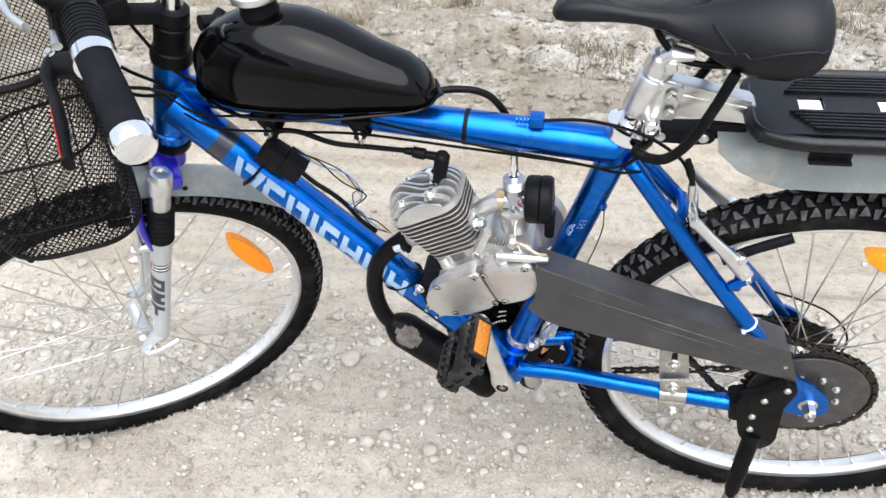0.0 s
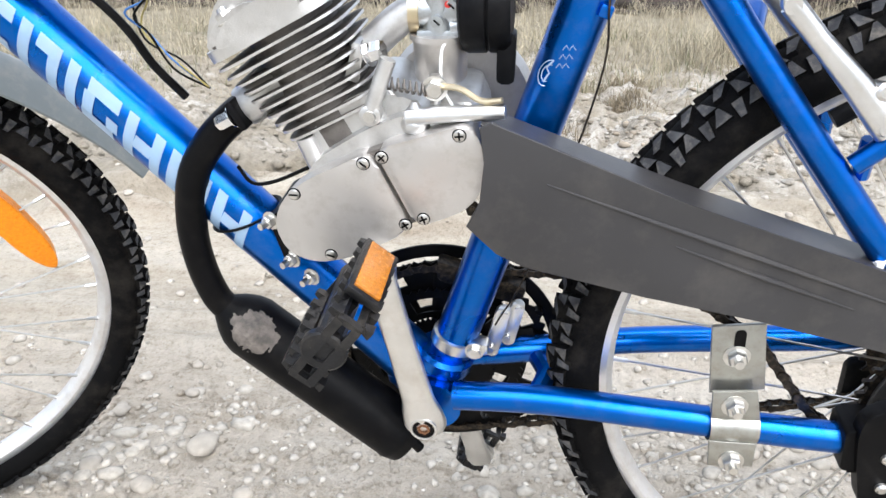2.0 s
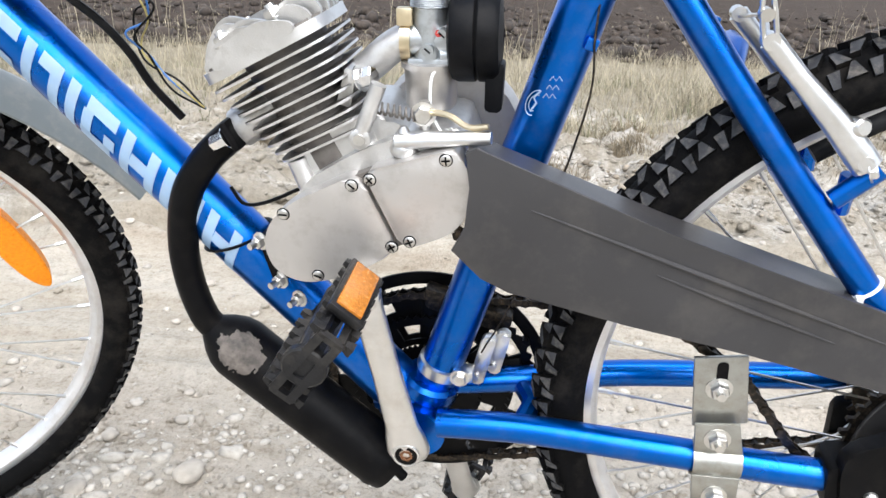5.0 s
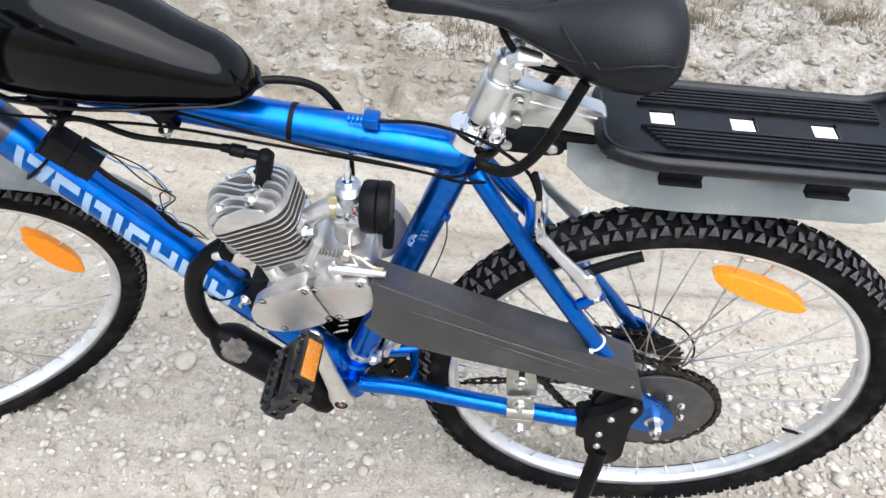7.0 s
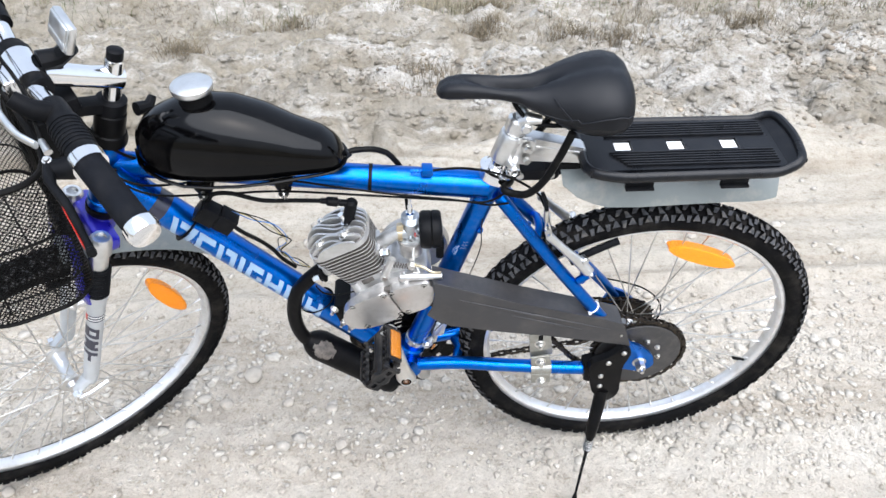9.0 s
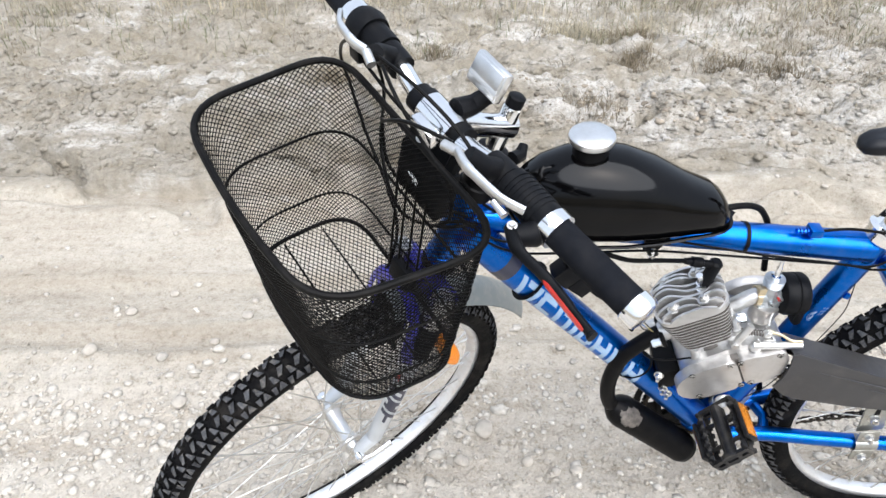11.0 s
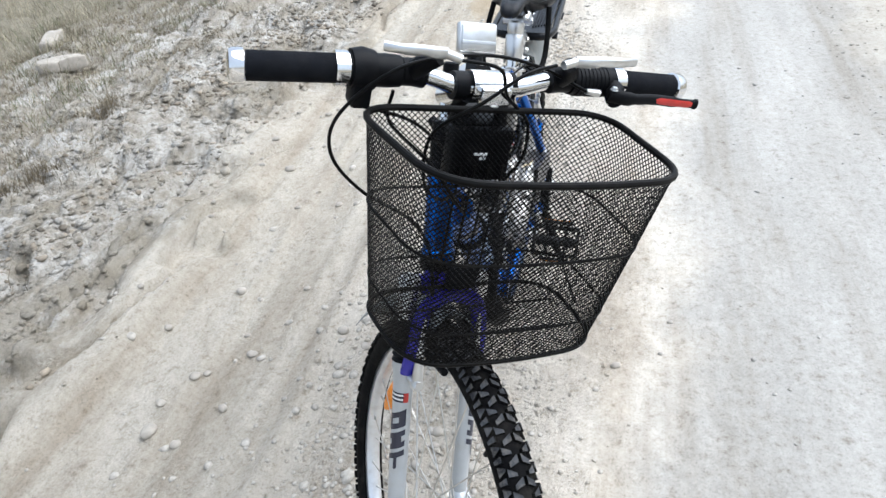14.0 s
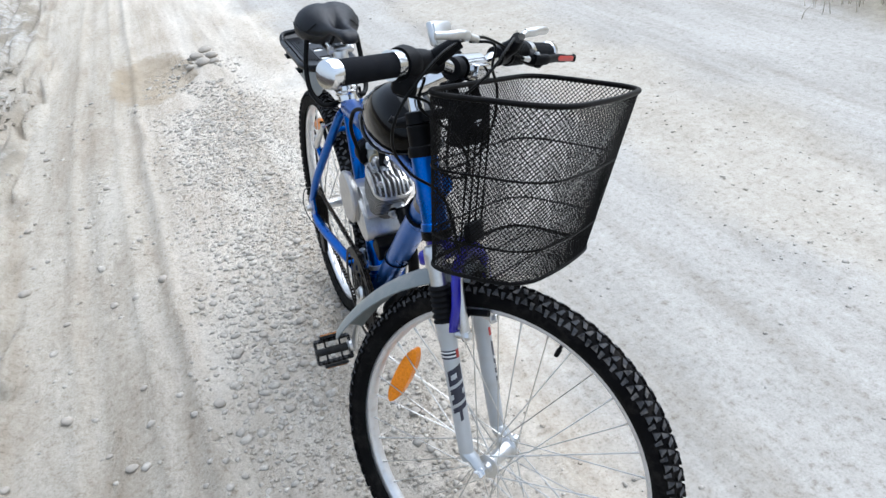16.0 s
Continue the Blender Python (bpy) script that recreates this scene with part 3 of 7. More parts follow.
def wheel_parts(name, centre, m, label, valve_deg, refl_deg, flange):
    bm = B()
    prof = [(R_RIM, -0.0125), (R_RIM + 0.001, -0.0115), (R_RIM - 0.001, -0.0095), (R_RIM - 0.004, -0.0085), (R_RIM - 0.004, 0.0085), (R_RIM - 0.001, 0.0095), (R_RIM + 0.001, 0.0115), (R_RIM, 0.0125),
            (R_RIM - 0.011, 0.0125), (R_RIM - 0.015, 0.0095), (R_RIM - 0.017, 0.004), (R_RIM - 0.017, -0.004), (R_RIM - 0.015, -0.0095), (R_RIM - 0.011, -0.0125)]
    n = 120
    rings = [[bm.verts.new((r * math.cos(2 * math.pi * k / n), y, r * math.sin(2 * math.pi * k / n))) for r, y in prof] for k in range(n)]
    for k in range(n):
        a, b = rings[k], rings[(k + 1) % n]
        for i in range(len(prof)):
            bm.faces.new((a[i], a[(i + 1) % len(prof)], b[(i + 1) % len(prof)], b[i]))
    w = part(name, bm, RIM, bicycle, label, Matrix.Translation(centre) if m is None else m @ Matrix.Translation(centre))
    bm = B()
    n, k2 = 144, 16
    rings = []
    for k in range(n):
        a = 2 * math.pi * k / n
        ring = []
        for i in range(k2):
            t = radians(-138 + 276 * i / (k2 - 1))
            r, y = 0.2990 + 0.0235 * math.cos(t), 0.0240 * math.sin(t)
            ring.append(bm.verts.new((r * math.cos(a), y, r * math.sin(a))))
        rings.append(ring)
    for k in range(n):
        a, b = rings[k], rings[(k + 1) % n]
        for i in range(k2 - 1):
            bm.faces.new((a[i], a[i + 1], b[i + 1], b[i]))
    tyre = part("tyre", bm, RUBBER, w, "black knobbly rubber tyre, dusty")
    # tread knobs: chevron arms in the middle, blocks on the shoulders
    bm = B()

    def knob(a0, da0, da1, t0, t1, skew, hgt=0.0052):
        vs = []
        for lift in (0.0, 1.0):
            g = 0.86 if lift else 1.0
            for sa, st in ((-1, -1), (1, -1), (1, 1), (-1, 1)):
                t = radians((t0 + t1) / 2 + (t1 - t0) / 2 * st * g)
                half = (da0 if st < 0 else da1) * g
                a = a0 + sa * half + (skew * (0.5 if st > 0 else -0.5))
                rr = 0.0230 + hgt * lift
                r, y = 0.2990 + rr * math.cos(t), rr * 1.02 * math.sin(t)
                vs.append(bm.verts.new((r * math.cos(a), y, r * math.sin(a))))
        f = bm.faces.new(vs[4:8])
        f.material_index = 1
        for i in range(4):
            bm.faces.new((vs[i], vs[(i + 1) % 4], vs[4 + (i + 1) % 4], vs[4 + i]))

    pitch = 2 * math.pi / 76
    for k in range(76):
        a = k * pitch
        for s in (-1, 1):
            knob(a, 0.0172, 0.011, 3 * s, 30 * s, 0.019)
            knob(a + 0.5 * pitch, 0.007, 0.018, 14 * s, 40 * s, -0.012)
            knob(a + 0.28 * pitch, 0.0045, 0.0240, 40 * s, 64 * s, 0.004, 0.0060)
            knob(a + 0.78 * pitch, 0.0145, 0.009, 44 * s, 72 * s, 0.005, 0.0045)
    part("tread", bm, [RUBBER, KNOB_DUST], w, "rows of dusty rubber tread knobs", sharp=20)
    # hub
    bm = B()
    lathe(bm, [(-flange - 0.012, 0.009), (-flange - 0.004, 0.012), (-flange - 0.003, 0.021), (-flange, 0.0215), (-flange + 0.004, 0.016), (-0.012, 0.0125), (0.012, 0.0125), (flange - 0.004, 0.016), (flange, 0.0215), (flange + 0.003, 0.021), (flange + 0.004, 0.012), (flange + 0.012, 0.009)], (0, 0, 0), (0, 1, 0), 24)
    part("hub", bm, ALU, w, "silver aluminium wheel hub")
    # spokes
    p0, p1 = Vector((0.0195, flange, 0)), Vector((R_RIM - 0.016, 0.003, 0))
    cross = radians(58)
    q = Matrix.Rotation(cross, 3, "Y") @ p1
    length = (q - p0).length
    bm = B()
    tube(bm, [(0, 0, 0), (0, 0, length)], 0.00115, 5)
    sm = mesh_of("spoke", bm, STEEL)
    bm = B()
    tube(bm, [(0, 0, length - 0.013), (0, 0, length + 0.001)], 0.0021, 6)
    nm = mesh_of("spoke_nipple", bm, STEEL)
    for k in range(36):
        side = 1 if k % 2 else -1
        turn = cross * (1 if (k // 2) % 2 else -1)
        a = 2 * math.pi * k / 36
        r0 = Matrix.Rotation(a - turn, 3, "Y") @ Vector((0.0195, side * flange, 0))
        r1 = Matrix.Rotation(a, 3, "Y") @ Vector((R_RIM - 0.016, side * 0.003, 0))
        m_ = Matrix.Translation(r0) @ (r1 - r0).to_track_quat("Z", "Y").to_matrix().to_4x4()
        part("spoke", sm, None, w, "", m_)
        part("spoke_nipple", nm, None, w, "", m_)
    bm = B()
    d = Vector((math.cos(radians(valve_deg)), 0, math.sin(radians(valve_deg))))
    lathe(bm, [(0, 0.003), (0.012, 0.003), (0.013, 0.0042), (0.026, 0.0042), (0.028, 0.003)], d * (R_RIM - 0.016), -d, 10)
    part("valve", bm, BLACK_PLASTIC, w)
    # amber reflector between the spokes
    bm = B()
    d = Vector((math.cos(radians(refl_deg)), 0, math.sin(radians(refl_deg))))
    tn = Vector((-d.z, 0, d.x))
    out = []
    for k in range(24):
        a = 2 * math.pi * k / 24
        ex = 0.068 * math.copysign(abs(math.cos(a)) ** 0.8, math.cos(a))
        ez = 0.0155 * math.copysign(abs(math.sin(a)) ** 1.15, math.sin(a))
        out.append((ex, ez))
    rings = []
    for yy, sc in ((-0.009, 0.9), (-0.0075, 1.0), (0.0075, 1.0), (0.009, 0.9)):
        rings.append([d * 0.226 + tn * ex * sc + d * (ez * sc) + Vector((0, yy - 0.004, 0)) for ex, ez in out])
    loft(bm, rings)
    part("reflector", bm, AMBER, w, "orange spoke reflector")
    return w


rear_wheel = wheel_parts("rear_wheel", HUB, None, "spoked rear wheel with silver rim and knobbly tyre", -22, 68.5, 0.030)
front_wheel = wheel_parts("front_wheel", FHUB, STEER, "spoked front wheel with silver rim, turned to the side", 106, 18, 0.033)


# ---- fuel tank ----
bm = B()
prof = [(-0.792, 0.004, 0.800, 0.808), (-0.788, 0.022, 0.782, 0.826), (-0.775, 0.036, 0.768, 0.842), (-0.755, 0.047, 0.762, 0.856), (-0.725, 0.056, 0.760, 0.867), (-0.69, 0.060, 0.759, 0.871), (-0.65, 0.060, 0.759, 0.866),
        (-0.61, 0.055, 0.759, 0.851), (-0.57, 0.046, 0.760, 0.828), (-0.535, 0.039, 0.760, 0.813), (-0.520, 0.033, 0.760, 0.801), (-0.511, 0.026, 0.761, 0.789), (-0.506, 0.015, 0.762, 0.778), (-0.504, 0.005, 0.763, 0.771)]
rings = []
for x, hw, lo, hi in prof:
    ring = []
    for k in range(32):
        a = 2 * math.pi * k / 32
        c, s = math.cos(a), math.sin(a)
        ring.append(Vector((x, hw * math.copysign(abs(c) ** 0.85, c), (lo + (hi - lo) * 0.30) + ((hi - lo) * 0.70 * abs(s) ** 0.9 if s >= 0 else -(hi - lo) * 0.30 * abs(s) ** 0.35))))
    rings.append(ring)
loft(bm, rings)
tank = part("fuel_tank", bm, BLACK_GLOSS, bicycle, "glossy black teardrop fuel tank on the top tube", sharp=60)
bm = B()
seam = [Vector((x, hw * 1.04 + 0.001, 0.7655 + max(0, -0.735 - x) * 0.25)) for x, hw, lo, hi in prof[1:]]
loop = seam + [Vector((-0.498, 0, 0.766))] + [Vector((p.x, -p.y, p.z)) for p in reversed(seam)] + [Vector((-0.797, 0, 0.785))]
tube(bm, loop, 0.0048, 8, closed=True, flat=0.45, side=(0, 1, 0))
part("seam_flange", bm, BLACK_GLOSS, tank)
bm = B()
lathe(bm, [(0, 0.024), (0.010, 0.0225), (0.014, 0.021), (0.024, 0.021)], (-0.697, 0, 0.860), (-0.02, 0, 1), 28)
part("filler_neck", bm, BLACK_SATIN, tank)
bm = B()
lathe(bm, [(0, 0.022), (0.002, 0.0275), (0.006, 0.0288), (0.010, 0.0282), (0.0125, 0.025), (0.0135, 0.012), (0.0138, 0.001)], (-0.698, 0, 0.882), (-0.02, 0, 1), 32)
part("filler_cap", bm, ALU, tank, "bright silver filler cap")
for x in (-0.598, -0.715):
    bm = B()
    tube(bm, [(x, -0.030, 0.752), (x, -0.027, 0.735), (x, -0.012, 0.712), (x, 0.012, 0.712), (x, 0.027, 0.735), (x, 0.030, 0.752)], 0.010, 8, flat=0.25, side=(1, 0, 0))
    box(bm, (0.034, 0.03, 0.006), pose(x, -0.018, 0.7435), 0.001)
    part("tank_bracket", bm, BLACK_SATIN, tank)
    bm = B()
    cyl(bm, (x, -0.021, 0.742), (x, -0.021, 0.700), 0.003, n=10)
    bolt(bm, (x, -0.021, 0.716), (0, 0, -1), 0.006, 0.006)
    part("bracket_bolt", bm, STEEL, tank)
bm = B()
tube(bm, spline([(-0.508, 0.012, 0.762), (-0.485, 0.020, 0.761), (-0.458, 0.028, 0.754), (-0.438, 0.032, 0.738), (-0.42, 0.034, 0.70), (-0.414, 0.020, 0.64)], 6), 0.0045, 10)
part("fuel_hose", bm, CABLE, tank, "black fuel hose curving down to the carburettor")

# ---- saddle and post ----
bm = B()
prof = [(-0.371, 0.005, 0.869, 0.875), (-0.366, 0.014, 0.865, 0.883), (-0.355, 0.018, 0.864, 0.889), (-0.335, 0.0205, 0.865, 0.891), (-0.31, 0.0215, 0.866, 0.889), (-0.285, 0.0230, 0.865, 0.885), (-0.26, 0.0265, 0.860, 0.884), (-0.238, 0.034, 0.850, 0.886), (-0.215, 0.045, 0.838, 0.893), (-0.192, 0.058, 0.826, 0.901),
        (-0.165, 0.069, 0.820, 0.908), (-0.140, 0.0735, 0.820, 0.911), (-0.121, 0.0705, 0.824, 0.907), (-0.110, 0.060, 0.832, 0.899), (-0.104, 0.045, 0.842, 0.888), (-0.1015, 0.024, 0.850, 0.870)]
rings = []
for x, hw, lo, hi in prof:
    ring = []
    dip = 0.030 * math.exp(-((x + 0.262) / 0.040) ** 2) + 0.004
    for k in range(48):
        a = 2 * math.pi * k / 48
        c, s = math.cos(a), math.sin(a)
        y = 1.05 * hw * math.copysign(abs(c) ** 0.8, c)
        z = (lo + hi) / 2 + (hi - lo) / 2 * math.copysign(abs(s) ** 0.75, s)
        if s > 0:
            z -= dip * math.exp(-(y / 0.0085) ** 2) * (1 if -0.33 < x < -0.12 else 0.3) + 0.16 * abs(y) * (0.0 if x < -0.25 else 1.0) * abs(c) ** 2
        ring.append(Vector((x, y, z)))
    rings.append(ring)
loft(bm, rings)
saddle = part("saddle", bm, LEATHERETTE, bicycle, "black padded leatherette saddle with stitched sides", sharp=70)
for s in (-1, 1):
    for seam_ in ([(-0.262, 0.866), (-0.235, 0.858), (-0.205, 0.856), (-0.180, 0.864), (-0.155, 0.874), (-0.132, 0.878), (-0.114, 0.874)], [(-0.215, 0.884), (-0.200, 0.872), (-0.188, 0.862)]):
        line = []
        for p in spline([(x, 0, z) for x, z in seam_], 5):
            hw, lo, hi = (float(np.interp(p.x, [q[0] for q in prof], [q[k] for q in prof])) for k in (1, 2, 3))
            u_ = min(1.0, abs((p.z - (lo + hi) / 2) / ((hi - lo) / 2))) ** (1 / 0.75)
            line.append(Vector((p.x, s * 1.05 * hw * max(0.0, 1 - u_ * u_) ** 0.4, p.z - (0.10 * hw * (1 - u_ * u_) if p.z > (lo + hi) / 2 and p.x > -0.25 else 0))))
        bm = B()
        tube(bm, line, 0.0016, 6)
        part("stitched_seam", bm, LEATHERETTE, saddle)
    bm = B()
    tube(bm, spline([(-0.268, s * 0.010, 0.868), (-0.258, s * 0.018, 0.850), (-0.235, s * 0.022, 0.830), (-0.19, s * 0.024, 0.826), (-0.15, s * 0.030, 0.840)], 5), 0.0035, 8)
    part("saddle_rail", bm, BLACK_SATIN, saddle)
st_dir = (seat_top - bb0).normalized()
bm = B()
cyl(bm, seat_top - st_dir * 0.02, seat_top + st_dir * 0.105, 0.0137, n=24)
post = part("seat_post", bm, CHROME, bicycle, "chromed seat post")
bm = B()
lathe(bm, [(-0.010, 0.0212), (-0.008, 0.0235), (0.004, 0.0235), (0.006, 0.0270), (0.010, 0.0275), (0.012, 0.0225), (0.014, 0.0200)], seat_top + st_dir * 0.004, st_dir, 30)
lathe(bm, [(0, 0.0085), (0.002, 0.0095), (0.040, 0.0095), (0.042, 0.0080), (0.042, 0.0050), (0.039, 0.0045)], (-0.257, 0.012, 0.747), (0, -1, 0), 18)
part("seat_clamp", bm, CHROME, post, "silver seat clamp with bolt")
bm = B()
lathe(bm, [(-0.026, 0.0150), (-0.020, 0.0172), (-0.004, 0.0172), (0.0, 0.0135)], seat_top + st_dir * 0.108, st_dir, 22)
tube(bm, [(-0.256, -0.019, 0.832), (-0.246, -0.022, 0.838), (-0.225, -0.022, 0.836)], [0.008, 0.010, 0.006], 12, flat=0.6)
tube(bm, [(-0.256, 0.019, 0.832), (-0.246, 0.022, 0.838), (-0.225, 0.022, 0.836)], [0.008, 0.010, 0.006], 12, flat=0.6)
cyl(bm, (-0.247, -0.027, 0.826), (-0.247, 0.027, 0.826), 0.0085, n=16)
bolt(bm, (-0.247, -0.027, 0.826), (0, -1, 0), 0.0075, 0.006)
part("saddle_clamp", bm, ALU, post)

# ---- rear rack on a beam from the seat post ----
bm = B()
prism(bm, rounded([(-0.250, 0.756), (-0.250, 0.800), (-0.150, 0.774), (-0.150, 0.748)], 0.006), -0.011, 0.011, 0.003)
prism(bm, rounded([(-0.236, 0.766), (-0.236, 0.784), (-0.152, 0.768), (-0.152, 0.756)], 0.004), -0.0135, 0.0135, 0.002)
c_ = seat_top + st_dir * ((0.752 - seat_top.z) / st_dir.z)
lathe(bm, [(0, 0.0150), (0.001, 0.0180), (0.003, 0.0190), (0.047, 0.0190), (0.049, 0.0180), (0.050, 0.0150)], c_, st_dir, 28)
for s in (-1, 1):
    prism(bm, rounded([(-0.268, 0.756), (-0.256, 0.800), (-0.226, 0.794), (-0.238, 0.752)], 0.006), s * 0.0135 - 0.0028, s * 0.0135 + 0.0028, 0.0012)
beam = part("rack", bm, ALU, bicycle, "seat-post rack with silver beam and black ribbed plastic top")
for z in (0.763, 0.785):
    bm = B()
    bolt(bm, (-0.240, -0.020, z), (0, -1, 0), 0.0052, 0.006)
    part("clamp_bolt", bm, STEEL, beam)
# ribbed deck with three square holes
bm = B()
holes = ((-0.107, -0.081), (-0.027, -0.001), (0.054, 0.080))


def deck_slab(x0, x1, y0, y1, z0=0.757, z1=0.770):
    box(bm, (x1 - x0, y1 - y0, z1 - z0), Matrix.Translation(((x0 + x1) / 2, (y0 + y1) / 2, (z0 + z1) / 2)))


deck_slab(-0.152, 0.144, 0.012, 0.058)
deck_slab(-0.152, 0.144, -0.058, -0.012)
for a, b in ((-0.152, -0.107), (-0.081, -0.027), (-0.001, 0.054), (0.080, 0.144)):
    deck_slab(a, b, -0.012, 0.012)
deck = part("rack_deck", bm, RACK_PLASTIC, beam, "black plastic rack deck with square holes")
for a, b in holes:
    bm = B()
    box(bm, (b - a - 0.002, 0.022, 0.003), Matrix.Translation(((a + b) / 2, 0, 0.7655)), 0.0005)
    part("white_inset", bm, WHITE, beam)
for s in (-1, 1):
    for k in range(6):
        bm = B()
        y = s * (0.020 + 0.0058 * k)
        box(bm, (0.245 - 0.004 * k, 0.0028, 0.004), Matrix.Translation((0.004 + 0.002 * k, y, 0.7718)), 0.0009)
        part("rib", bm, RACK_PLASTIC, beam)
bm = B()
edge = rounded([(-0.156, -0.052), (-0.112, -0.067), (0.124, -0.065), (0.156, -0.060), (0.164, 0.0), (0.156, 0.060), (0.124, 0.065), (-0.112, 0.067), (-0.156, 0.052)], 0.022, 5)
tube(bm, [(x, y, 0.763 + 0.017 * float(smooth(0.115, 0.166, x))) for x, y in edge], 0.0085, 12, closed=True, flat=0.8, side=(0, 0, 1))
part("rack_rim", bm, RACK_PLASTIC, beam, "black plastic rim rising at the tail")
bm = B()
loft(bm, [[Vector((x, y, 0.7635 + 0.017 * float(smooth(0.115, 0.166, x)) + dz)) for y, dz in ((-0.058, 0), (0.058, 0), (0.058, -0.006), (-0.058, -0.006))] for x in (0.136, 0.144, 0.151, 0.157, 0.161)])
part("rack_tail", bm, RACK_PLASTIC, beam)
for x in (-0.080, 0.060):
    for s in (-1, 1):
        bm = B()
        box(bm, (0.042, 0.005, 0.014), Matrix.Translation((x, s * 0.064, 0.750)), 0.002)
        box(bm, (0.042, 0.011, 0.004), Matrix.Translation((x, s * 0.067, 0.7435)), 0.0015)
        part("hook", bm, BLACK_PLASTIC, beam)

# ---- rear mudguard ----
bm = B()
rings = []
for i in range(15):
    t = i / 14
    x, z = -0.184 + 0.345 * t, 0.735 + 0.004 * math.sin(math.pi * t) - 0.022 * t * t
    hw = 0.034 + 0.006 * math.sin(math.pi * min(1, t * 1.2)) - 0.012 * max(0, t - 0.9) * 10
    drop = 0.052 * math.sqrt(min(1, 0.02 + 5.0 * t)) * (1 - 0.55 * max(0, t - 0.35))
    outer = [Vector((x, -hw + 2 * hw * k / 8, z - drop * abs(k / 4 - 1) ** 2.2)) for k in range(9)]
    inner = [p + Vector((0, 0, -0.0022)) for p in reversed(outer)]
    rings.append(outer + inner)
loft(bm, rings)
mudr = part("rear_mudguard", bm, MUD, bicycle, "grey plastic mudguard under the rack")
bm = B()
prism(bm, rounded([(-0.268, 0.720), (-0.262, 0.735), (-0.190, 0.737), (-0.184, 0.722), (-0.200, 0.718)], 0.006), -0.012, 0.012, 0.002)
prism(bm, rounded([(-0.212, 0.728), (-0.206, 0.742), (-0.150, 0.745), (-0.150, 0.737), (-0.186, 0.724)], 0.004), -0.008, 0.008, 0.002)
part("mudguard_arm", bm, BLACK_PLASTIC, mudr)
for x in (-0.2457, -0.1986):
    bm = B()
    lathe(bm, [(0, 0.0060), (0.002, 0.0058), (0.003, 0.004)], (x, -0.012, 0.7276), (0, -1, 0), 16)
    part("rivet", bm, STEEL, mudr)

# ---- thick cable lock looped round the seat tube ----
bm = B()
pts = [(-0.188, -0.058, 0.838), (-0.203, -0.060, 0.795), (-0.221, -0.060, 0.754), (-0.240, -0.056, 0.730), (-0.258, -0.046, 0.722), (-0.272, -0.034, 0.722), (-0.256, 0.0, 0.712), (-0.262, 0.036, 0.706), (-0.250, 0.058, 0.708), (-0.215, 0.072, 0.735), (-0.19, 0.070, 0.78), (-0.175, 0.058, 0.838)]
tube(bm, spline(pts, 7), 0.0058, 12)
part("cable_lock", bm, CABLE, bicycle, "thick black cable lock looped below the saddle")

# ---- engine ----
EA, EU = Vector((-0.447, 0, 0.894)), Vector((0.894, 0, 0.447))
EC = Vector((-0.4885, -0.004, 0.5545))


def ep(s, w, y):
    return EC + EA * s + EU * w + Vector((0, y, 0))


bm = B()
case = rounded([(-0.522, 0.482), (-0.502, 0.524), (-0.455, 0.553), (-0.405, 0.570), (-0.380, 0.558), (-0.378, 0.508), (-0.428, 0.484), (-0.492, 0.457)], 0.018)
prism(bm, case, -0.052, 0.045, 0.003)
prism(bm, rounded([(-0.508, 0.520), (-0.500, 0.548), (-0.470, 0.570), (-0.446, 0.578), (-0.434, 0.562), (-0.384, 0.568), (-0.384, 0.54), (-0.46, 0.52)], 0.010), -0.040, 0.038, 0.004)
engine = part("engine", bm, CAST, bicycle, "small single-cylinder petrol engine with cast aluminium case")


def cz(x, z):
    """Height on the side covers, which slope up to the rear with the engine."""
    return z + 0.0065 + 0.045 * (x + 0.456)


def cover_outline(poly, r):
    return rounded([(x, cz(x, z)) for x, z in poly], r, 6)


YC = -0.0690
for name, poly, r in (("clutch_cover", [(-0.529, 0.478), (-0.522, 0.497), (-0.505, 0.512), (-0.4545, 0.5345), (-0.4275, 0.4745), (-0.470, 0.452), (-0.500, 0.446), (-0.522, 0.456)], 0.014),
                      ("sprocket_cover", [(-0.4515, 0.5355), (-0.386, 0.5525), (-0.3765, 0.532), (-0.379, 0.502), (-0.391, 0.4885), (-0.4245, 0.4755)], 0.010)):
    bm = B()
    prism(bm, cover_outline(poly, r), YC, -0.050, 0.0026)
    part(name, bm, COVER, engine, "smooth grey metal engine side cover")
bm = B()
prism(bm, cover_outline([(-0.526, 0.478), (-0.520, 0.496), (-0.504, 0.510), (-0.4535, 0.5325), (-0.386, 0.5505), (-0.3785, 0.532), (-0.381, 0.504), (-0.391, 0.4905), (-0.4265, 0.4775), (-0.470, 0.455), (-0.500, 0.449), (-0.520, 0.458)], 0.010), -0.0625, -0.0505)
part("cover_gasket", bm, DARK_CAST, engine)
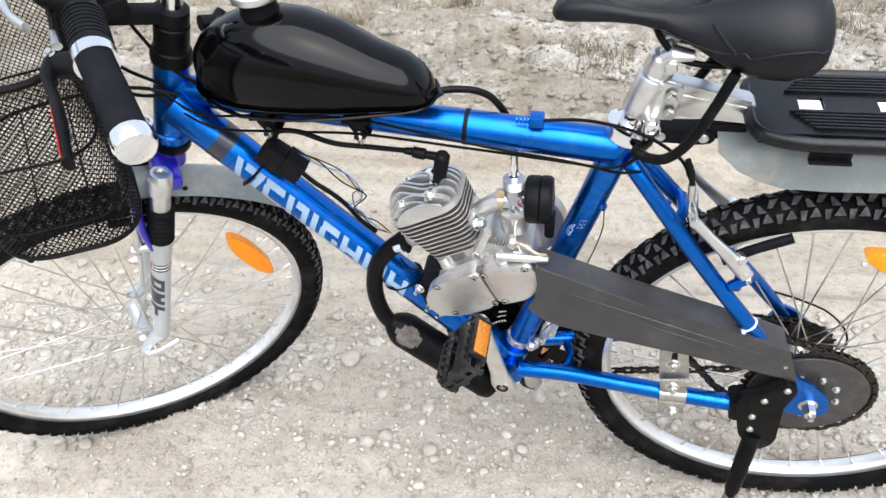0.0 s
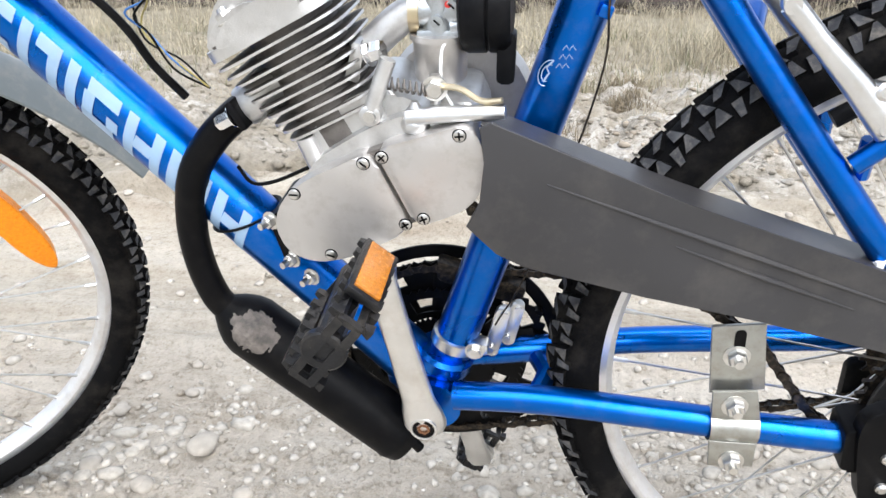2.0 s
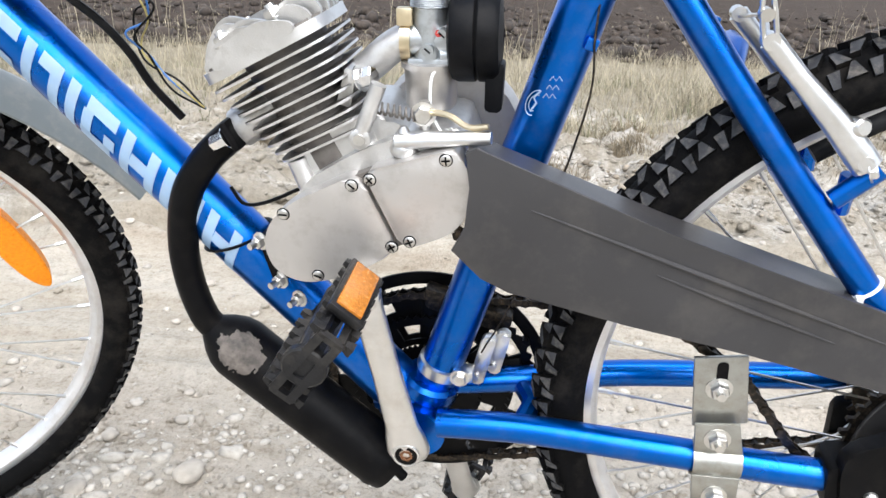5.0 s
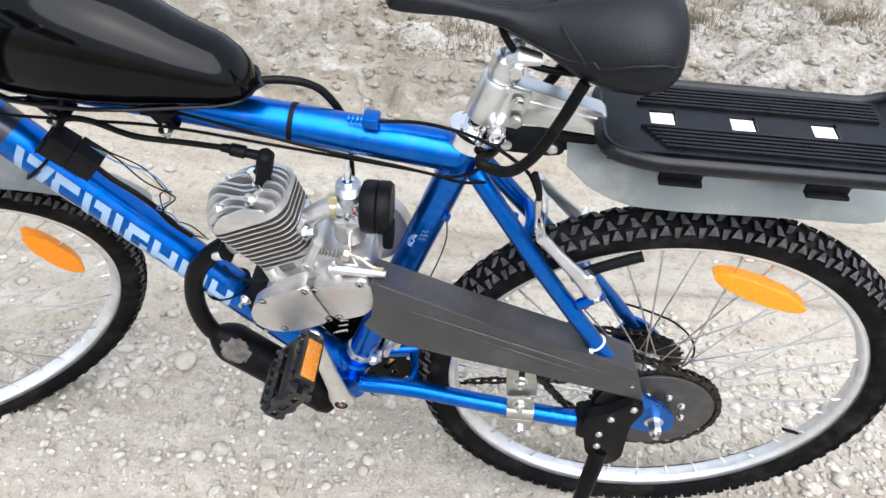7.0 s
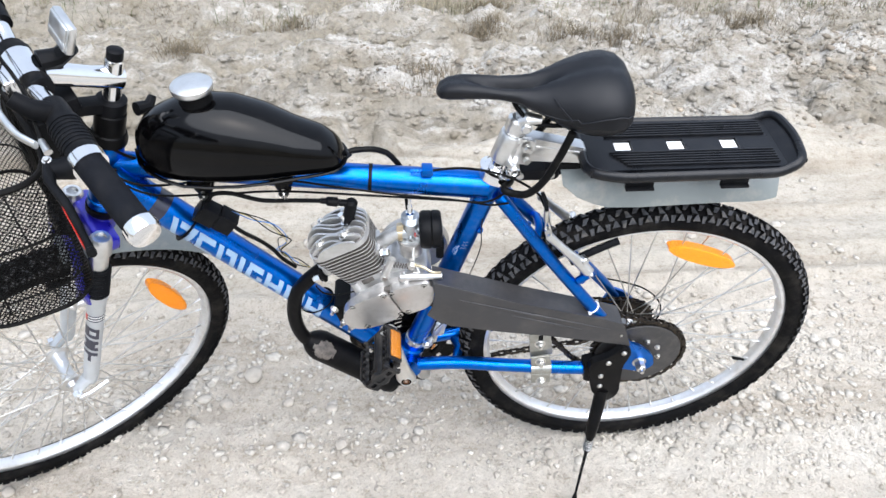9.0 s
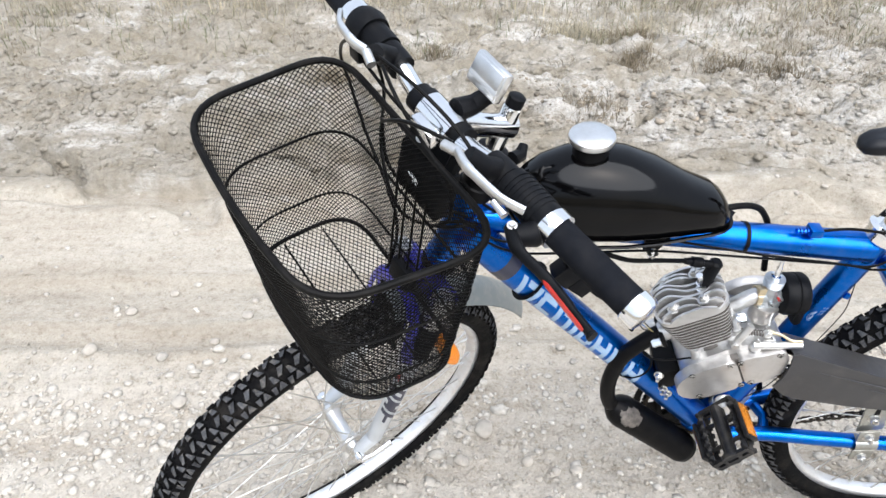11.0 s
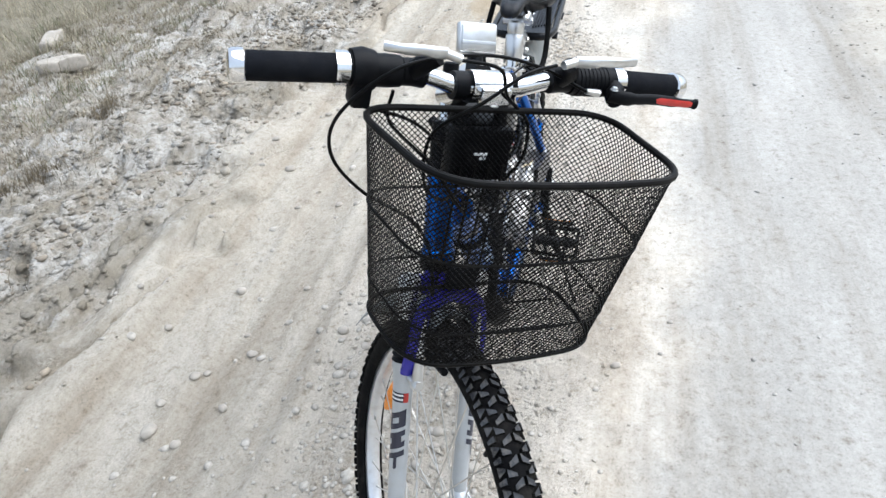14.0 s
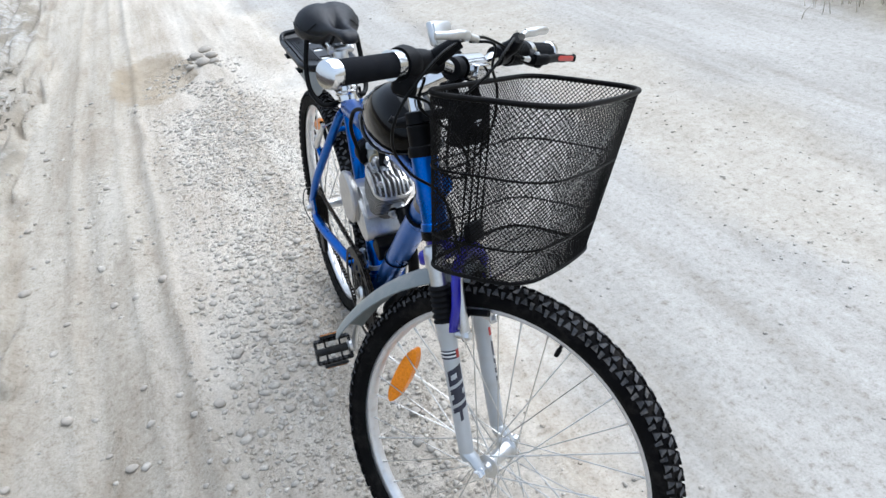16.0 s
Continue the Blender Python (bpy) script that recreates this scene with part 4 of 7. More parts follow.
for x, z in ((-0.511, 0.503), (-0.4595, 0.5255), (-0.4465, 0.5300), (-0.3935, 0.5445), (-0.4195, 0.4830), (-0.4325, 0.4785), (-0.489, 0.4535)):
    z = cz(x, z)
    bm = B()
    lathe(bm, [(0, 0.0040), (0.0010, 0.0040), (0.0015, 0.0033), (0.0016, 0.001)], (x, YC, z), (0, -1, 0), 16)
    screw = part("cover_screw", bm, STEEL, engine)
    bm = B()
    box(bm, (0.0060, 0.0008, 0.0012), pose(x, YC - 0.0018, z, 0, 700 * x, 0))
    if x > -0.45:
        box(bm, (0.0012, 0.0007, 0.0060), pose(x, YC - 0.0018, z, 0, 700 * x, 0))
    part("slot", bm, BLACK_SATIN, screw)
    bm = B()
    tube(bm, [(x + 0.0043 * math.cos(a), YC + 0.0001, z + 0.0043 * math.sin(a)) for a in np.linspace(0, 2 * math.pi, 16, endpoint=False)], 0.0006, 5, closed=True)
    part("seat_ring", bm, BLACK_SATIN, screw)
bm = B()
lathe(bm, [(0, 0.056), (0.008, 0.060), (0.014, 0.060), (0.018, 0.055), (0.019, 0.02)], (-0.405, 0.040, 0.535), (0, 1, 0), 36)
part("magneto_cover", bm, COVER, engine, "round grey metal magneto cover")
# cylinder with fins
# barrel coloured dark for oxide and for the shade in the fin gaps
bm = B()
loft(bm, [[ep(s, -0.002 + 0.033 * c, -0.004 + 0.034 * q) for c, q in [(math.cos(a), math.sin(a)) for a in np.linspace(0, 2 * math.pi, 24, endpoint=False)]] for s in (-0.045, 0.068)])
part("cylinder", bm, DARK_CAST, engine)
for i in range(10):
    s = -0.004 + 0.0072 * i
    w0, w1, y0, y1 = -0.040 - 0.0017 * i, 0.0385 + 0.0007 * i, -0.041 - 0.0006 * i, 0.035
    bm = B()
    out = rounded([(w0, y0), (w1, y0), (w1, y1), (w0, y1)], 0.022, 6)
    loft(bm, [[ep(s - 0.0009, w, y) for w, y in out], [ep(s + 0.0009, w, y) for w, y in out]])
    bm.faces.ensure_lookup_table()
    # flat faces darker than the rims: oxide and gap shade as colour
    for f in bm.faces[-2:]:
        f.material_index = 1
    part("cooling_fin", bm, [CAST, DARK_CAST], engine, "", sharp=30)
# head: base plate and upright fins
bm = B()
out = rounded([(-0.058, -0.048), (0.047, -0.048), (0.047, 0.037), (-0.058, 0.037)], 0.030, 7)
loft(bm, [[ep(0.067, w, y) for w, y in out], [ep(0.075, w * 1.0, y) for w, y in out]])
part("cylinder_head", bm, CAST, engine, "finned cast aluminium cylinder head")
# added dark plate that paints the shade between the head fins
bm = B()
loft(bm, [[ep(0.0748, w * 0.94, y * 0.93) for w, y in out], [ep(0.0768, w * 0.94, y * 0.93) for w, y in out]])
part("head_gap_shade", bm, DARK_CAST, engine)
HEAD_Y = -0.0055
fins = (-0.0405, -0.0305, -0.0205, -0.0103, 0.0, 0.0103, 0.0205, 0.0305, 0.0395)
for i, y in enumerate(fins):
    h = 0.104 - 0.34 * abs(y)
    half = 0.053 * math.sqrt(max(0.05, 1 - (abs(y) / 0.050) ** 2.4))  # rounded plan of the head
    b_, e_ = -0.0055 - half, -0.0055 + half
    if abs(y) < 0.018:
        poly = [(b_, 0.073), (b_ - 0.001, 0.081), (b_ + 0.012, h - 0.006), (-0.030, h), (-0.016, h - 0.010), (-0.004, 0.084), (0.018, 0.084), (0.028, h - 0.008), (0.036, h - 0.004), (e_, 0.086), (e_, 0.073)]
    elif abs(y) < 0.035:
        poly = [(b_, 0.073), (b_, 0.080), (-0.034, h - 0.004), (-0.012, h - 0.001), (0.0, h - 0.006), (0.008, h - 0.013), (0.018, h - 0.004), (e_ - 0.010, h - 0.003), (e_, h - 0.012), (e_, 0.073)]
    else:
        poly = [(b_, 0.073), (b_, 0.079), (b_ + 0.014, h - 0.003), (0.006, h), (e_ - 0.008, h - 0.006), (e_, 0.080), (e_, 0.073)]
    y += HEAD_Y
    bm = B()
    a = [ep(s, w, y - 0.0019) for w, s in rounded(poly, 0.008, 3)]
    b = [ep(s, w, y + 0.0019) for w, s in rounded(poly, 0.008, 3)]
    loft(bm, [a, b])
    part("head_fin", bm, CAST, engine, "", sharp=30)
for w, y in ((-0.029, -0.031), (-0.029, 0.020), (0.0135, -0.031), (0.0135, 0.020)):
    bm = B()
    cyl(bm, ep(0.072, w, y), ep(0.086, w, y), 0.008, n=16)
    bolt(bm, ep(0.086, w, y), EA, 0.0066, 0.007)
    lathe(bm, [(0, 0.0042), (0.004, 0.0034)], ep(0.092, w, y), EA, 10)
    part("head_nut", bm, STEEL, engine, "bright cylinder head nut")
bm = B()
lathe(bm, [(0, 0.011), (0.004, 0.011)], ep(0.079, 0.0195, -0.006), EA, 20)
lathe(bm, [(0.004, 0.0095), (0.014, 0.0095)], ep(0.079, 0.0195, -0.006), EA, 6)
lathe(bm, [(0.014, 0.006), (0.030, 0.005)], ep(0.079, 0.0195, -0.006), EA, 14)
plug = part("spark_plug", bm, CHROME, engine)
pb = Vector((-0.5085, -0.008, 0.643))
pt = Vector((-0.501, -0.008, 0.683))
bm = B()
tube(bm, [pb, pb.lerp(pt, 0.25), pb.lerp(pt, 0.32), pb.lerp(pt, 0.7), pt, pt + Vector((0.0006, 0, 0.004))], [0.0108, 0.0106, 0.0092, 0.0096, 0.0100, 0.0065], 16)
tube(bm, [pt + Vector((0.003, 0, -0.004)), pt + Vector((-0.020, -0.002, 0.002)), pt + Vector((-0.0215, -0.002, 0.0025)), pt + Vector((-0.036, -0.003, 0.006)), pt + Vector((-0.0375, -0.003, 0.0065)), pt + Vector((-0.046, -0.004, 0.008))], [0.0062, 0.0052, 0.0075, 0.0072, 0.0052, 0.0046], 14)
part("plug_cap", bm, BLACK_PLASTIC, engine, "black rubber spark plug cap")
# exhaust port
bm = B()
port_end = Vector((-0.556, -0.021, 0.5535))
tube(bm, [ep(0.034, -0.022, -0.014), ep(0.034, -0.022, -0.014).lerp(port_end, 0.6), port_end], [0.017, 0.016, 0.0150], 18)
part("exhaust_port", bm, CAST, engine)
bm = B()
box(bm, (0.007, 0.046, 0.024), Matrix.Translation(port_end) @ EU.to_track_quat("X", "Z").to_matrix().to_4x4(), 0.003)
part("exhaust_flange", bm, BLACK_SATIN, engine)
bm = B()
bolt(bm, port_end + Vector((-0.003, -0.018, -0.001)), -EU, 0.006, 0.014)
part("exhaust_nut", bm, CHROME, engine)
# inlet, carburettor, filter
bm = B()
tube(bm, spline([(-0.470, -0.012, 0.592), (-0.458, -0.012, 0.600), (-0.440, -0.012, 0.615), (-0.424, -0.012, 0.624)], 5), 0.0115, 16)
prism(bm, rounded([(-0.476, 0.580), (-0.468, 0.606), (-0.461, 0.603), (-0.466, 0.577)], 0.002), -0.036, 0.012, 0.001)
part("inlet_pipe", bm, CAST, engine)
bm = B()
bolt(bm, (-0.458, -0.036, 0.598), (0.9, -0.2, 0.35), 0.0070, 0.012)
part("inlet_nut", bm, CHROME, engine)
bm = B()
cyl(bm, (-0.4556, -0.052, 0.563), (-0.4418, -0.050, 0.5985), 0.0056, n=16)
lathe(bm, [(0, 0.0075), (0.007, 0.0075), (0.008, 0.006)], (-0.4556, -0.049, 0.561), (0, -1, 0), 18)
post_ = part("case_post", bm, CAST, engine, "slanted cast post with a screw")
bm = B()
lathe(bm, [(0, 0.0045), (0.0015, 0.004)], (-0.4556, -0.057, 0.561), (0, -1, 0), 14)
part("post_screw", bm, STEEL, post_)
bm = B()
cyl(bm, (-0.412, -0.012, 0.604), (-0.412, -0.012, 0.644), 0.0125, n=24)
cyl(bm, (-0.432, -0.012, 0.622), (-0.398, -0.012, 0.622), 0.0118, n=22)
cyl(bm, (-0.404, -0.018, 0.612), (-0.392, -0.018, 0.612), 0.0060, n=14)
cyl(bm, (-0.412, -0.020, 0.617), (-0.412, -0.029, 0.617), 0.0042, n=14)
cyl(bm, (-0.402, -0.018, 0.628), (-0.402, -0.030, 0.628), 0.0036, n=12)
box(bm, (0.030, 0.020, 0.008), Matrix.Translation((-0.412, -0.014, 0.6065)), 0.002)
part("carburettor", bm, ZINC, engine, "small zinc carburettor with float bowl")
bm = B()
lathe(bm, [(0, 0.0212), (0.004, 0.0212), (0.0045, 0.0190), (0.030, 0.0185), (0.033, 0.0165), (0.034, 0.008), (0.038, 0.006)], (-0.412, -0.012, 0.607), (0, 0, -1), 28)
part("float_bowl", bm, COVER, engine, "dull grey float bowl")
bm = B()
lathe(bm, [(0.0006 * k, 0.0143 if k % 2 else 0.0137) for k in range(21)], (-0.412, -0.012, 0.644), (0, 0, 1), 22)
part("carburettor_cap", bm, ZINC, engine)
bm = B()
lathe(bm, [(0, 0.0070), (0.005, 0.0070), (0.006, 0.0042), (0.020, 0.0040), (0.022, 0.0028), (0.036, 0.0026)], (-0.412, -0.012, 0.656), (0, 0, 1), 16)
part("cable_adjuster", bm, CHROME, engine)
bm = B()
for x_, z_ in ((-0.412, 0.617), (-0.402, 0.628)):
    box(bm, (0.0050, 0.0010, 0.0010), pose(x_, -0.0294 if x_ < -0.41 else -0.0304, z_, 0, 40, 0))
part("adjuster_slot", bm, BLACK_SATIN, engine)
bm = B()
lathe(bm, [(0, 0.0146), (0.007, 0.0146)], (-0.432, -0.012, 0.621), (1, 0, 0), 20)
box(bm, (0.011, 0.008, 0.012), pose(-0.4285, -0.020, 0.638), 0.001)
part("carburettor_clamp", bm, BRASS, engine)
bm = B()
cyl(bm, (-0.404, -0.024, 0.628), (-0.404, -0.030, 0.629), 0.0024, n=10)
part("choke_button", bm, RED, engine)
bm = B()
lathe(bm, [(0, 0.024), (0.002, 0.029), (0.006, 0.0308), (0.018, 0.0308), (0.019, 0.0292), (0.021, 0.0308), (0.031, 0.0308), (0.035, 0.028), (0.037, 0.006), (0.036, 0.005)], (-0.398, -0.012, 0.624), (1, 0, 0.02), 36)
prism(bm, rounded([(-0.372, 0.576), (-0.372, 0.61), (-0.359, 0.61), (-0.360, 0.576)], 0.003), -0.030, -0.012, 0.002)
part("air_filter", bm, BLACK_PLASTIC, engine, "round black plastic air filter")
# clutch arm, spring and cable
bm = B()
lathe(bm, [(0, 0.010), (0.004, 0.0105), (0.008, 0.0085), (0.012, 0.0035), (0.016, 0.0042), (0.020, 0.002)], (-0.425, -0.050, 0.552), (0, -0.2, 1), 16)
tube(bm, [(-0.430, -0.054, 0.5605), (-0.400, -0.058, 0.5645), (-0.372, -0.061, 0.5675), (-0.364, -0.062, 0.5685)], [0.0066, 0.0058, 0.0054, 0.0048], 14, flat=0.8)
part("clutch_arm", bm, ALU, engine, "silver clutch lever arm")
bm = B()
n = 9
pts = []
for i in range(n * 8 + 1):
    t = i / (n * 8)
    a = 2 * math.pi * n * t
    c = Vector((-0.450, -0.046, 0.582)).lerp(Vector((-0.413, -0.046, 0.576)), t)
    pts.append(c + Vector((0, math.cos(a), math.sin(a))) * 0.0042)
tube(bm, pts, 0.0009, 5)
part("clutch_spring", bm, DARK_CAST, engine)
bm = B()
lathe(bm, [(0, 0.004), (0.02, 0.004)], (-0.412, -0.042, 0.566), (0, 0, 1), 10)
bolt(bm, (-0.412, -0.046, 0.578), (0, -1, 0), 0.0065, 0.006)
part("cable_anchor", bm, STEEL, engine)
bm = B()
tube(bm, spline([(-0.394, -0.012, 0.604), (-0.397, -0.024, 0.606), (-0.407, -0.032, 0.603), (-0.409, -0.036, 0.590), (-0.407, -0.042, 0.577), (-0.399, -0.050, 0.566)], 6), 0.0011, 6)
part("drain_tube", bm, WHITE, engine)
bm = B()
tube(bm, spline([(-0.412, -0.045, 0.579), (-0.395, -0.052, 0.580), (-0.380, -0.058, 0.574), (-0.366, -0.062, 0.576)], 6), 0.0022, 8)
part("clutch_cable_end", bm, BRASS, engine)
# case studs and seams on the cylinder base
for w, y in ((-0.030, -0.044), (0.026, -0.044)):
    bm = B()
    cyl(bm, ep(-0.052, w, y + 0.008), ep(-0.006, w + 0.006, y + 0.008), 0.0075, n=14)
    bolt(bm, ep(-0.052, w, y + 0.006), (0, -1, 0), 0.006, 0.006)
    part("case_stud", bm, CAST, engine)
bm = B()
tube(bm, spline([(-0.498, -0.046, 0.520), (-0.475, -0.047, 0.534), (-0.456, -0.047, 0.541)], 4), 0.0014, 6)
part("case_seam", bm, STEEL, engine)
# front mount on the down tube
bm = B()
prism(bm, rounded([(-0.538, 0.428), (-0.548, 0.470), (-0.515, 0.480), (-0.495, 0.448)], 0.006), -0.034, 0.030, 0.002)
part("engine_mount", bm, BLACK_SATIN, engine, "black steel engine mount on the down tube")
for x, z, y in ((-0.545, 0.466, -0.034), (-0.532, 0.432, -0.034), (-0.520, 0.412, -0.028)):
    bm = B()
    bolt(bm, (x, y, z), (-0.4, -1, 0), 0.0056, 0.006)
    cyl(bm, (x, y, z), (x - 0.005, y - 0.012, z), 0.0028, n=10)
    part("mount_nut", bm, STEEL, engine)

# ---- exhaust ----
bm = B()
tube(bm, spline([(-0.554, -0.021, 0.5545), (-0.566, -0.022, 0.546), (-0.586, -0.024, 0.5275), (-0.606, -0.024, 0.498), (-0.616, -0.024, 0.455), (-0.616, -0.023, 0.416), (-0.609, -0.022, 0.384), (-0.600, -0.021, 0.370)], 6), 0.0122, 18)
exhaust = part("exhaust", bm, BLACK_SATIN, bicycle, "black exhaust pipe with slanted cylindrical silencer")
bm = B()
mfa, mfb = Vector((-0.602, -0.021, 0.371)), Vector((-0.449, -0.017, 0.228))
md = (mfb - mfa).normalized()
L_ = (mfb - mfa).length
lathe(bm, [(-0.004, 0.012), (0.006, 0.0200), (0.016, 0.0255), (0.026, 0.0280), (L_ - 0.020, 0.0275), (L_ - 0.017, 0.0282), (L_ - 0.012, 0.0268), (L_ - 0.004, 0.025), (L_, 0.012)], mfa, md, 32)
cyl(bm, mfb, mfb + md * 0.012 + Vector((0, 0, -0.003)), 0.005, n=12)
part("silencer", bm, BLACK_SATIN, exhaust)
bm = B()
# scorched patch on the silencer's shoulder
u = Vector((0, -1, 0))
v = md.cross(u)
rnd = random.Random(4)
prof_ = ((0.0, 0.0150), (0.006, 0.0200), (0.016, 0.0255), (0.026, 0.0280), (0.2, 0.0275))
grid = []
for i in range(65):
    row = []
    for k in range(57):
        t = 0.004 + 0.046 * i / 64
        r = next(r0 + (r1 - r0) * (t - t0) / (t1 - t0) for (t0, r0), (t1, r1) in zip(prof_, prof_[1:]) if t <= t1) + 0.0007
        a = radians(-8 + 1.5 * k)
        row.append(bm.verts.new(mfa + md * t + (u * math.cos(a) - v * math.sin(a)) * r))
    grid.append(row)
for i in range(64):
    for k in range(56):
        if (i / 31.5 - 1) ** 2 + (k / 27.5 - 1) ** 2 < 0.78 + 0.5 * noise.noise(Vector((i * 0.0875, k * 0.0875, 3))) + 0.28 * noise.noise(Vector((i * 0.27, k * 0.27, 7))):
            bm.faces.new((grid[i][k], grid[i][k + 1], grid[i + 1][k + 1], grid[i + 1][k]))
bmesh.ops.delete(bm, geom=[q for q in bm.verts if not q.link_faces], context="VERTS")
part("scorched_patch", bm, BURNT, exhaust, "pale flaking scorched paint")
bm = B()
bolt(bm, port_end + Vector((-0.004, 0.018, -0.001)), -EU, 0.0075, 0.012)
part("flange_nut", bm, STEEL, exhaust, "bright flange nut")

# ---- chain guard of the engine drive ----
gp = [(-0.389, 0.490), (-0.379, 0.508), (-0.376, 0.538), (-0.380, 0.562), (-0.372, 0.566), (-0.242, 0.5125), (-0.086, 0.4600), (-0.0510, 0.4455), (-0.0435, 0.4270), (-0.0286, 0.3840), (-0.0510, 0.3915), (-0.1785, 0.4225), (-0.265, 0.4395), (-0.348, 0.459), (-0.368, 0.469)]
bm = B()
prism(bm, gp, -0.0765, -0.0735, 0.0008)
top = [(-0.384, 0.556), (-0.379, 0.564), (-0.242, 0.5115), (-0.086, 0.4590), (-0.052, 0.4450)]
for (x0, z0), (x1, z1) in zip(top[1:], top[2:]):
    q = [bm.verts.new(p) for p in ((x0, -0.075, z0), (x1, -0.075, z1), (x1, -0.030, z1 - 0.004), (x0, -0.030, z0 - 0.004))]
    q2 = [bm.verts.new(v_.co + Vector((0, 0, -0.0022))) for v_ in q]
    bm.faces.new(q)
    bm.faces.new(q2[::-1])
    for i in range(4):
        bm.faces.new((q[(i + 1) % 4], q[i], q2[i], q2[(i + 1) % 4]))
guard = part("chain_guard", bm, GUARD, bicycle, "dark grey sheet metal chain guard")
for a, b in (((-0.335, 0.524), (-0.075, 0.434)), ((-0.247, 0.481), (-0.123, 0.437))):
    bm = B()
    tube(bm, [(a[0], -0.0765, a[1]), ((a[0] + b[0]) / 2, -0.0770, (a[1] + b[1]) / 2), (b[0], -0.0765, b[1])], [0.0006, 0.0022, 0.0006], 8)
    part("pressed_ridge", bm, GUARD, guard)
bm = B()
lathe(bm, [(0, 0.002), (0.0015, 0.0025)], (-0.0504, -0.0765, 0.4158), (0, -1, 0), 10)
part("rivet", bm, STEEL, guard)
bm = B()
tc, td = Vector((-0.106, -0.0572, 0.4724)), Vector((0.070, -0.006, -0.090)).normalized()
tu = td.orthogonal().normalized()
tv = td.cross(tu)
tube(bm, [tc + 0.0114 * (math.cos(a) * tu + math.sin(a) * tv) for a in np.linspace(0, 2 * math.pi, 20, endpoint=False)], 0.0016, 6, closed=True, flat=0.6)
box(bm, (0.005, 0.005, 0.005), Matrix.Translation(tc + Vector((-0.006, -0.011, -0.004))), 0.0008)
part("zip_tie", bm, WHITE, bicycle, "white zip tie round the seat stay")

# ---- rear sprocket, cogs, chains ----
def sprocket(bm, c, teeth, r, y0, y1, inner=None):
    pts = []
    for k in range(teeth):
        a = 2 * math.pi * k / teeth
        for da, rr in ((-0.25, r - 0.0035), (-0.10, r + 0.002), (0.10, r + 0.002), (0.25, r - 0.0035)):
            pts.append((c[0] + rr * math.cos(a + da * 2 * math.pi / teeth), c[2] + rr * math.sin(a + da * 2 * math.pi / teeth)))
    prism(bm, pts, y0, y1)


bm = B()
sprocket(bm, HUB, 44, 0.088, -0.0480, -0.0440)
spk = part("drive_sprocket", bm, CHAIN, bicycle, "large dark steel drive sprocket with grey plate")
bm = B()
lathe(bm, [(0, 0.0795), (0.0008, 0.0805), (0.0030, 0.0805), (0.0038, 0.0795)], HUB + Vector((0, -0.0482, 0)), (0, -1, 0), 56)
part("sprocket_plate", bm, DISC, spk, "dark grey smooth sprocket plate")
for k in range(9):
    a = 2 * math.pi * (k - 0.19) / 9
    bm = B()
    bolt(bm, HUB + Vector((0.040 * math.cos(a), -0.0525, 0.040 * math.sin(a))), (0, -1, 0), 0.0040, 0.005)
    part("sprocket_bolt", bm, STEEL, spk)
bm = B()
lathe(bm, [(0, 0.004), (0.03, 0.004)], HUB + Vector((0, -0.064, 0)), (0, -1, 0), 10)
bolt(bm, HUB + Vector((0, -0.069, 0)), (0, -1, 0), 0.0095, 0.018)
part("axle_nut", bm, STEEL, bicycle, "bright rear axle nut")
bm = B()
bolt(bm, HUB + Vector((0, 0.069, 0)), (0, 1, 0), 0.0095, 0.014)
part("axle_nut", bm, STEEL, bicycle)
bm = B()
for k in range(7):
    sprocket(bm, HUB, 14 + 2 * k, 0.028 + 0.0042 * k, 0.058 - 0.0042 * k, 0.0597 - 0.0042 * k)
part("cassette", bm, CHAIN, bicycle, "dark stacked rear cogs")


def chain_line(pts, y, pitch=0.0127, closed=False):
    """Link plates and rollers along a path in the bicycle's plane."""
    bm = B()
    path = [Vector((p[0], y if len(p) < 3 else p[1], p[-1])) for p in pts]
    if closed:
        path.append(path[0])
    seg, pos_ = [], 0.0
    for a, b in zip(path, path[1:]):
        ln = (b - a).length
        while pos_ < ln:
            seg.append(a.lerp(b, pos_ / ln))
            pos_ += pitch
        pos_ -= ln
    for i, (a, b) in enumerate(zip(seg, seg[1:])):
        wide = 0.0045 if i % 2 else 0.0030
        d = (b - a).normalized()
        upv = d.cross(Vector((0, 1, 0))).normalized()
        for s in (-1, 1):
            off = Vector((0, s * wide, 0))
            poly = [a - d * 0.003, a + upv * 0.004, (a + b) / 2 + upv * 0.0028, b + upv * 0.004, b + d * 0.003, b - upv * 0.004, (a + b) / 2 - upv * 0.0028, a - upv * 0.004]
            loft(bm, [[p + off - Vector((0, 0.0006, 0)) for p in poly], [p + off + Vector((0, 0.0006, 0)) for p in poly]])
        cyl(bm, a - Vector((0, wide, 0)), a + Vector((0, wide, 0)), 0.0035, n=6)
    return bm


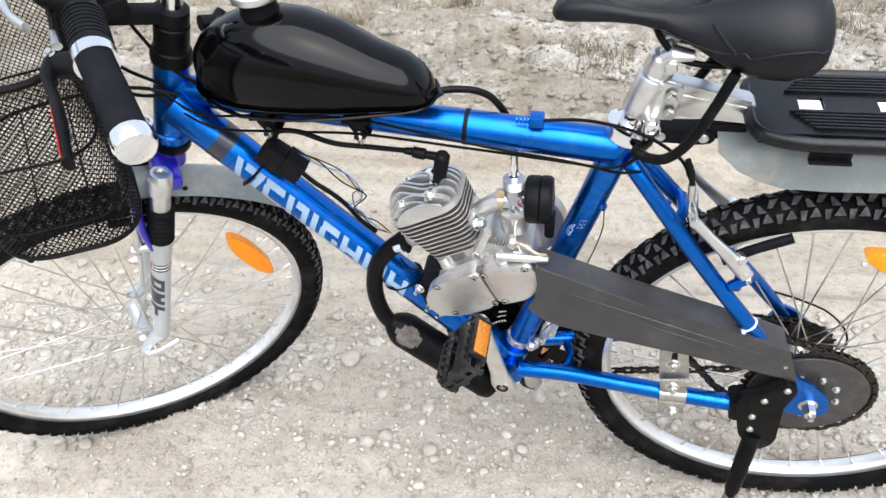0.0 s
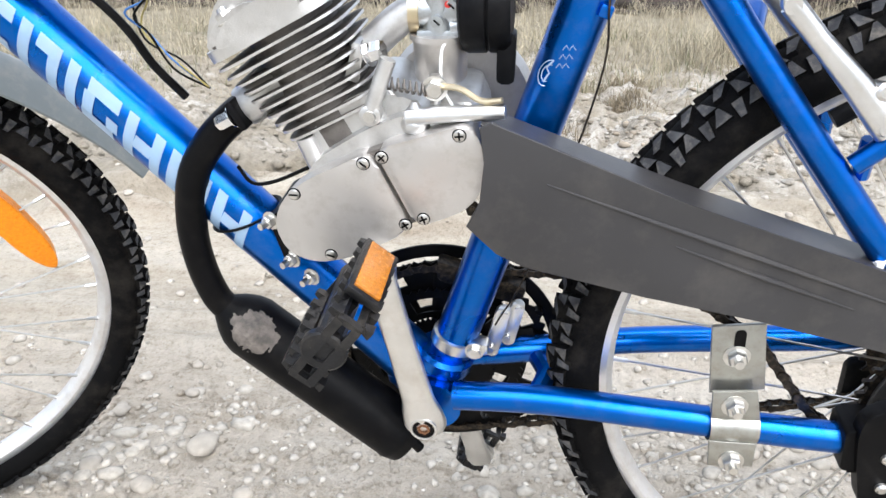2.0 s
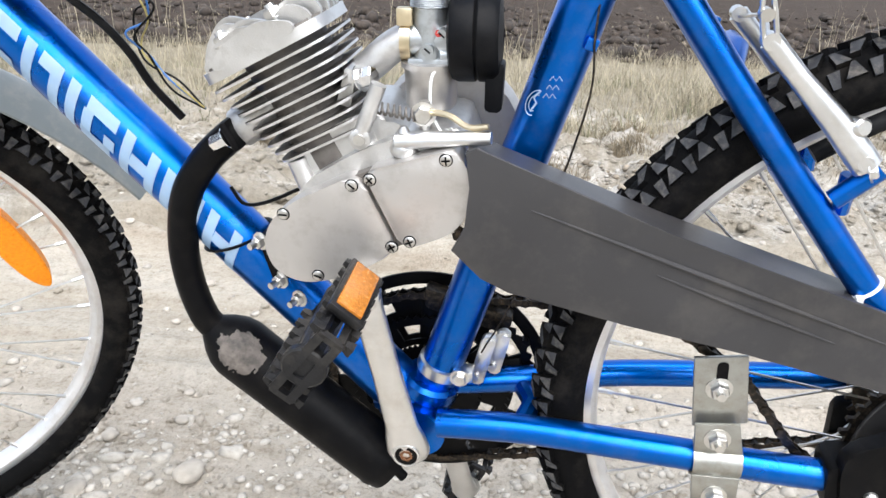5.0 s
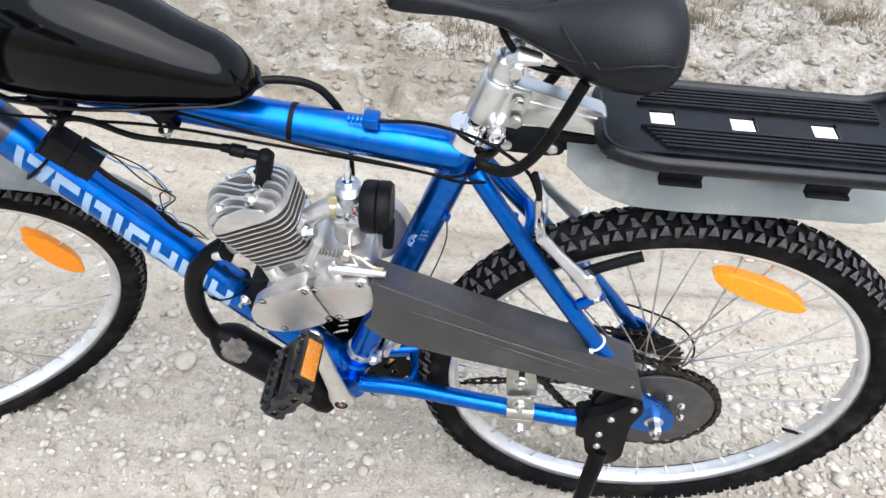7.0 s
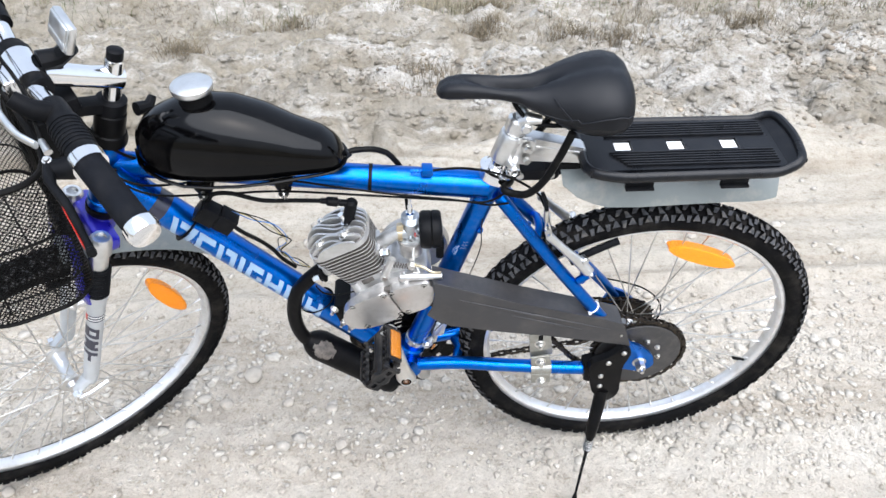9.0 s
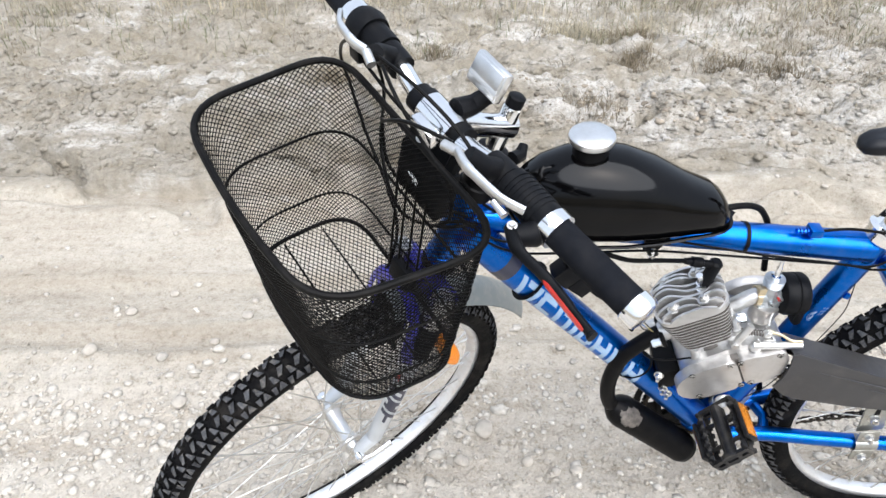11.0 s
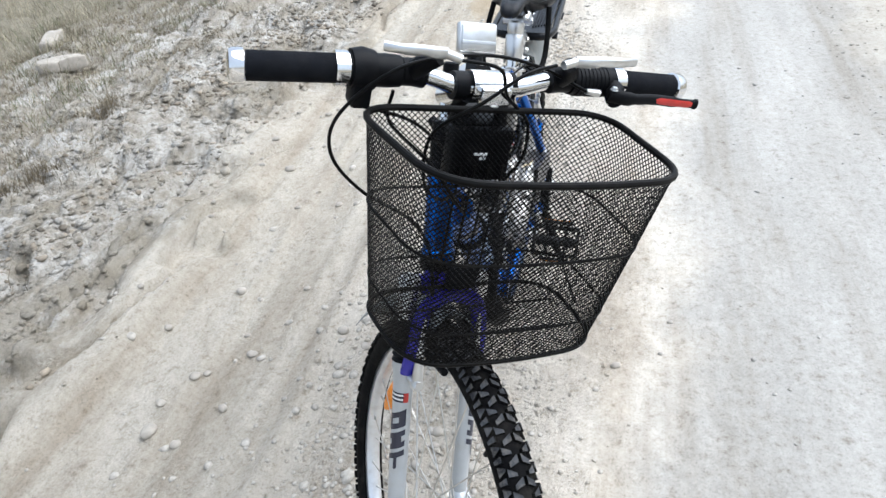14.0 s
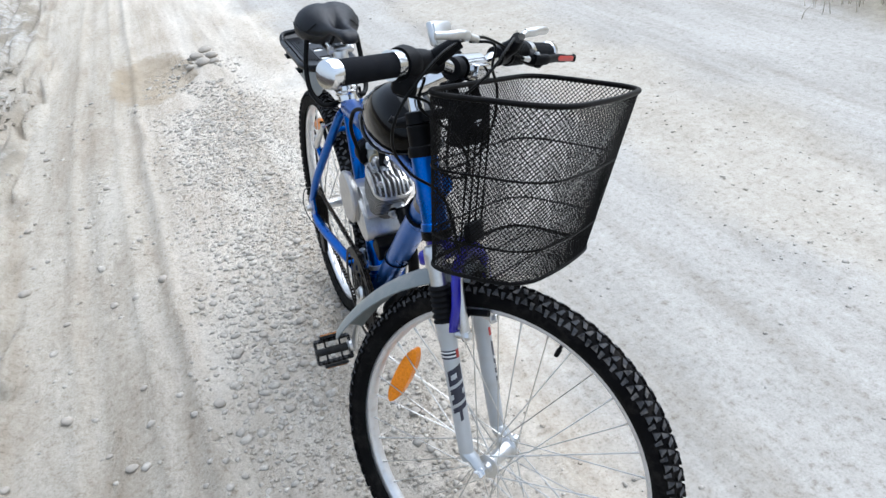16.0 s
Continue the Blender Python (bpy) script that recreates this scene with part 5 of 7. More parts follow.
arc = [(HUB.x + 0.088 * math.cos(a), HUB.z + 0.088 * math.sin(a)) for a in np.linspace(radians(72), radians(-70), 20)]
part("drive_chain", chain_line([(-0.40, 0.545), (-0.2, 0.49)] + arc + [(-0.02, 0.243), (-0.12, 0.318), (-0.17, 0.385), (-0.22, 0.42), (-0.395, 0.492)], -0.046), CHAIN, bicycle, "oily engine drive chain", sharp=30)
ring = [(bb0.x + 0.096 * math.cos(a), 0.045, bb0.z + 0.096 * math.sin(a)) for a in np.linspace(radians(85), radians(275), 24)]
part("pedal_chain", chain_line(ring + [(-0.25, 0.043, 0.220), (-0.06, 0.042, 0.255), (-0.03, 0.042, 0.272), (0.02, 0.042, 0.270), (0.045, 0.042, 0.31), (0.03, 0.042, 0.362), (-0.01, 0.042, 0.374)] + [(-0.2, 0.043, 0.380)], 0.045, closed=True), CHAIN, bicycle, "oily pedal chain", sharp=30)
bm = B()
prism(bm, rounded([(-0.055, 0.300), (-0.02, 0.300), (0.0, 0.22), (-0.02, 0.19), (-0.05, 0.2)], 0.01), 0.046, 0.056, 0.002)
part("rear_derailleur", bm, BLACK_PLASTIC, bicycle, "black rear derailleur")

# ---- cranks and pedals ----
bm = B()
lathe(bm, [(0, 0.020), (0.004, 0.024), (0.010, 0.022)], (bb0.x, 0.036, bb0.z), (0, 1, 0), 24)
for k in range(5):
    a = 2 * math.pi * k / 5 + 0.3
    tube(bm, [(bb0.x, 0.044, bb0.z), (bb0.x + 0.090 * math.cos(a), 0.042, bb0.z + 0.090 * math.sin(a))], [0.014, 0.009], 8, flat=0.35, side=(-math.sin(a), 0, math.cos(a)))
chainset = part("chainset", bm, BLACK_SATIN, bicycle, "black triple chainset with toothed rings")


def pressed_ring(bm, radii, y0, n, solid, thick=0.0022, teeth=0.0):
    """A flat ring of n steps; solid(i, k) tells whether the cell of band i at step k is metal."""
    m = len(radii)

    def vert(i, k, y):
        r = radii[i] + (teeth * (1 if k % 2 else -1) if i == m - 1 else 0)
        return bm.verts.new((bb0.x + r * math.cos(2 * math.pi * k / n), y, bb0.z + r * math.sin(2 * math.pi * k / n)))

    vv = [[[vert(i, k, y) for y in (y0 - thick / 2, y0 + thick / 2)] for k in range(n)] for i in range(m)]
    full = lambda i, k: 0 <= i < m - 1 and solid(i, k % n)
    for i in range(m):
        for k in range(n):
            j = (k + 1) % n
            if full(i, k):
                for q in (0, 1):
                    bm.faces.new((vv[i][k][q], vv[i + 1][k][q], vv[i + 1][j][q], vv[i][j][q]))
            if full(i, k) != full(i - 1, k):
                bm.faces.new((vv[i][k][0], vv[i][k][1], vv[i][j][1], vv[i][j][0]))
            if i < m - 1 and full(i, k) != full(i, k - 1):
                bm.faces.new((vv[i][k][0], vv[i][k][1], vv[i + 1][k][1], vv[i + 1][k][0]))


def holes(bands, count, share):
    """Rows of cut-outs in the bands named, count round the ring."""
    return lambda i, k: i not in bands or (k * count / 120.0 + 0.5 * bands.index(i)) % 1.0 > share


for radii, y0, solid, teeth in (((0.1015, 0.106, 0.1135), 0.0540, lambda i, k: True, 0.0),
                                ((0.048, 0.053, 0.0665, 0.0800, 0.0925, 0.100), 0.0460, holes((1, 3), 8, 0.52), 0.0020),
                                ((0.046, 0.052, 0.0670, 0.0755), 0.0380, holes((1,), 8, 0.54), 0.0020),
                                ((0.028, 0.040, 0.049), 0.0300, lambda i, k: True, 0.0020)):
    bm = B()
    pressed_ring(bm, radii, y0, 120, solid, 0.0022, teeth)
    bmesh.ops.recalc_face_normals(bm, faces=bm.faces)
    part("guard_ring" if y0 > 0.05 else "chainring", bm, BLACK_SATIN, chainset)
for k in range(4):
    a = 2 * math.pi * k / 4 + 0.5
    bm = B()
    c_, s_ = bb0.x + 0.1 * math.cos(a), bb0.z + 0.1 * math.sin(a)
    cyl(bm, (c_, 0.0455, s_), (c_, 0.0545, s_), 0.0045, n=10)
    part("guard_rivet", bm, BLACK_SATIN, chainset)
cd = Vector((-0.033, 0, 0.178)).normalized()
for s in (-1, 1):
    bm = B()
    e = bb0 + s * -1 * cd * 0.173
    a0 = bb0 + Vector((-0.005, s * 0.052, -0.001))
    a1 = e + Vector((0, s * 0.076, 0))
    tube(bm, [a0 - (a1 - a0).normalized() * q for q in (0.0185, 0.0165, 0.012, 0.006)] + [a0, a0.lerp(a1, 0.08), a0.lerp(a1, 0.16), a0.lerp(a1, 0.5), a0.lerp(a1, 0.9), a1, a1 + (a1 - a0).normalized() * 0.008, a1 + (a1 - a0).normalized() * 0.013], [0.003, 0.0085, 0.0142, 0.0178, 0.0188, 0.0172, 0.0142, 0.0122, 0.0122, 0.0145, 0.0118, 0.004], 20, flat=0.52, side=cd.cross(Vector((0, 1, 0))))
    crank = part("crank_arm", bm, ALU, bicycle, "silver aluminium crank arm")
    bm = B()
    lathe(bm, [(0, 0.0118), (0.0016, 0.0118), (0.0020, 0.0108), (0.0016, 0.0098), (0.0004, 0.0096)], a0 + Vector((0, s * 0.0090, 0)), (0, s, 0), 24)
    part("crank_boss", bm, ALU, crank)
    bm = B()
    lathe(bm, [(0, 0.0094), (0.0012, 0.0094), (0.0012, 0.0062), (0.0004, 0.0060)], a0 + Vector((0, s * 0.0090, 0)), (0, s, 0), 20)
    part("dark_ring", bm, BLACK_SATIN, crank)
    bm = B()
    lathe(bm, [(0, 0.0058), (0.0016, 0.0058), (0.0018, 0.0036), (0.0004, 0.0034)], a0 + Vector((0, s * 0.0090, 0)), (0, s, 0), 6)
    part("crank_bolt", bm, RUST, crank, "rusty brown crank bolt")
    # pedal: cage with teeth, axle and amber end reflectors
    pd = Vector((0.62, 0, 0.78)) if s < 0 else Vector((0.45, 0, 0.89))
    pu = Vector((-pd.z, 0, pd.x)).normalized()
    pc = e + Vector((-0.013 if s < 0 else 0.0, s * 0.130, -0.003 if s < 0 else 0.0))
    K_ = 0.94
    pd = pd * 0.74
    bm = B()

    def bar(a, b, w=0.010, h=0.020):
        a, b = Vector(a), Vector(b)
        d = (b - a).normalized()
        tube(bm, [pc + K_ * (pd * a.x + Vector((0, s * a.y, 0)) + pu * a.z), pc + K_ * (pd * b.x + Vector((0, s * b.y, 0)) + pu * b.z)], K_ * w / 1.4, 4)

    for x in (-0.040, 0.040):
        bar((x, -0.046, 0.007), (x, 0.046, 0.007), 0.0058)
        bar((x, -0.046, -0.009), (x, 0.046, -0.009), 0.0058)
        for k in range(7):
            y = -0.042 + 0.014 * k
            for z in (0.011, -0.013):
                q = pc + K_ * (pd * x + Vector((0, s * y, 0)) + pu * z)
                tube(bm, [q - pu * 0.004, q + pu * 0.004], [0.0052, 0.0028], 4)
    for y in (-0.046, 0.046):
        bar((-0.040, y, 0.006), (0.040, y, 0.006), 0.0062)
        bar((-0.040, y, -0.008), (0.040, y, -0.008), 0.0062)
    for x in (-0.040, 0.040):
        for y in (-0.046, -0.016, 0.016, 0.046):
            bar((x, y, -0.010), (x, y, 0.008), 0.005)
    bar((-0.036, -0.02, 0), (0.036, -0.02, 0), 0.005)
    bar((-0.036, 0.02, 0), (0.036, 0.02, 0), 0.005)
    tube(bm, [pc + Vector((0, -s * 0.042, 0)), pc + Vector((0, s * 0.044, 0))], [0.011, 0.0095], 14)
    lathe(bm, [(0, 0.0150), (0.005, 0.0150), (0.006, 0.0135), (0.006, 0.0085), (0.001, 0.0080)], pc + Vector((0, s * 0.040, 0)), (0, s, 0), 20)
    pedal = part("pedal", bm, PEDAL_PLASTIC, bicycle, "black plastic cage pedal with amber reflectors", sharp=25)
    for sx in (-1, 1):
        bm = B()
        q = Matrix.Translation(pc + pd * sx * 0.0560) @ Matrix((pd.normalized(), Vector((0, 1, 0)), pu)).transposed().to_4x4()
        box(bm, (0.003, 0.052, 0.019), q, 0.001)
        part("pedal_reflector", bm, PEDAL_AMBER, pedal, "amber pedal reflector")
        bm = B()
        box(bm, (0.006, 0.060, 0.025), Matrix.Translation(pc + pd * sx * 0.0510) @ Matrix((pd.normalized(), Vector((0, 1, 0)), pu)).transposed().to_4x4(), 0.001)
        part("reflector_frame", bm, PEDAL_PLASTIC, pedal)
    bm = B()
    cyl(bm, a1, pc + Vector((0, -s * 0.040, 0)), 0.0075, n=14)
    lathe(bm, [(0, 0.0165), (0.008, 0.016), (0.012, 0.011)], a1 + Vector((0, s * 0.006, 0)), (0, s, 0), 18)
    part("pedal_axle", bm, ALU, pedal)
# front derailleur
bm = B()
fp = bb0.lerp(seat_top, 0.118)
lathe(bm, [(-0.006, 0.0192), (-0.005, 0.0212), (0.005, 0.0212), (0.006, 0.0192)], fp, st_dir, 24)
box(bm, (0.018, 0.016, 0.012), Matrix.Translation(fp + Vector((0.021, -0.010, 0.0))), 0.003)
bolt(bm, fp + Vector((0.018, -0.018, 0.0)), (0, -1, 0), 0.0062, 0.005)
fd = part("front_derailleur", bm, STEEL, bicycle, "silver front derailleur clamped to the seat tube")
bm = B()
for x0, z0, x1, z1, y0 in ((0.030, -0.020, 0.042, 0.030, 0.004), (0.044, -0.016, 0.054, 0.028, 0.016)):
    prism(bm, rounded([(x0 - 0.006 + fp.x, fp.z + z0), (x1 - 0.006 + fp.x, fp.z + z1), (x1 + 0.006 + fp.x, fp.z + z1 - 0.002), (x0 + 0.006 + fp.x, fp.z + z0 - 0.003)], 0.004), y0, y0 + 0.008, 0.002)
    for x, z in ((x0, z0 + 0.006), (x1, z1 - 0.006)):
        cyl(bm, (x + fp.x, y0 - 0.003, z + fp.z), (x + fp.x, y0 + 0.011, z + fp.z), 0.0034, n=10)
part("derailleur_link", bm, ALU, fd, "silver derailleur links")
bm = B()
prism(bm, rounded([(-0.02 + fp.x, fp.z + 0.055), (0.06 + fp.x, fp.z + 0.030), (0.055 + fp.x, fp.z + 0.012), (-0.02 + fp.x, fp.z + 0.035)], 0.004), 0.036, 0.052, 0.001)
part("derailleur_cage", bm, CHAIN, fd)

# ---- idler plate clamped on the chain stay ----
bm = B()
prism(bm, [(-0.2012, 0.341), (-0.2086, 0.404), (-0.1706, 0.409), (-0.1610, 0.348)], -0.0585, -0.0550, 0.0006)
idl = part("tensioner_plate", bm, PLATED, bicycle, "zinc-plated chain tensioner plate on the chain stay")
bm = B()
poly = [(0.0150 * math.cos(radians(a)), 0.0150 * math.sin(radians(a))) for a in range(80, 281, 20)]
rows_ = [[Vector((x, -0.056 + py * 1.1, 0.311 + pz)) for x in (-0.1985, -0.1615)] for py, pz in poly]
vs = [[bm.verts.new(p) for p in r] for r in rows_]
for a, b in zip(vs, vs[1:]):
    bm.faces.new((a[0], a[1], b[1], b[0]))
prism(bm, [(-0.1985, 0.322), (-0.2013, 0.349), (-0.1685, 0.352), (-0.1615, 0.323)], -0.0665, -0.0635, 0.0006)
prism(bm, [(-0.1945, 0.274), (-0.1975, 0.301), (-0.1610, 0.301), (-0.1599, 0.276)], -0.0690, -0.0655, 0.0006)
part("u_clamp", bm, PLATED, idl)
for x, z, y in ((-0.187, 0.3785, -0.0585), (-0.1831, 0.3365, -0.0665), (-0.1775, 0.2815, -0.069)):
    bm = B()
    bolt(bm, (x, y, z), (0, -1, 0), 0.0075, 0.007)
    cyl(bm, (x, y, z), (x, y - 0.012, z), 0.0035, n=10)
    part("clamp_bolt", bm, STEEL, idl)
bm = B()
prism(bm, rounded([(-0.1895, 0.368), (-0.1915, 0.402), (-0.1835, 0.403), (-0.1815, 0.369)], 0.004), -0.0594, -0.0582)
part("slot", bm, BLACK_SATIN, idl)

# ---- kickstand ----
bm = B()
prism(bm, rounded([(-0.098, 0.334), (-0.094, 0.351), (-0.068, 0.362), (-0.042, 0.392), (-0.025, 0.378), (-0.036, 0.335), (-0.030, 0.258), (-0.038, 0.234), (-0.056, 0.229), (-0.082, 0.262), (-0.094, 0.310)], 0.009), -0.0855, -0.0715, 0.002)
prism(bm, rounded([(-0.100, 0.288), (-0.104, 0.330), (-0.06, 0.332), (-0.06, 0.292)], 0.006), -0.080, -0.048, 0.003)
stand = part("kickstand", bm, BLACK_SATIN, bicycle, "black folding kickstand standing on the road")
for x, z in ((-0.0639, 0.3495), (-0.0401, 0.3767), (-0.0723, 0.3108), (-0.0693, 0.2803)):
    bm = B()
    lathe(bm, [(0, 0.0052), (0.002, 0.0048), (0.0035, 0.003)], (x, -0.0855, z), (0, -1, 0), 14)
    part("stand_rivet", bm, STEEL, stand)
bm = B()
k0, k1 = Vector((-0.060, -0.0785, 0.258)), Vector((-0.103, -0.184, 0.0150))
tube(bm, [k0, k0.lerp(k1, 0.22), k0.lerp(k1, 0.38), k0.lerp(k1, 0.40), k0.lerp(k1, 0.50), k0.lerp(k1, 0.53)], [0.0125, 0.0120, 0.0105, 0.0080, 0.0080, 0.0045], 16)
part("stand_leg", bm, BLACK_SATIN, stand)
bm = B()
tube(bm, [k0.lerp(k1, 0.50), k0.lerp(k1, 0.90), k0.lerp(k1, 0.93), k1], [0.0034, 0.0024, 0.0048, 0.0060], 12)
part("stand_foot", bm, BLACK_SATIN, stand)
bm = B()
pts = []
for i in range(6 * 8 + 1):
    t = i / 48
    a = 2 * math.pi * 6 * t
    c = k0.lerp(k1, 0.40 + 0.09 * t)
    pts.append(c + Vector((math.cos(a), math.sin(a), 0)) * 0.0086)
tube(bm, pts, 0.001, 5)
part("stand_spring", bm, STEEL, stand)

# ---- rear rim brake ----
for s in (-1, 1):
    bm = B()
    tube(bm, [(-0.124, s * 0.056, 0.558), (-0.131, s * 0.055, 0.566), (-0.150, s * 0.052, 0.587), (-0.176, s * 0.050, 0.613), (-0.196, s * 0.048, 0.634)], [0.0095, 0.0100, 0.0088, 0.0068, 0.0072], 14, flat=0.72, side=(0.7, 0, 0.5))
    lathe(bm, [(0, 0.0075), (0.010, 0.0075), (0.012, 0.005)], (-0.128, s * 0.050, 0.562), (0, s, 0), 14)
    lathe(bm, [(0, 0.0062), (0.012, 0.0062), (0.014, 0.0045)], (-0.137, s * 0.046, 0.582), (0.3, s, 0.2), 14)
    lathe(bm, [(0, 0.0055), (0.010, 0.0055)], (-0.196, s * 0.043, 0.634), (0, s, 0), 12)
    bolt(bm, (-0.123, s * 0.058, 0.556), (0.75, s * 0.3, 0.3), 0.0055, 0.005)
    bolt(bm, (-0.138, s * 0.052, 0.570), (0.4, s * 0.9, 0.3), 0.0052, 0.007)
    arm = part("brake_arm", bm, ALU, bicycle, "silver rim brake arm")
    bm = B()
    tube(bm, spline([(-0.150, s * 0.030, 0.556), (-0.115, s * 0.028, 0.578), (-0.075, s * 0.026, 0.598)], 5), 0.0065, 10, flat=0.8)
    part("brake_pad", bm, BLACK_PLASTIC, arm)
bm = B()
tube(bm, spline([(-0.207, -0.051, 0.690), (-0.2095, -0.049, 0.706), (-0.216, -0.046, 0.722)], 5), 0.0034, 10)
noodle = part("brake_noodle", bm, BLACK_PLASTIC, bicycle, "black brake cable end with bright sleeve and links")
bm = B()
tube(bm, [(-0.205, -0.051, 0.668), (-0.2055, -0.051, 0.671), (-0.2075, -0.051, 0.692)], [0.0030, 0.0044, 0.0042], 12)
part("sleeve", bm, STEEL, noodle)
bm = B()
for dx in (-0.004, 0.004):
    tube(bm, [(-0.196 + dx, -0.051, 0.632), (-0.201 + dx, -0.051, 0.652), (-0.204 + dx * 0.5, -0.051, 0.668)], 0.0016, 8)
cyl(bm, (-0.202, -0.055, 0.650), (-0.202, -0.046, 0.650), 0.0042, n=12)
part("cable_link", bm, STEEL, noodle)
bm = B()
tube(bm, spline([(-0.196, -0.046, 0.632), (-0.190, 0.0, 0.640), (-0.196, 0.046, 0.632)], 5), 0.0014, 6)
part("brake_wire", bm, STEEL, bicycle)

# ---- ignition coil and wiring on the down tube ----
bm = B()
cm = pose(-0.700, -0.032, 0.684, 0, 40, 0)
box(bm, (0.028, 0.026, 0.032), cm @ Matrix.Translation((-0.014, 0, -0.002)), 0.002)
box(bm, (0.003, 0.030, 0.026), cm @ Matrix.Translation((-0.029, 0, -0.004)), 0.0008)
coil = part("ignition_coil", bm, BLACK_PLASTIC, bicycle, "black ignition coil box on the down tube")
bm = B()
for off, size in (((0.014, 0, 0.0145), (0.028, 0.026, 0.0026)), ((0.014, 0, -0.0145), (0.028, 0.026, 0.0026)), ((0.014, 0.0115, 0), (0.028, 0.0026, 0.028)), ((0.014, -0.0115, 0), (0.028, 0.0026, 0.028)), ((0.006, 0, 0), (0.003, 0.022, 0.028))):
    box(bm, size, cm @ Matrix.Translation(off), 0.0006)
part("open_connector_box", bm, BLACK_PLASTIC, coil)
bm = B()
zc = dt_front + d_dir * 0.132
tube(bm, [zc + 0.0275 * (math.cos(a) * d_up + math.sin(a) * Vector((0, -1, 0))) for a in np.linspace(0, 2 * math.pi, 28, endpoint=False)], 0.0048, 6, closed=True, flat=0.4)
part("coil_strap", bm, BLACK_PLASTIC, coil, "black strap round the down tube")
bm = B()
zc = dt_front + d_dir * 0.395
tube(bm, [zc + 0.0262 * (math.cos(a) * d_up + math.sin(a) * Vector((0, -1, 0))) + d_dir * 0.012 * math.cos(a) for a in np.linspace(0, 2 * math.pi, 28, endpoint=False)], 0.0030, 6, closed=True, flat=0.4)
part("wiring_strap", bm, BLACK_PLASTIC, coil)
lead = [(-0.708, -0.028, 0.712), (-0.698, -0.028, 0.724), (-0.672, -0.028, 0.724), (-0.630, -0.030, 0.711), (-0.585, -0.020, 0.700), pt + Vector((-0.044, -0.004, 0.008))]
bm = B()
tube(bm, spline(lead, 7), 0.0034, 10)
part("spark_lead", bm, CABLE, coil)
rnd = random.Random(8)
for mt, dy, dz, r in ((WIRE_BLUE, 0.0, 0.002, 0.0008), (CABLE, -0.003, -0.001, 0.0009), (WIRE_YELLOW, 0.002, -0.003, 0.0007), (CABLE, 0.005, 0.003, 0.0008)):
    base = [(-0.676, -0.038, 0.700), (-0.648, -0.046, 0.692), (-0.622, -0.046, 0.676), (-0.602, -0.046, 0.656), (-0.600, -0.046, 0.640), (-0.616, -0.044, 0.628), (-0.608, -0.042, 0.610), (-0.590, -0.042, 0.586), (-0.574, -0.036, 0.572)]
    pts = [(x + rnd.uniform(-0.005, 0.005), y + dy + rnd.uniform(-0.004, 0.004), z + dz + rnd.uniform(-0.007, 0.007)) for x, y, z in base]
    pts[0], pts[-1] = base[0], base[-1]
    bm = B()
    tube(bm, spline(pts, 6), r, 6)
    part("wire", bm, mt, coil)
bm = B()
tube(bm, spline([(-0.694, -0.030, 0.680), (-0.670, -0.032, 0.652), (-0.645, -0.033, 0.632), (-0.628, -0.031, 0.610), (-0.617, -0.028, 0.586), (-0.600, -0.022, 0.560)], 6), 0.0032, 8)
part("wiring_sleeve", bm, CABLE, coil)
bm = B()
tube(bm, spline([(-0.575, -0.010, 0.50), (-0.562, -0.018, 0.490), (-0.538, -0.030, 0.498), (-0.505, -0.040, 0.516)], 6), 0.0015, 8)
part("engine_wire", bm, CABLE, coil)

# ---- cables along the top tube ----
for pts, r in (([(-0.86, -0.006, 0.770), (-0.80, -0.024, 0.742), (-0.70, -0.022, 0.744), (-0.60, -0.021, 0.741), (-0.52, -0.0225, 0.726), (-0.44, -0.0235, 0.710), (-0.36, -0.0235, 0.697), (-0.300, -0.026, 0.690), (-0.268, -0.026, 0.706)], 0.0017),
               ([(-0.86, -0.010, 0.760), (-0.79, -0.026, 0.726), (-0.70, -0.026, 0.722), (-0.60, -0.024, 0.722), (-0.47, -0.0235, 0.708), (-0.40, -0.0225, 0.699), (-0.33, -0.022, 0.690), (-0.290, -0.026, 0.684), (-0.262, -0.030, 0.690)], 0.0017),
               ([(-0.39, -0.012, 0.742), (-0.33, -0.010, 0.744), (-0.27, -0.028, 0.742), (-0.225, -0.040, 0.720), (-0.209, -0.046, 0.694)], 0.0020)):
    bm = B()
    tube(bm, spline(pts, 7), r, 8)
    part("cable", bm, CABLE, bicycle, "black cable along the top tube")
bm = B()
box(bm, (0.017, 0.020, 0.012), pose(-0.385, -0.010, 0.743, 0, 3, 0), 0.002)
for k in range(4):
    cyl(bm, (-0.409 + 0.0045 * k, -0.010, 0.742), (-0.4065 + 0.0045 * k, -0.010, 0.742), 0.0042, n=10)
part("cable_clip", bm, BLUE, bicycle, "small blue cable stop")
bm = B()
tube(bm, spline([(-0.296, 0.0, 0.68), (-0.300, -0.022, 0.63), (-0.303, -0.022, 0.572), (-0.345, -0.012, 0.42), (-0.372, 0.004, 0.35)], 6), 0.0008, 6)
part("derailleur_cable", bm, CHAIN, bicycle)
bm = B()
tube(bm, spline([(-0.045, 0.067, 0.408), (-0.006, 0.070, 0.392), (0.040, 0.074, 0.366), (0.076, 0.076, 0.325), (0.084, 0.074, 0.285), (0.055, 0.066, 0.258), (0.0, 0.056, 0.262)], 7), 0.0016, 8)
part("cable", bm, CABLE, bicycle)
bm = B()
tube(bm, spline([(-0.412, -0.012, 0.678), (-0.413, -0.008, 0.70), (-0.42, 0.004, 0.73)], 5), 0.0022, 8)
part("throttle_cable", bm, STEEL, bicycle)

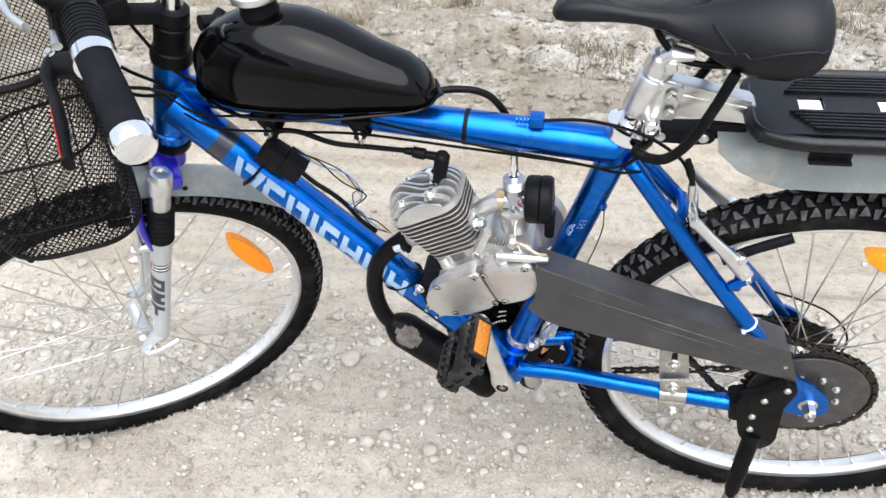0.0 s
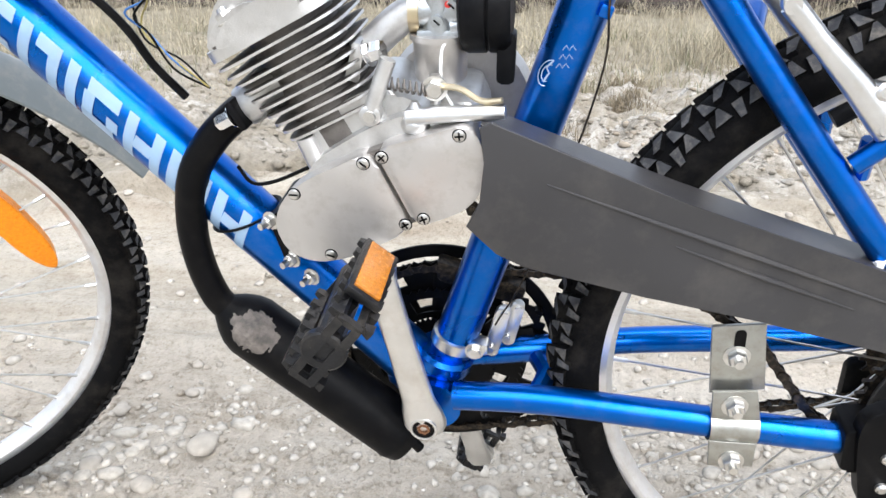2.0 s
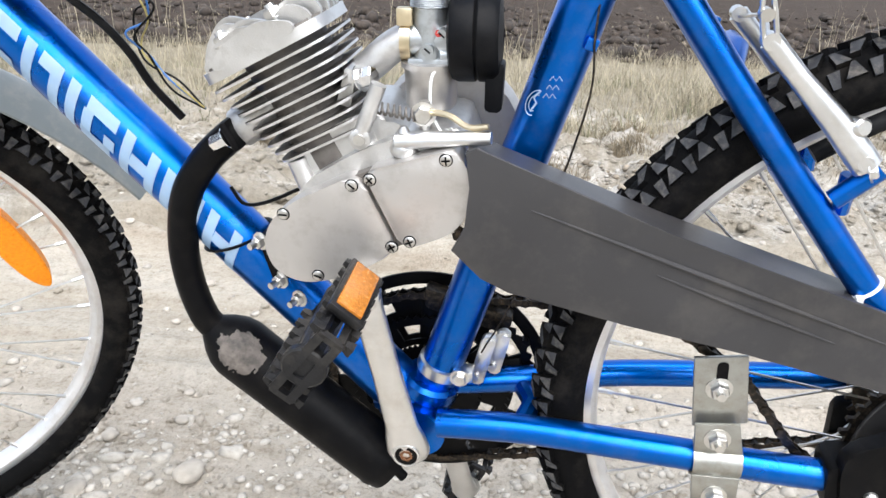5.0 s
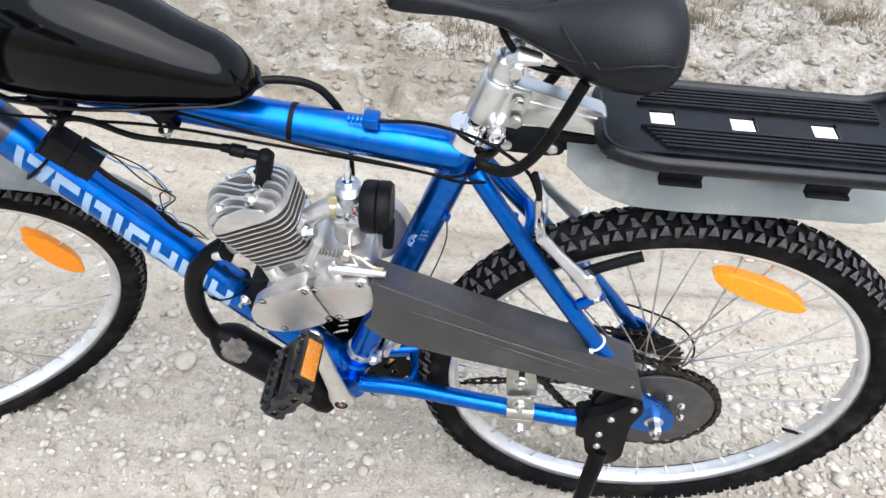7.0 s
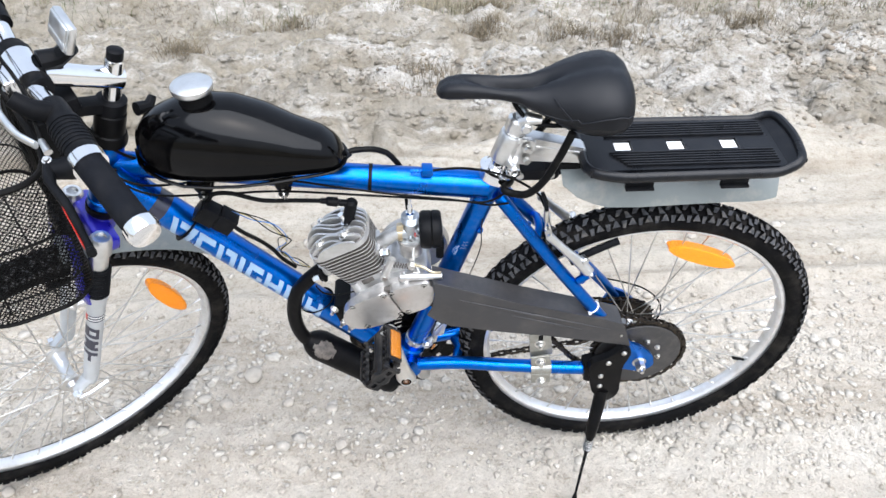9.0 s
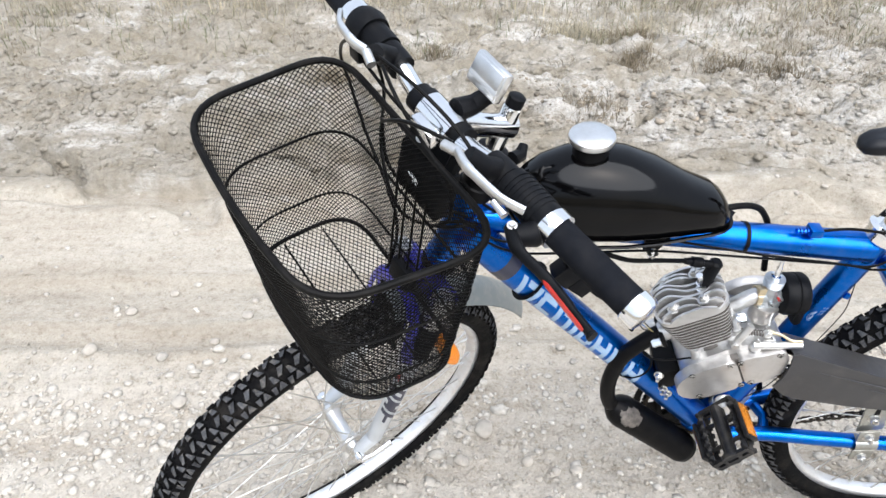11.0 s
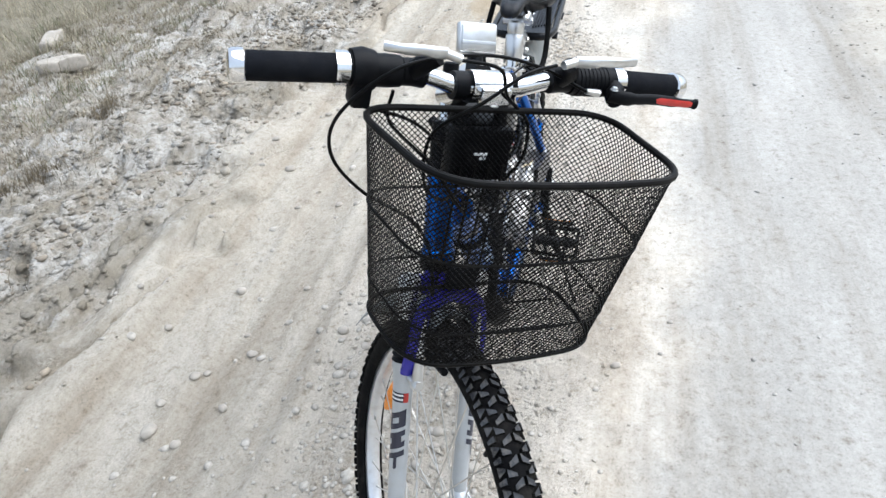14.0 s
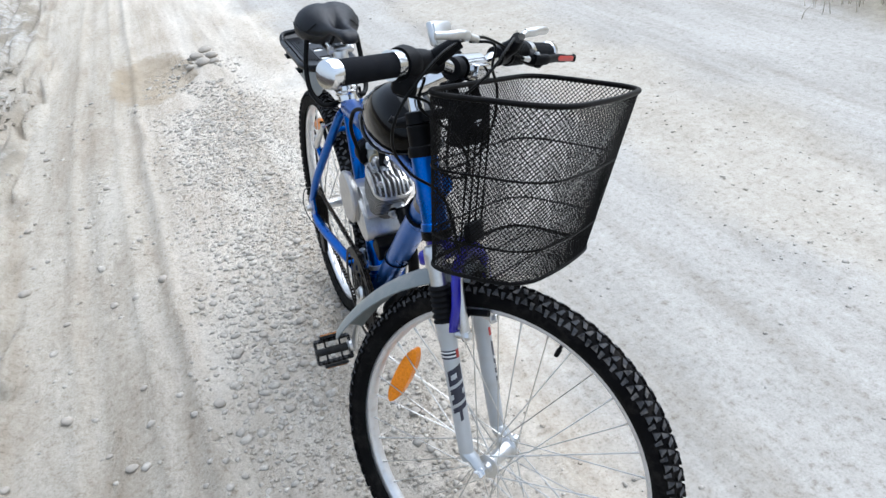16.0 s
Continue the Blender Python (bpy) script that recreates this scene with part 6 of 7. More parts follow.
# ---- front end, built straight ahead and turned with the steering ----
C = Q.y
SIDE = AX.cross(Vector((0, 1, 0))).normalized()  # forward and square to the steering axis
if SIDE.x > 0:
    SIDE = -SIDE


def fa(s, fwd=0.0, y=0.0):
    """A point s metres up the steering axis from the head's middle, fwd ahead of it and y to the right."""
    return Q + AX * s + SIDE * fwd + Vector((0, y, 0))


bm = B()
lathe(bm, [(0.062, 0.0255), (0.070, 0.0262), (0.078, 0.024), (0.080, 0.0215), (0.112, 0.0215), (0.114, 0.019)], Q, AX, 26)
part("headset_cup", lathe(B(), [(-0.078, 0.024), (-0.074, 0.0265), (-0.064, 0.0265)], Q, AX, 26), BLACK_SATIN, bicycle, "black lower headset cup")
part("headset", bm, BLACK_SATIN, bicycle, "black headset rings")
bm = B()
lathe(bm, [(0.110, 0.0125), (0.196, 0.0125), (0.200, 0.0105)], Q, AX, 22)
tube(bm, [fa(0.168, -0.010), fa(0.174, 0.030), fa(0.189, 0.104)], [0.0165, 0.0145, 0.0160], 16)
stem = part("stem", bm, CHROME, bicycle, "polished quill stem", STEER)
bm = B()
cyl(bm, fa(0.190, 0.108, -0.026), fa(0.190, 0.108, 0.026), 0.0205, n=24)
box(bm, (0.018, 0.040, 0.024), Matrix.Translation(fa(0.180, 0.128)), 0.003)
part("bar_clamp", bm, CHROME, stem)
bm = B()
bolt(bm, fa(0.170, 0.128), (0, 0, -1), 0.006, 0.008)
part("clamp_bolt", bm, STEEL, stem)
bm = B()
lathe(bm, [(0, 0.011), (0.014, 0.011), (0.016, 0.008)], fa(0.198), AX, 18)
part("stem_nut", bm, BLACK_PLASTIC, stem)
# clamp ring of the basket holder round the quill, with a knob
bm = B()
lathe(bm, [(0, 0.0165), (0.002, 0.0205), (0.020, 0.0205), (0.022, 0.0165)], fa(0.114), AX, 24)
box(bm, (0.075, 0.024, 0.018), Matrix.Translation(fa(0.126, 0.045)) @ Matrix.Rotation(radians(ALPHA), 4, "Y"), 0.004)
tube(bm, [fa(0.12, -0.030, -0.012), fa(0.12, -0.050, -0.008), fa(0.13, -0.058, 0.0)], [0.010, 0.009, 0.006], 10)
part("holder_ring", bm, BLACK_PLASTIC, stem)

BARC = fa(0.190, 0.108)


def on_bar(y):
    """The handlebar's centre line."""
    a = abs(y)
    t = min(1, max(0, (a - 0.035) / 0.07))
    t = t * t * (3 - 2 * t)
    return BARC + Vector((0.003 * t + 0.085 * max(0, a - 0.19), y, 0.013 * t - 0.055 * max(0, a - 0.19)))


def along(y0, y1, n=8):
    return [on_bar(y0 + (y1 - y0) * i / n) for i in range(n + 1)]


bm = B()
tube(bm, along(-0.29, 0.29, 40), [0.0127 if abs(-0.29 + 0.58 * i / 40) < 0.045 else 0.0112 for i in range(41)], 18)
bar_ = part("handlebar", bm, CHROME, bicycle, "silver riser handlebar with dark foam grips, turned sideways", STEER)
for s in (-1, 1):
    bm = B()
    tube(bm, along(s * 0.195, s * 0.296, 10), 0.0168, 20)
    part("grip", bm, FOAM, bar_, "dark foam grip")
    bm = B()
    a, b = on_bar(s * 0.293), on_bar(s * 0.312)
    tube(bm, [a, a.lerp(b, 0.1), a.lerp(b, 0.7), a.lerp(b, 0.92), b], [0.017, 0.0192, 0.0192, 0.017, 0.010], 20)
    part("bar_end", bm, CHROME, bar_, "bright metal bar end")
    bm = B()
    tube(bm, along(s * 0.182, s * 0.196, 2), 0.0205, 22)
    part("grip_ring", bm, CHROME, bar_, "bright metal grip ring")
    bm = B()
    tube(bm, along(s * 0.118, s * 0.182, 4), [0.0185, 0.0195, 0.0195, 0.0195, 0.0195], 20)
    if s > 0:
        tube(bm, along(0.150, 0.178, 2), [0.023, 0.026, 0.023], 20)
        q = on_bar(0.165)
        box(bm, (0.030, 0.024, 0.042), Matrix.Translation(q + Vector((-0.006, 0, -0.020))), 0.005)
    part("twist_throttle" if s > 0 else "twist_shifter", bm, BLACK_PLASTIC, bar_, "black ribbed twist grip")
    if s < 0:
        for k in range(8):
            bm = B()
            a = on_bar(-0.126 - 0.006 * k)
            tube(bm, [a, a + Vector((0, -0.0022, 0))], 0.0203, 22)
            part("grip_rib", bm, BLACK_PLASTIC, bar_)
    # clamp and silver brake or clutch lever
    bm = B()
    tube(bm, along(s * 0.086, s * 0.116, 2), 0.0165, 18)
    q = on_bar(s * 0.100)
    tube(bm, [q, q + Vector((-0.024, 0, 0.020)), q + Vector((-0.036, -s * 0.012, 0.034))], [0.014, 0.012, 0.010], 12)
    part("lever_clamp", bm, BLACK_PLASTIC, bar_)
    bm = B()
    l0 = q + Vector((-0.048, -s * 0.014, 0.043))
    reach = 0.080 if s < 0 else 0.056
    l1 = q + Vector((-0.054, s * 0.28 * reach, 0.047))
    l2 = q + Vector((-0.050, s * 0.69 * reach, 0.046))
    l3 = q + Vector((-0.039, s * reach, 0.044))
    tube(bm, spline([l0, l0.lerp(l1, 0.5) + Vector((-0.002, 0, 0)), l1, l2, l3], 5), [0.0072] * 9 + [0.0064] * 6 + [0.0056] * 6, 14, flat=0.62, side=(0, 0, 1))
    part("lever", bm, ALU, bar_, "silver aluminium lever")
    bm = B()
    tube(bm, [l0, l0 + Vector((-0.004, -s * 0.018, -0.004))], 0.0055, 12)
    part("cable_adjuster", bm, STEEL, bar_)
# black brake lever with a red stripe, left side
bm = B()
q = on_bar(-0.178)
tube(bm, [q, q + Vector((-0.020, -0.002, -0.006)), q + Vector((-0.040, 0.010, -0.008))], [0.016, 0.014, 0.011], 12)
p_ = [q + Vector((-0.034, 0.016, -0.004)), q + Vector((-0.044, -0.010, -0.004)), q + Vector((-0.042, -0.050, -0.004)), q + Vector((-0.043, -0.085, -0.006)), q + Vector((-0.044, -0.112, -0.007)), q + Vector((-0.045, -0.122, -0.007))]
tube(bm, spline(p_, 5), [0.0095] * 6 + [0.0075] * 10 + [0.0062] * 7 + [0.0075] * 3, 12, flat=0.7, side=(0, 0, 1))
part("brake_lever", bm, BLACK_PLASTIC, bar_, "black brake lever with a red stripe")
bm = B()
tube(bm, [p + Vector((-0.0046, 0, 0.0004)) for p in spline(p_[2:5], 5)], [0.0015] + [0.0046] * 9 + [0.0030], 10, flat=0.22, side=(0, 0, 1))
part("red_stripe", bm, RED, bar_)
bm = B()
bolt(bm, q + Vector((-0.036, 0.012, 0.004)), (0, 0, 1), 0.0040, 0.004)
tube(bm, [q + Vector((-0.030, 0.030, -0.004)), q + Vector((-0.030, 0.050, -0.002))], [0.0050, 0.0036], 10)
part("lever_pivot", bm, ALU, bar_)

# square headlamp standing on the bar
bm = B()
lm = Matrix.Translation(Vector((-0.840, C - 0.002, 0.990))) @ Matrix.Rotation(radians(24), 4, "Y")
box(bm, (0.012, 0.054, 0.038), lm, 0.004)
lamp_ = part("headlamp", bm, ALU, bicycle, "thin square white and silver lamp on a black bracket", STEER)
bm = B()
box(bm, (0.004, 0.048, 0.032), lm @ Matrix.Translation((-0.0062, 0, 0)), 0.002)
part("lens", bm, ALU, lamp_, "bright silver lens")
bm = B()
box(bm, (0.0035, 0.048, 0.006), lm @ Matrix.Translation((-0.0066, 0, -0.006)), 0.001)
part("lens_band", bm, SILVER_PAINT, lamp_)
bm = B()
tube(bm, [Vector((-0.838, C - 0.006, 0.968)), Vector((-0.856, C, 0.955)), BARC + Vector((0.018, 0, 0.008))], [0.010, 0.012, 0.014], 10)
tube(bm, [BARC + Vector((0, 0.030, 0)), BARC + Vector((0, 0.048, 0))], 0.0175, 16)
part("lamp_bracket", bm, BLACK_PLASTIC, lamp_)

# ---- suspension fork ----
bm = B()
box(bm, (0.036, 0.122, 0.026), Matrix.Translation(fa(-0.098, 0.014)) @ Matrix.Rotation(radians(ALPHA), 4, "Y"), 0.008)
cyl(bm, fa(-0.105), fa(-0.078), 0.020, n=20)
fork = part("fork", bm, VIOLET, bicycle, "suspension fork with silver legs and rubber boots", STEER)
bm = B()
LEGF = 0.026
for s in (-1, 1):
    y = s * 0.053
    bm = B()
    cyl(bm, fa(-0.30, LEGF, y), fa(-0.082, LEGF, y), 0.0138, n=20)
    lathe(bm, [(0, 0.0172), (0.020, 0.0172), (0.028, 0.0165), (0.034, 0.013), (0.034, 0.009), (0.030, 0.0085)], fa(-0.112, LEGF, y), AX, 22)
    part("stanchion", bm, ALU, fork, "silver fork tube")
    bm = B()
    prof = []
    for k in range(7):
        prof += [(-0.205 + 0.0095 * k, 0.0192), (-0.205 + 0.0095 * k + 0.0048, 0.0160)]
    lathe(bm, prof, fa(0, LEGF, y), AX, 22)
    part("boot", bm, BLACK_PLASTIC, fork, "black ribbed rubber boot")
    bm = B()
    a = fa(0, LEGF, y)
    lathe(bm, [(-0.455, 0.010), (-0.440, 0.0128), (-0.40, 0.0136), (-0.255, 0.0146), (-0.225, 0.0160), (-0.212, 0.0178), (-0.204, 0.0182), (-0.202, 0.016)], a, AX, 24)
    drop = FHUB + Vector((0, y, 0))
    tube(bm, [fa(-0.44, LEGF, y), fa(-0.452, LEGF + 0.012, y), drop], [0.0135, 0.0125, 0.0095], 12, flat=0.7, side=(0, 1, 0))
    leg = part("lower_leg", bm, SILVER_PAINT, fork, "silver-grey fork leg with dark marking")
    # a dark band with two white lines, red towards the front
    def arc_band(z0, z1, r, lo, hi, material):
        bm = B()
        rows = []
        for i in range(17):
            ang = radians(lo + (hi - lo) * i / 16)
            dirv = Vector((0, s * math.cos(ang), 0)) + SIDE * math.sin(ang)
            rows.append([bm.verts.new(a + AX * z + dirv * r) for z in (z0, z1)])
        for p1, p2 in zip(rows, rows[1:]):
            bm.faces.new((p1[0], p1[1], p2[1], p2[0]))
        part("stripe", bm, material, fork)

    arc_band(-0.268, -0.253, 0.0150, -80, 74, DARK_DECAL)
    arc_band(-0.268, -0.253, 0.0150, 74, 104, RED)
    for dz in (-0.2580, -0.2645):
        arc_band(dz, dz + 0.0026, 0.0152, -78, 72, WHITE)
    # three dark slanted marks down the outside of the leg
    for k in range(3):
        bm = B()
        z0 = -0.284 - 0.033 * k
        rows = []
        for i in range(6):
            ang = radians(-8 + 104 * i / 5)
            dirv = Vector((0, s * math.cos(ang), 0)) + SIDE * math.sin(ang)
            sh = 0.012 * (i / 5 - 0.5)
            rows.append([bm.verts.new(a + AX * (z + sh) + dirv * 0.0148) for z in (z0, z0 - 0.009, z0 - 0.018, z0 - 0.027)])
        for i, (p1, p2) in enumerate(zip(rows, rows[1:])):
            for j in range(3):
                if (k == 0 and j == 1 and i in (1, 2)) or (k == 1 and j == 1 and i in (0, 4)) or (k == 2 and j != 0 and i in (0, 1, 3, 4)):
                    continue
                bm.faces.new((p1[j], p1[j + 1], p2[j + 1], p2[j]))
        part("dark_marking", bm, DARK_DECAL, fork)
    # rim brake arm
    bm = B()
    b0 = fa(-0.232, LEGF + 0.030, s * 0.045)
    b1 = fa(-0.130, LEGF + 0.034, s * 0.042)
    tube(bm, [b0 - AX * 0.010, b0, b0.lerp(b1, 0.4), b1], [0.006, 0.0092, 0.0068, 0.0055], 12, flat=0.7)
    bolt(bm, b0, SIDE, 0.0078, 0.010)
    cyl(bm, fa(-0.226, LEGF, s * 0.050), b0, 0.0075, n=12)
    part("front_brake_arm", bm, ALU, fork, "silver rim brake arm")
    bm = B()
    pc_ = FHUB + Vector((0, 0, 0)) + (b0.lerp(b1, 0.12) - FHUB).normalized() * 0.277
    pc_.y = C + s * 0.019
    tn = Vector((0, 1, 0)).cross((pc_ - FHUB).normalized())
    tube(bm, [pc_ - tn * 0.034, pc_, pc_ + tn * 0.034], 0.0058, 10)
    cyl(bm, pc_, Vector((pc_.x, C + s * 0.042, pc_.z)), 0.004, n=8)
    part("brake_pad", bm, BLACK_PLASTIC, fork)
bm = B()
arch = [fa(-0.222, LEGF + 0.012, -0.052), fa(-0.180, LEGF + 0.026, -0.050), fa(-0.120, LEGF + 0.032, -0.040), fa(-0.098, LEGF + 0.034, 0.0), fa(-0.120, LEGF + 0.032, 0.040), fa(-0.180, LEGF + 0.026, 0.050), fa(-0.222, LEGF + 0.012, 0.052)]
tube(bm, spline(arch, 6), 0.0125, 12, flat=0.55, side=(0, 0, 1))
part("fork_brace", bm, VIOLET, fork, "violet-blue fork brace")
bm = B()
cyl(bm, FHUB - Vector((0, 0.068, 0)), FHUB + Vector((0, 0.066, 0)), 0.0045, n=10)
bolt(bm, FHUB + Vector((0, 0.060, 0)), (0, 1, 0), 0.009, 0.012)
lathe(bm, [(0, 0.010), (0.010, 0.010), (0.013, 0.007)], FHUB - Vector((0, 0.058, 0)), (0, -1, 0), 16)
tube(bm, [FHUB + Vector((0, -0.070, 0)), FHUB + Vector((0.02, -0.074, 0.004)), FHUB + Vector((0.055, -0.074, 0.012))], [0.005, 0.0042, 0.0055], 10, flat=0.6)
part("front_axle", bm, CHROME, fork, "quick-release front axle")

# ---- front mudguard behind the fork ----
bm = B()
rings = []
for i in range(15):
    t = i / 14
    a = radians(74 - 57 * t)
    r = 0.352 + 0.034 * t * t
    hw = 0.030 + 0.008 * t
    c_ = FHUB + Vector((math.cos(a) * r, 0, math.sin(a) * r))
    rad = Vector((math.cos(a), 0, math.sin(a)))
    outer = [c_ + Vector((0, -hw + 2 * hw * k / 8, 0)) - rad * 0.022 * abs(k / 4 - 1) ** 2 for k in range(9)]
    inner = [p - rad * 0.002 for p in reversed(outer)]
    rings.append(outer + inner)
loft(bm, rings)
mudf = part("front_mudguard", bm, MUD, bicycle, "grey plastic mudguard behind the fork", STEER)
for a in (66, 60):
    bm = B()
    lathe(bm, [(0, 0.004), (0.002, 0.003)], FHUB + Vector((math.cos(radians(a)) * 0.345, -0.031, math.sin(radians(a)) * 0.345)), (0, -1, 0), 10)
    part("mudguard_screw", bm, BLACK_PLASTIC, mudf)

# ---- wire mesh basket ----
BZ0, BZ1 = 0.682, 0.934


def basket_outline(t, n=96):
    """Rounded outline at the height t from the bottom (0) to the rim (1)."""
    hb, hf = 0.137 + 0.040 * t, 0.127 + 0.026 * t
    xb, xf = -0.945 + 0.015 * t, -1.108 - 0.028 * t
    poly = rounded([(xb, -hb), (xb, hb), (xf, hf), (xf - 0.012, 0.0), (xf, -hf)], 0.060, 8)
    pts = [Vector((x, y * (1 + (0.13 * (1 - t) - 0.045 * t if y < 0 else 0)) + C + 0.005, 0)) for x, y in poly]
    pts.append(pts[0])
    ln = [0.0]
    for a, b in zip(pts, pts[1:]):
        ln.append(ln[-1] + (b - a).length)
    out, j = [], 0
    for k in range(n):
        d = ln[-1] * k / n
        while ln[j + 1] < d:
            j += 1
        p = pts[j].lerp(pts[j + 1], (d - ln[j]) / max(1e-9, ln[j + 1] - ln[j]))
        z = BZ0 + (BZ1 - BZ0) * t + 0.020 * t * ((-0.933 - p.x) / 0.20) - 0.009 * (1 - t) * (p.x + 1.02) / 0.08
        out.append(Vector((p.x, p.y, z)))
    return out


NB = 292
LEVELS = 27
TABLE = [basket_outline(i / (LEVELS - 1), NB) for i in range(LEVELS)]


def on_basket(u, t):
    i = min(LEVELS - 2, int(t * (LEVELS - 1)))
    f = t * (LEVELS - 1) - i
    k = u * NB
    k0 = int(math.floor(k))
    g = k - k0
    a = TABLE[i][k0 % NB].lerp(TABLE[i][(k0 + 1) % NB], g)
    b = TABLE[i + 1][k0 % NB].lerp(TABLE[i + 1][(k0 + 1) % NB], g)
    return a.lerp(b, f)


verts, faces = [], []


def strand(pts, r=0.00074):
    """A thin three-sided wire."""
    base = len(verts)
    m_ = len(pts)
    for i, p in enumerate(pts):
        d = (pts[min(i + 1, m_ - 1)] - pts[max(0, i - 1)]).normalized()
        a = d.orthogonal().normalized()
        b = d.cross(a)
        for k in range(3):
            an = 2 * math.pi * k / 3
            verts.append(p + r * (math.cos(an) * a + math.sin(an) * b))
    for i in range(m_ - 1):
        for k in range(3):
            faces.append((base + 3 * i + k, base + 3 * i + (k + 1) % 3, base + 3 * i + 3 + (k + 1) % 3, base + 3 * i + 3 + k))


NS = 124
for sgn in (-1, 1):
    for k in range(NS):
        strand([on_basket((k / NS + sgn * 0.28 * i / 26) % 1.0, i / 26) for i in range(27)])
floor_pts = TABLE[0]


def floor_span(c, sgn):
    """The stretch of the slanted line y = c + sgn * 0.62 x that lies over the basket's bottom."""
    hits = []
    for a, b in zip(floor_pts, floor_pts[1:] + floor_pts[:1]):
        fa_, fb_ = a.y - c - sgn * 1.5 * (a.x + 1.017), b.y - c - sgn * 1.5 * (b.x + 1.017)
        if fa_ * fb_ < 0:
            hits.append(a.lerp(b, fa_ / (fa_ - fb_)))
    return hits[:2] if len(hits) >= 2 else None


for sgn in (-1, 1):
    for k in range(-40, 41):
        h = floor_span(C + k * 0.0105, sgn)
        if h:
            strand([h[0], h[0].lerp(h[1], 0.5), h[1]])
me = bpy.data.meshes.new("basket_mesh")
me.from_pydata([tuple(v) for v in verts], [], faces)
me.materials.append(MESHWIRE)
me.shade_smooth()
bm = B()
tube(bm, basket_outline(1.0, 72), 0.0042, 10, closed=True)
basket = part("basket", bm, MESHWIRE, bicycle, "black wire mesh basket hung in front of the handlebar", STEER)
tagged(part("wire_mesh", me, None, basket, "fine black diamond wire mesh"), kind="stuff")
for t, r in ((0.60, 0.0019), (0.0, 0.0030), (0.20, 0.0016)):
    bm = B()
    tube(bm, basket_outline(t, 72), r, 8, closed=True)
    part("basket_hoop", bm, MESHWIRE, basket)
for k in range(2):
    bm = B()
    x = -1.060 + 0.060 * k
    tube(bm, [(x, C - 0.126, BZ0 + -0.009 * (x + 1.02) / 0.08 + 0.002), (x, C, BZ0 + -0.009 * (x + 1.02) / 0.08 + 0.002), (x, C + 0.126, BZ0 + -0.009 * (x + 1.02) / 0.08 + 0.002)], 0.0014, 8)
    part("bottom_wire", bm, MESHWIRE, basket)
for y in (-0.030, -0.010, 0.010, 0.030):
    bm = B()
    tube(bm, [(-0.948, C + y, BZ0), (-0.940, C + y, 0.80), (-0.936, C + y, 0.86)], 0.0017, 8)
    part("back_wire", bm, MESHWIRE, basket)
# holder block between basket and bars
bm = B()
box(bm, (0.030, 0.086, 0.070), Matrix.Translation((-0.915, C, 0.868)) @ Matrix.Rotation(radians(8), 4, "Y"), 0.006)
box(bm, (0.055, 0.050, 0.022), Matrix.Translation((-0.885, C, 0.895)), 0.004)
hold = part("basket_holder", bm, BLACK_PLASTIC, bicycle, "black plastic basket holder block on the handlebar", STEER)
for y in (-0.03, 0.03):
    bm = B()
    tube(bm, [(-0.905, C + y, 0.895), (-0.893, C + y, 0.925), BARC + Vector((-0.008, y, -0.010))], 0.009, 10)
    tube(bm, [BARC + Vector((0.004, y - 0.008, 0)), BARC + Vector((0.004, y + 0.008, 0))], 0.0165, 16)
    part("holder_arm", bm, BLACK_PLASTIC, hold)
bm = B()
box(bm, (0.002, 0.018, 0.003), Matrix.Translation((-0.9325, C + 0.004, 0.874)) @ Matrix.Rotation(radians(8), 4, "Y"))
box(bm, (0.002, 0.008, 0.004), Matrix.Translation((-0.9322, C + 0.0, 0.868)) @ Matrix.Rotation(radians(8), 4, "Y"))
part("pale_marking", bm, WHITE, hold)
# lower black bracket of the basket on the fork
bm = B()
box(bm, (0.014, 0.045, 0.034), Matrix.Translation((-0.950, C - 0.005, 0.693)) @ Matrix.Rotation(radians(14), 4, "Y"), 0.004)
part("basket_stay", bm, BLACK_PLASTIC, basket)

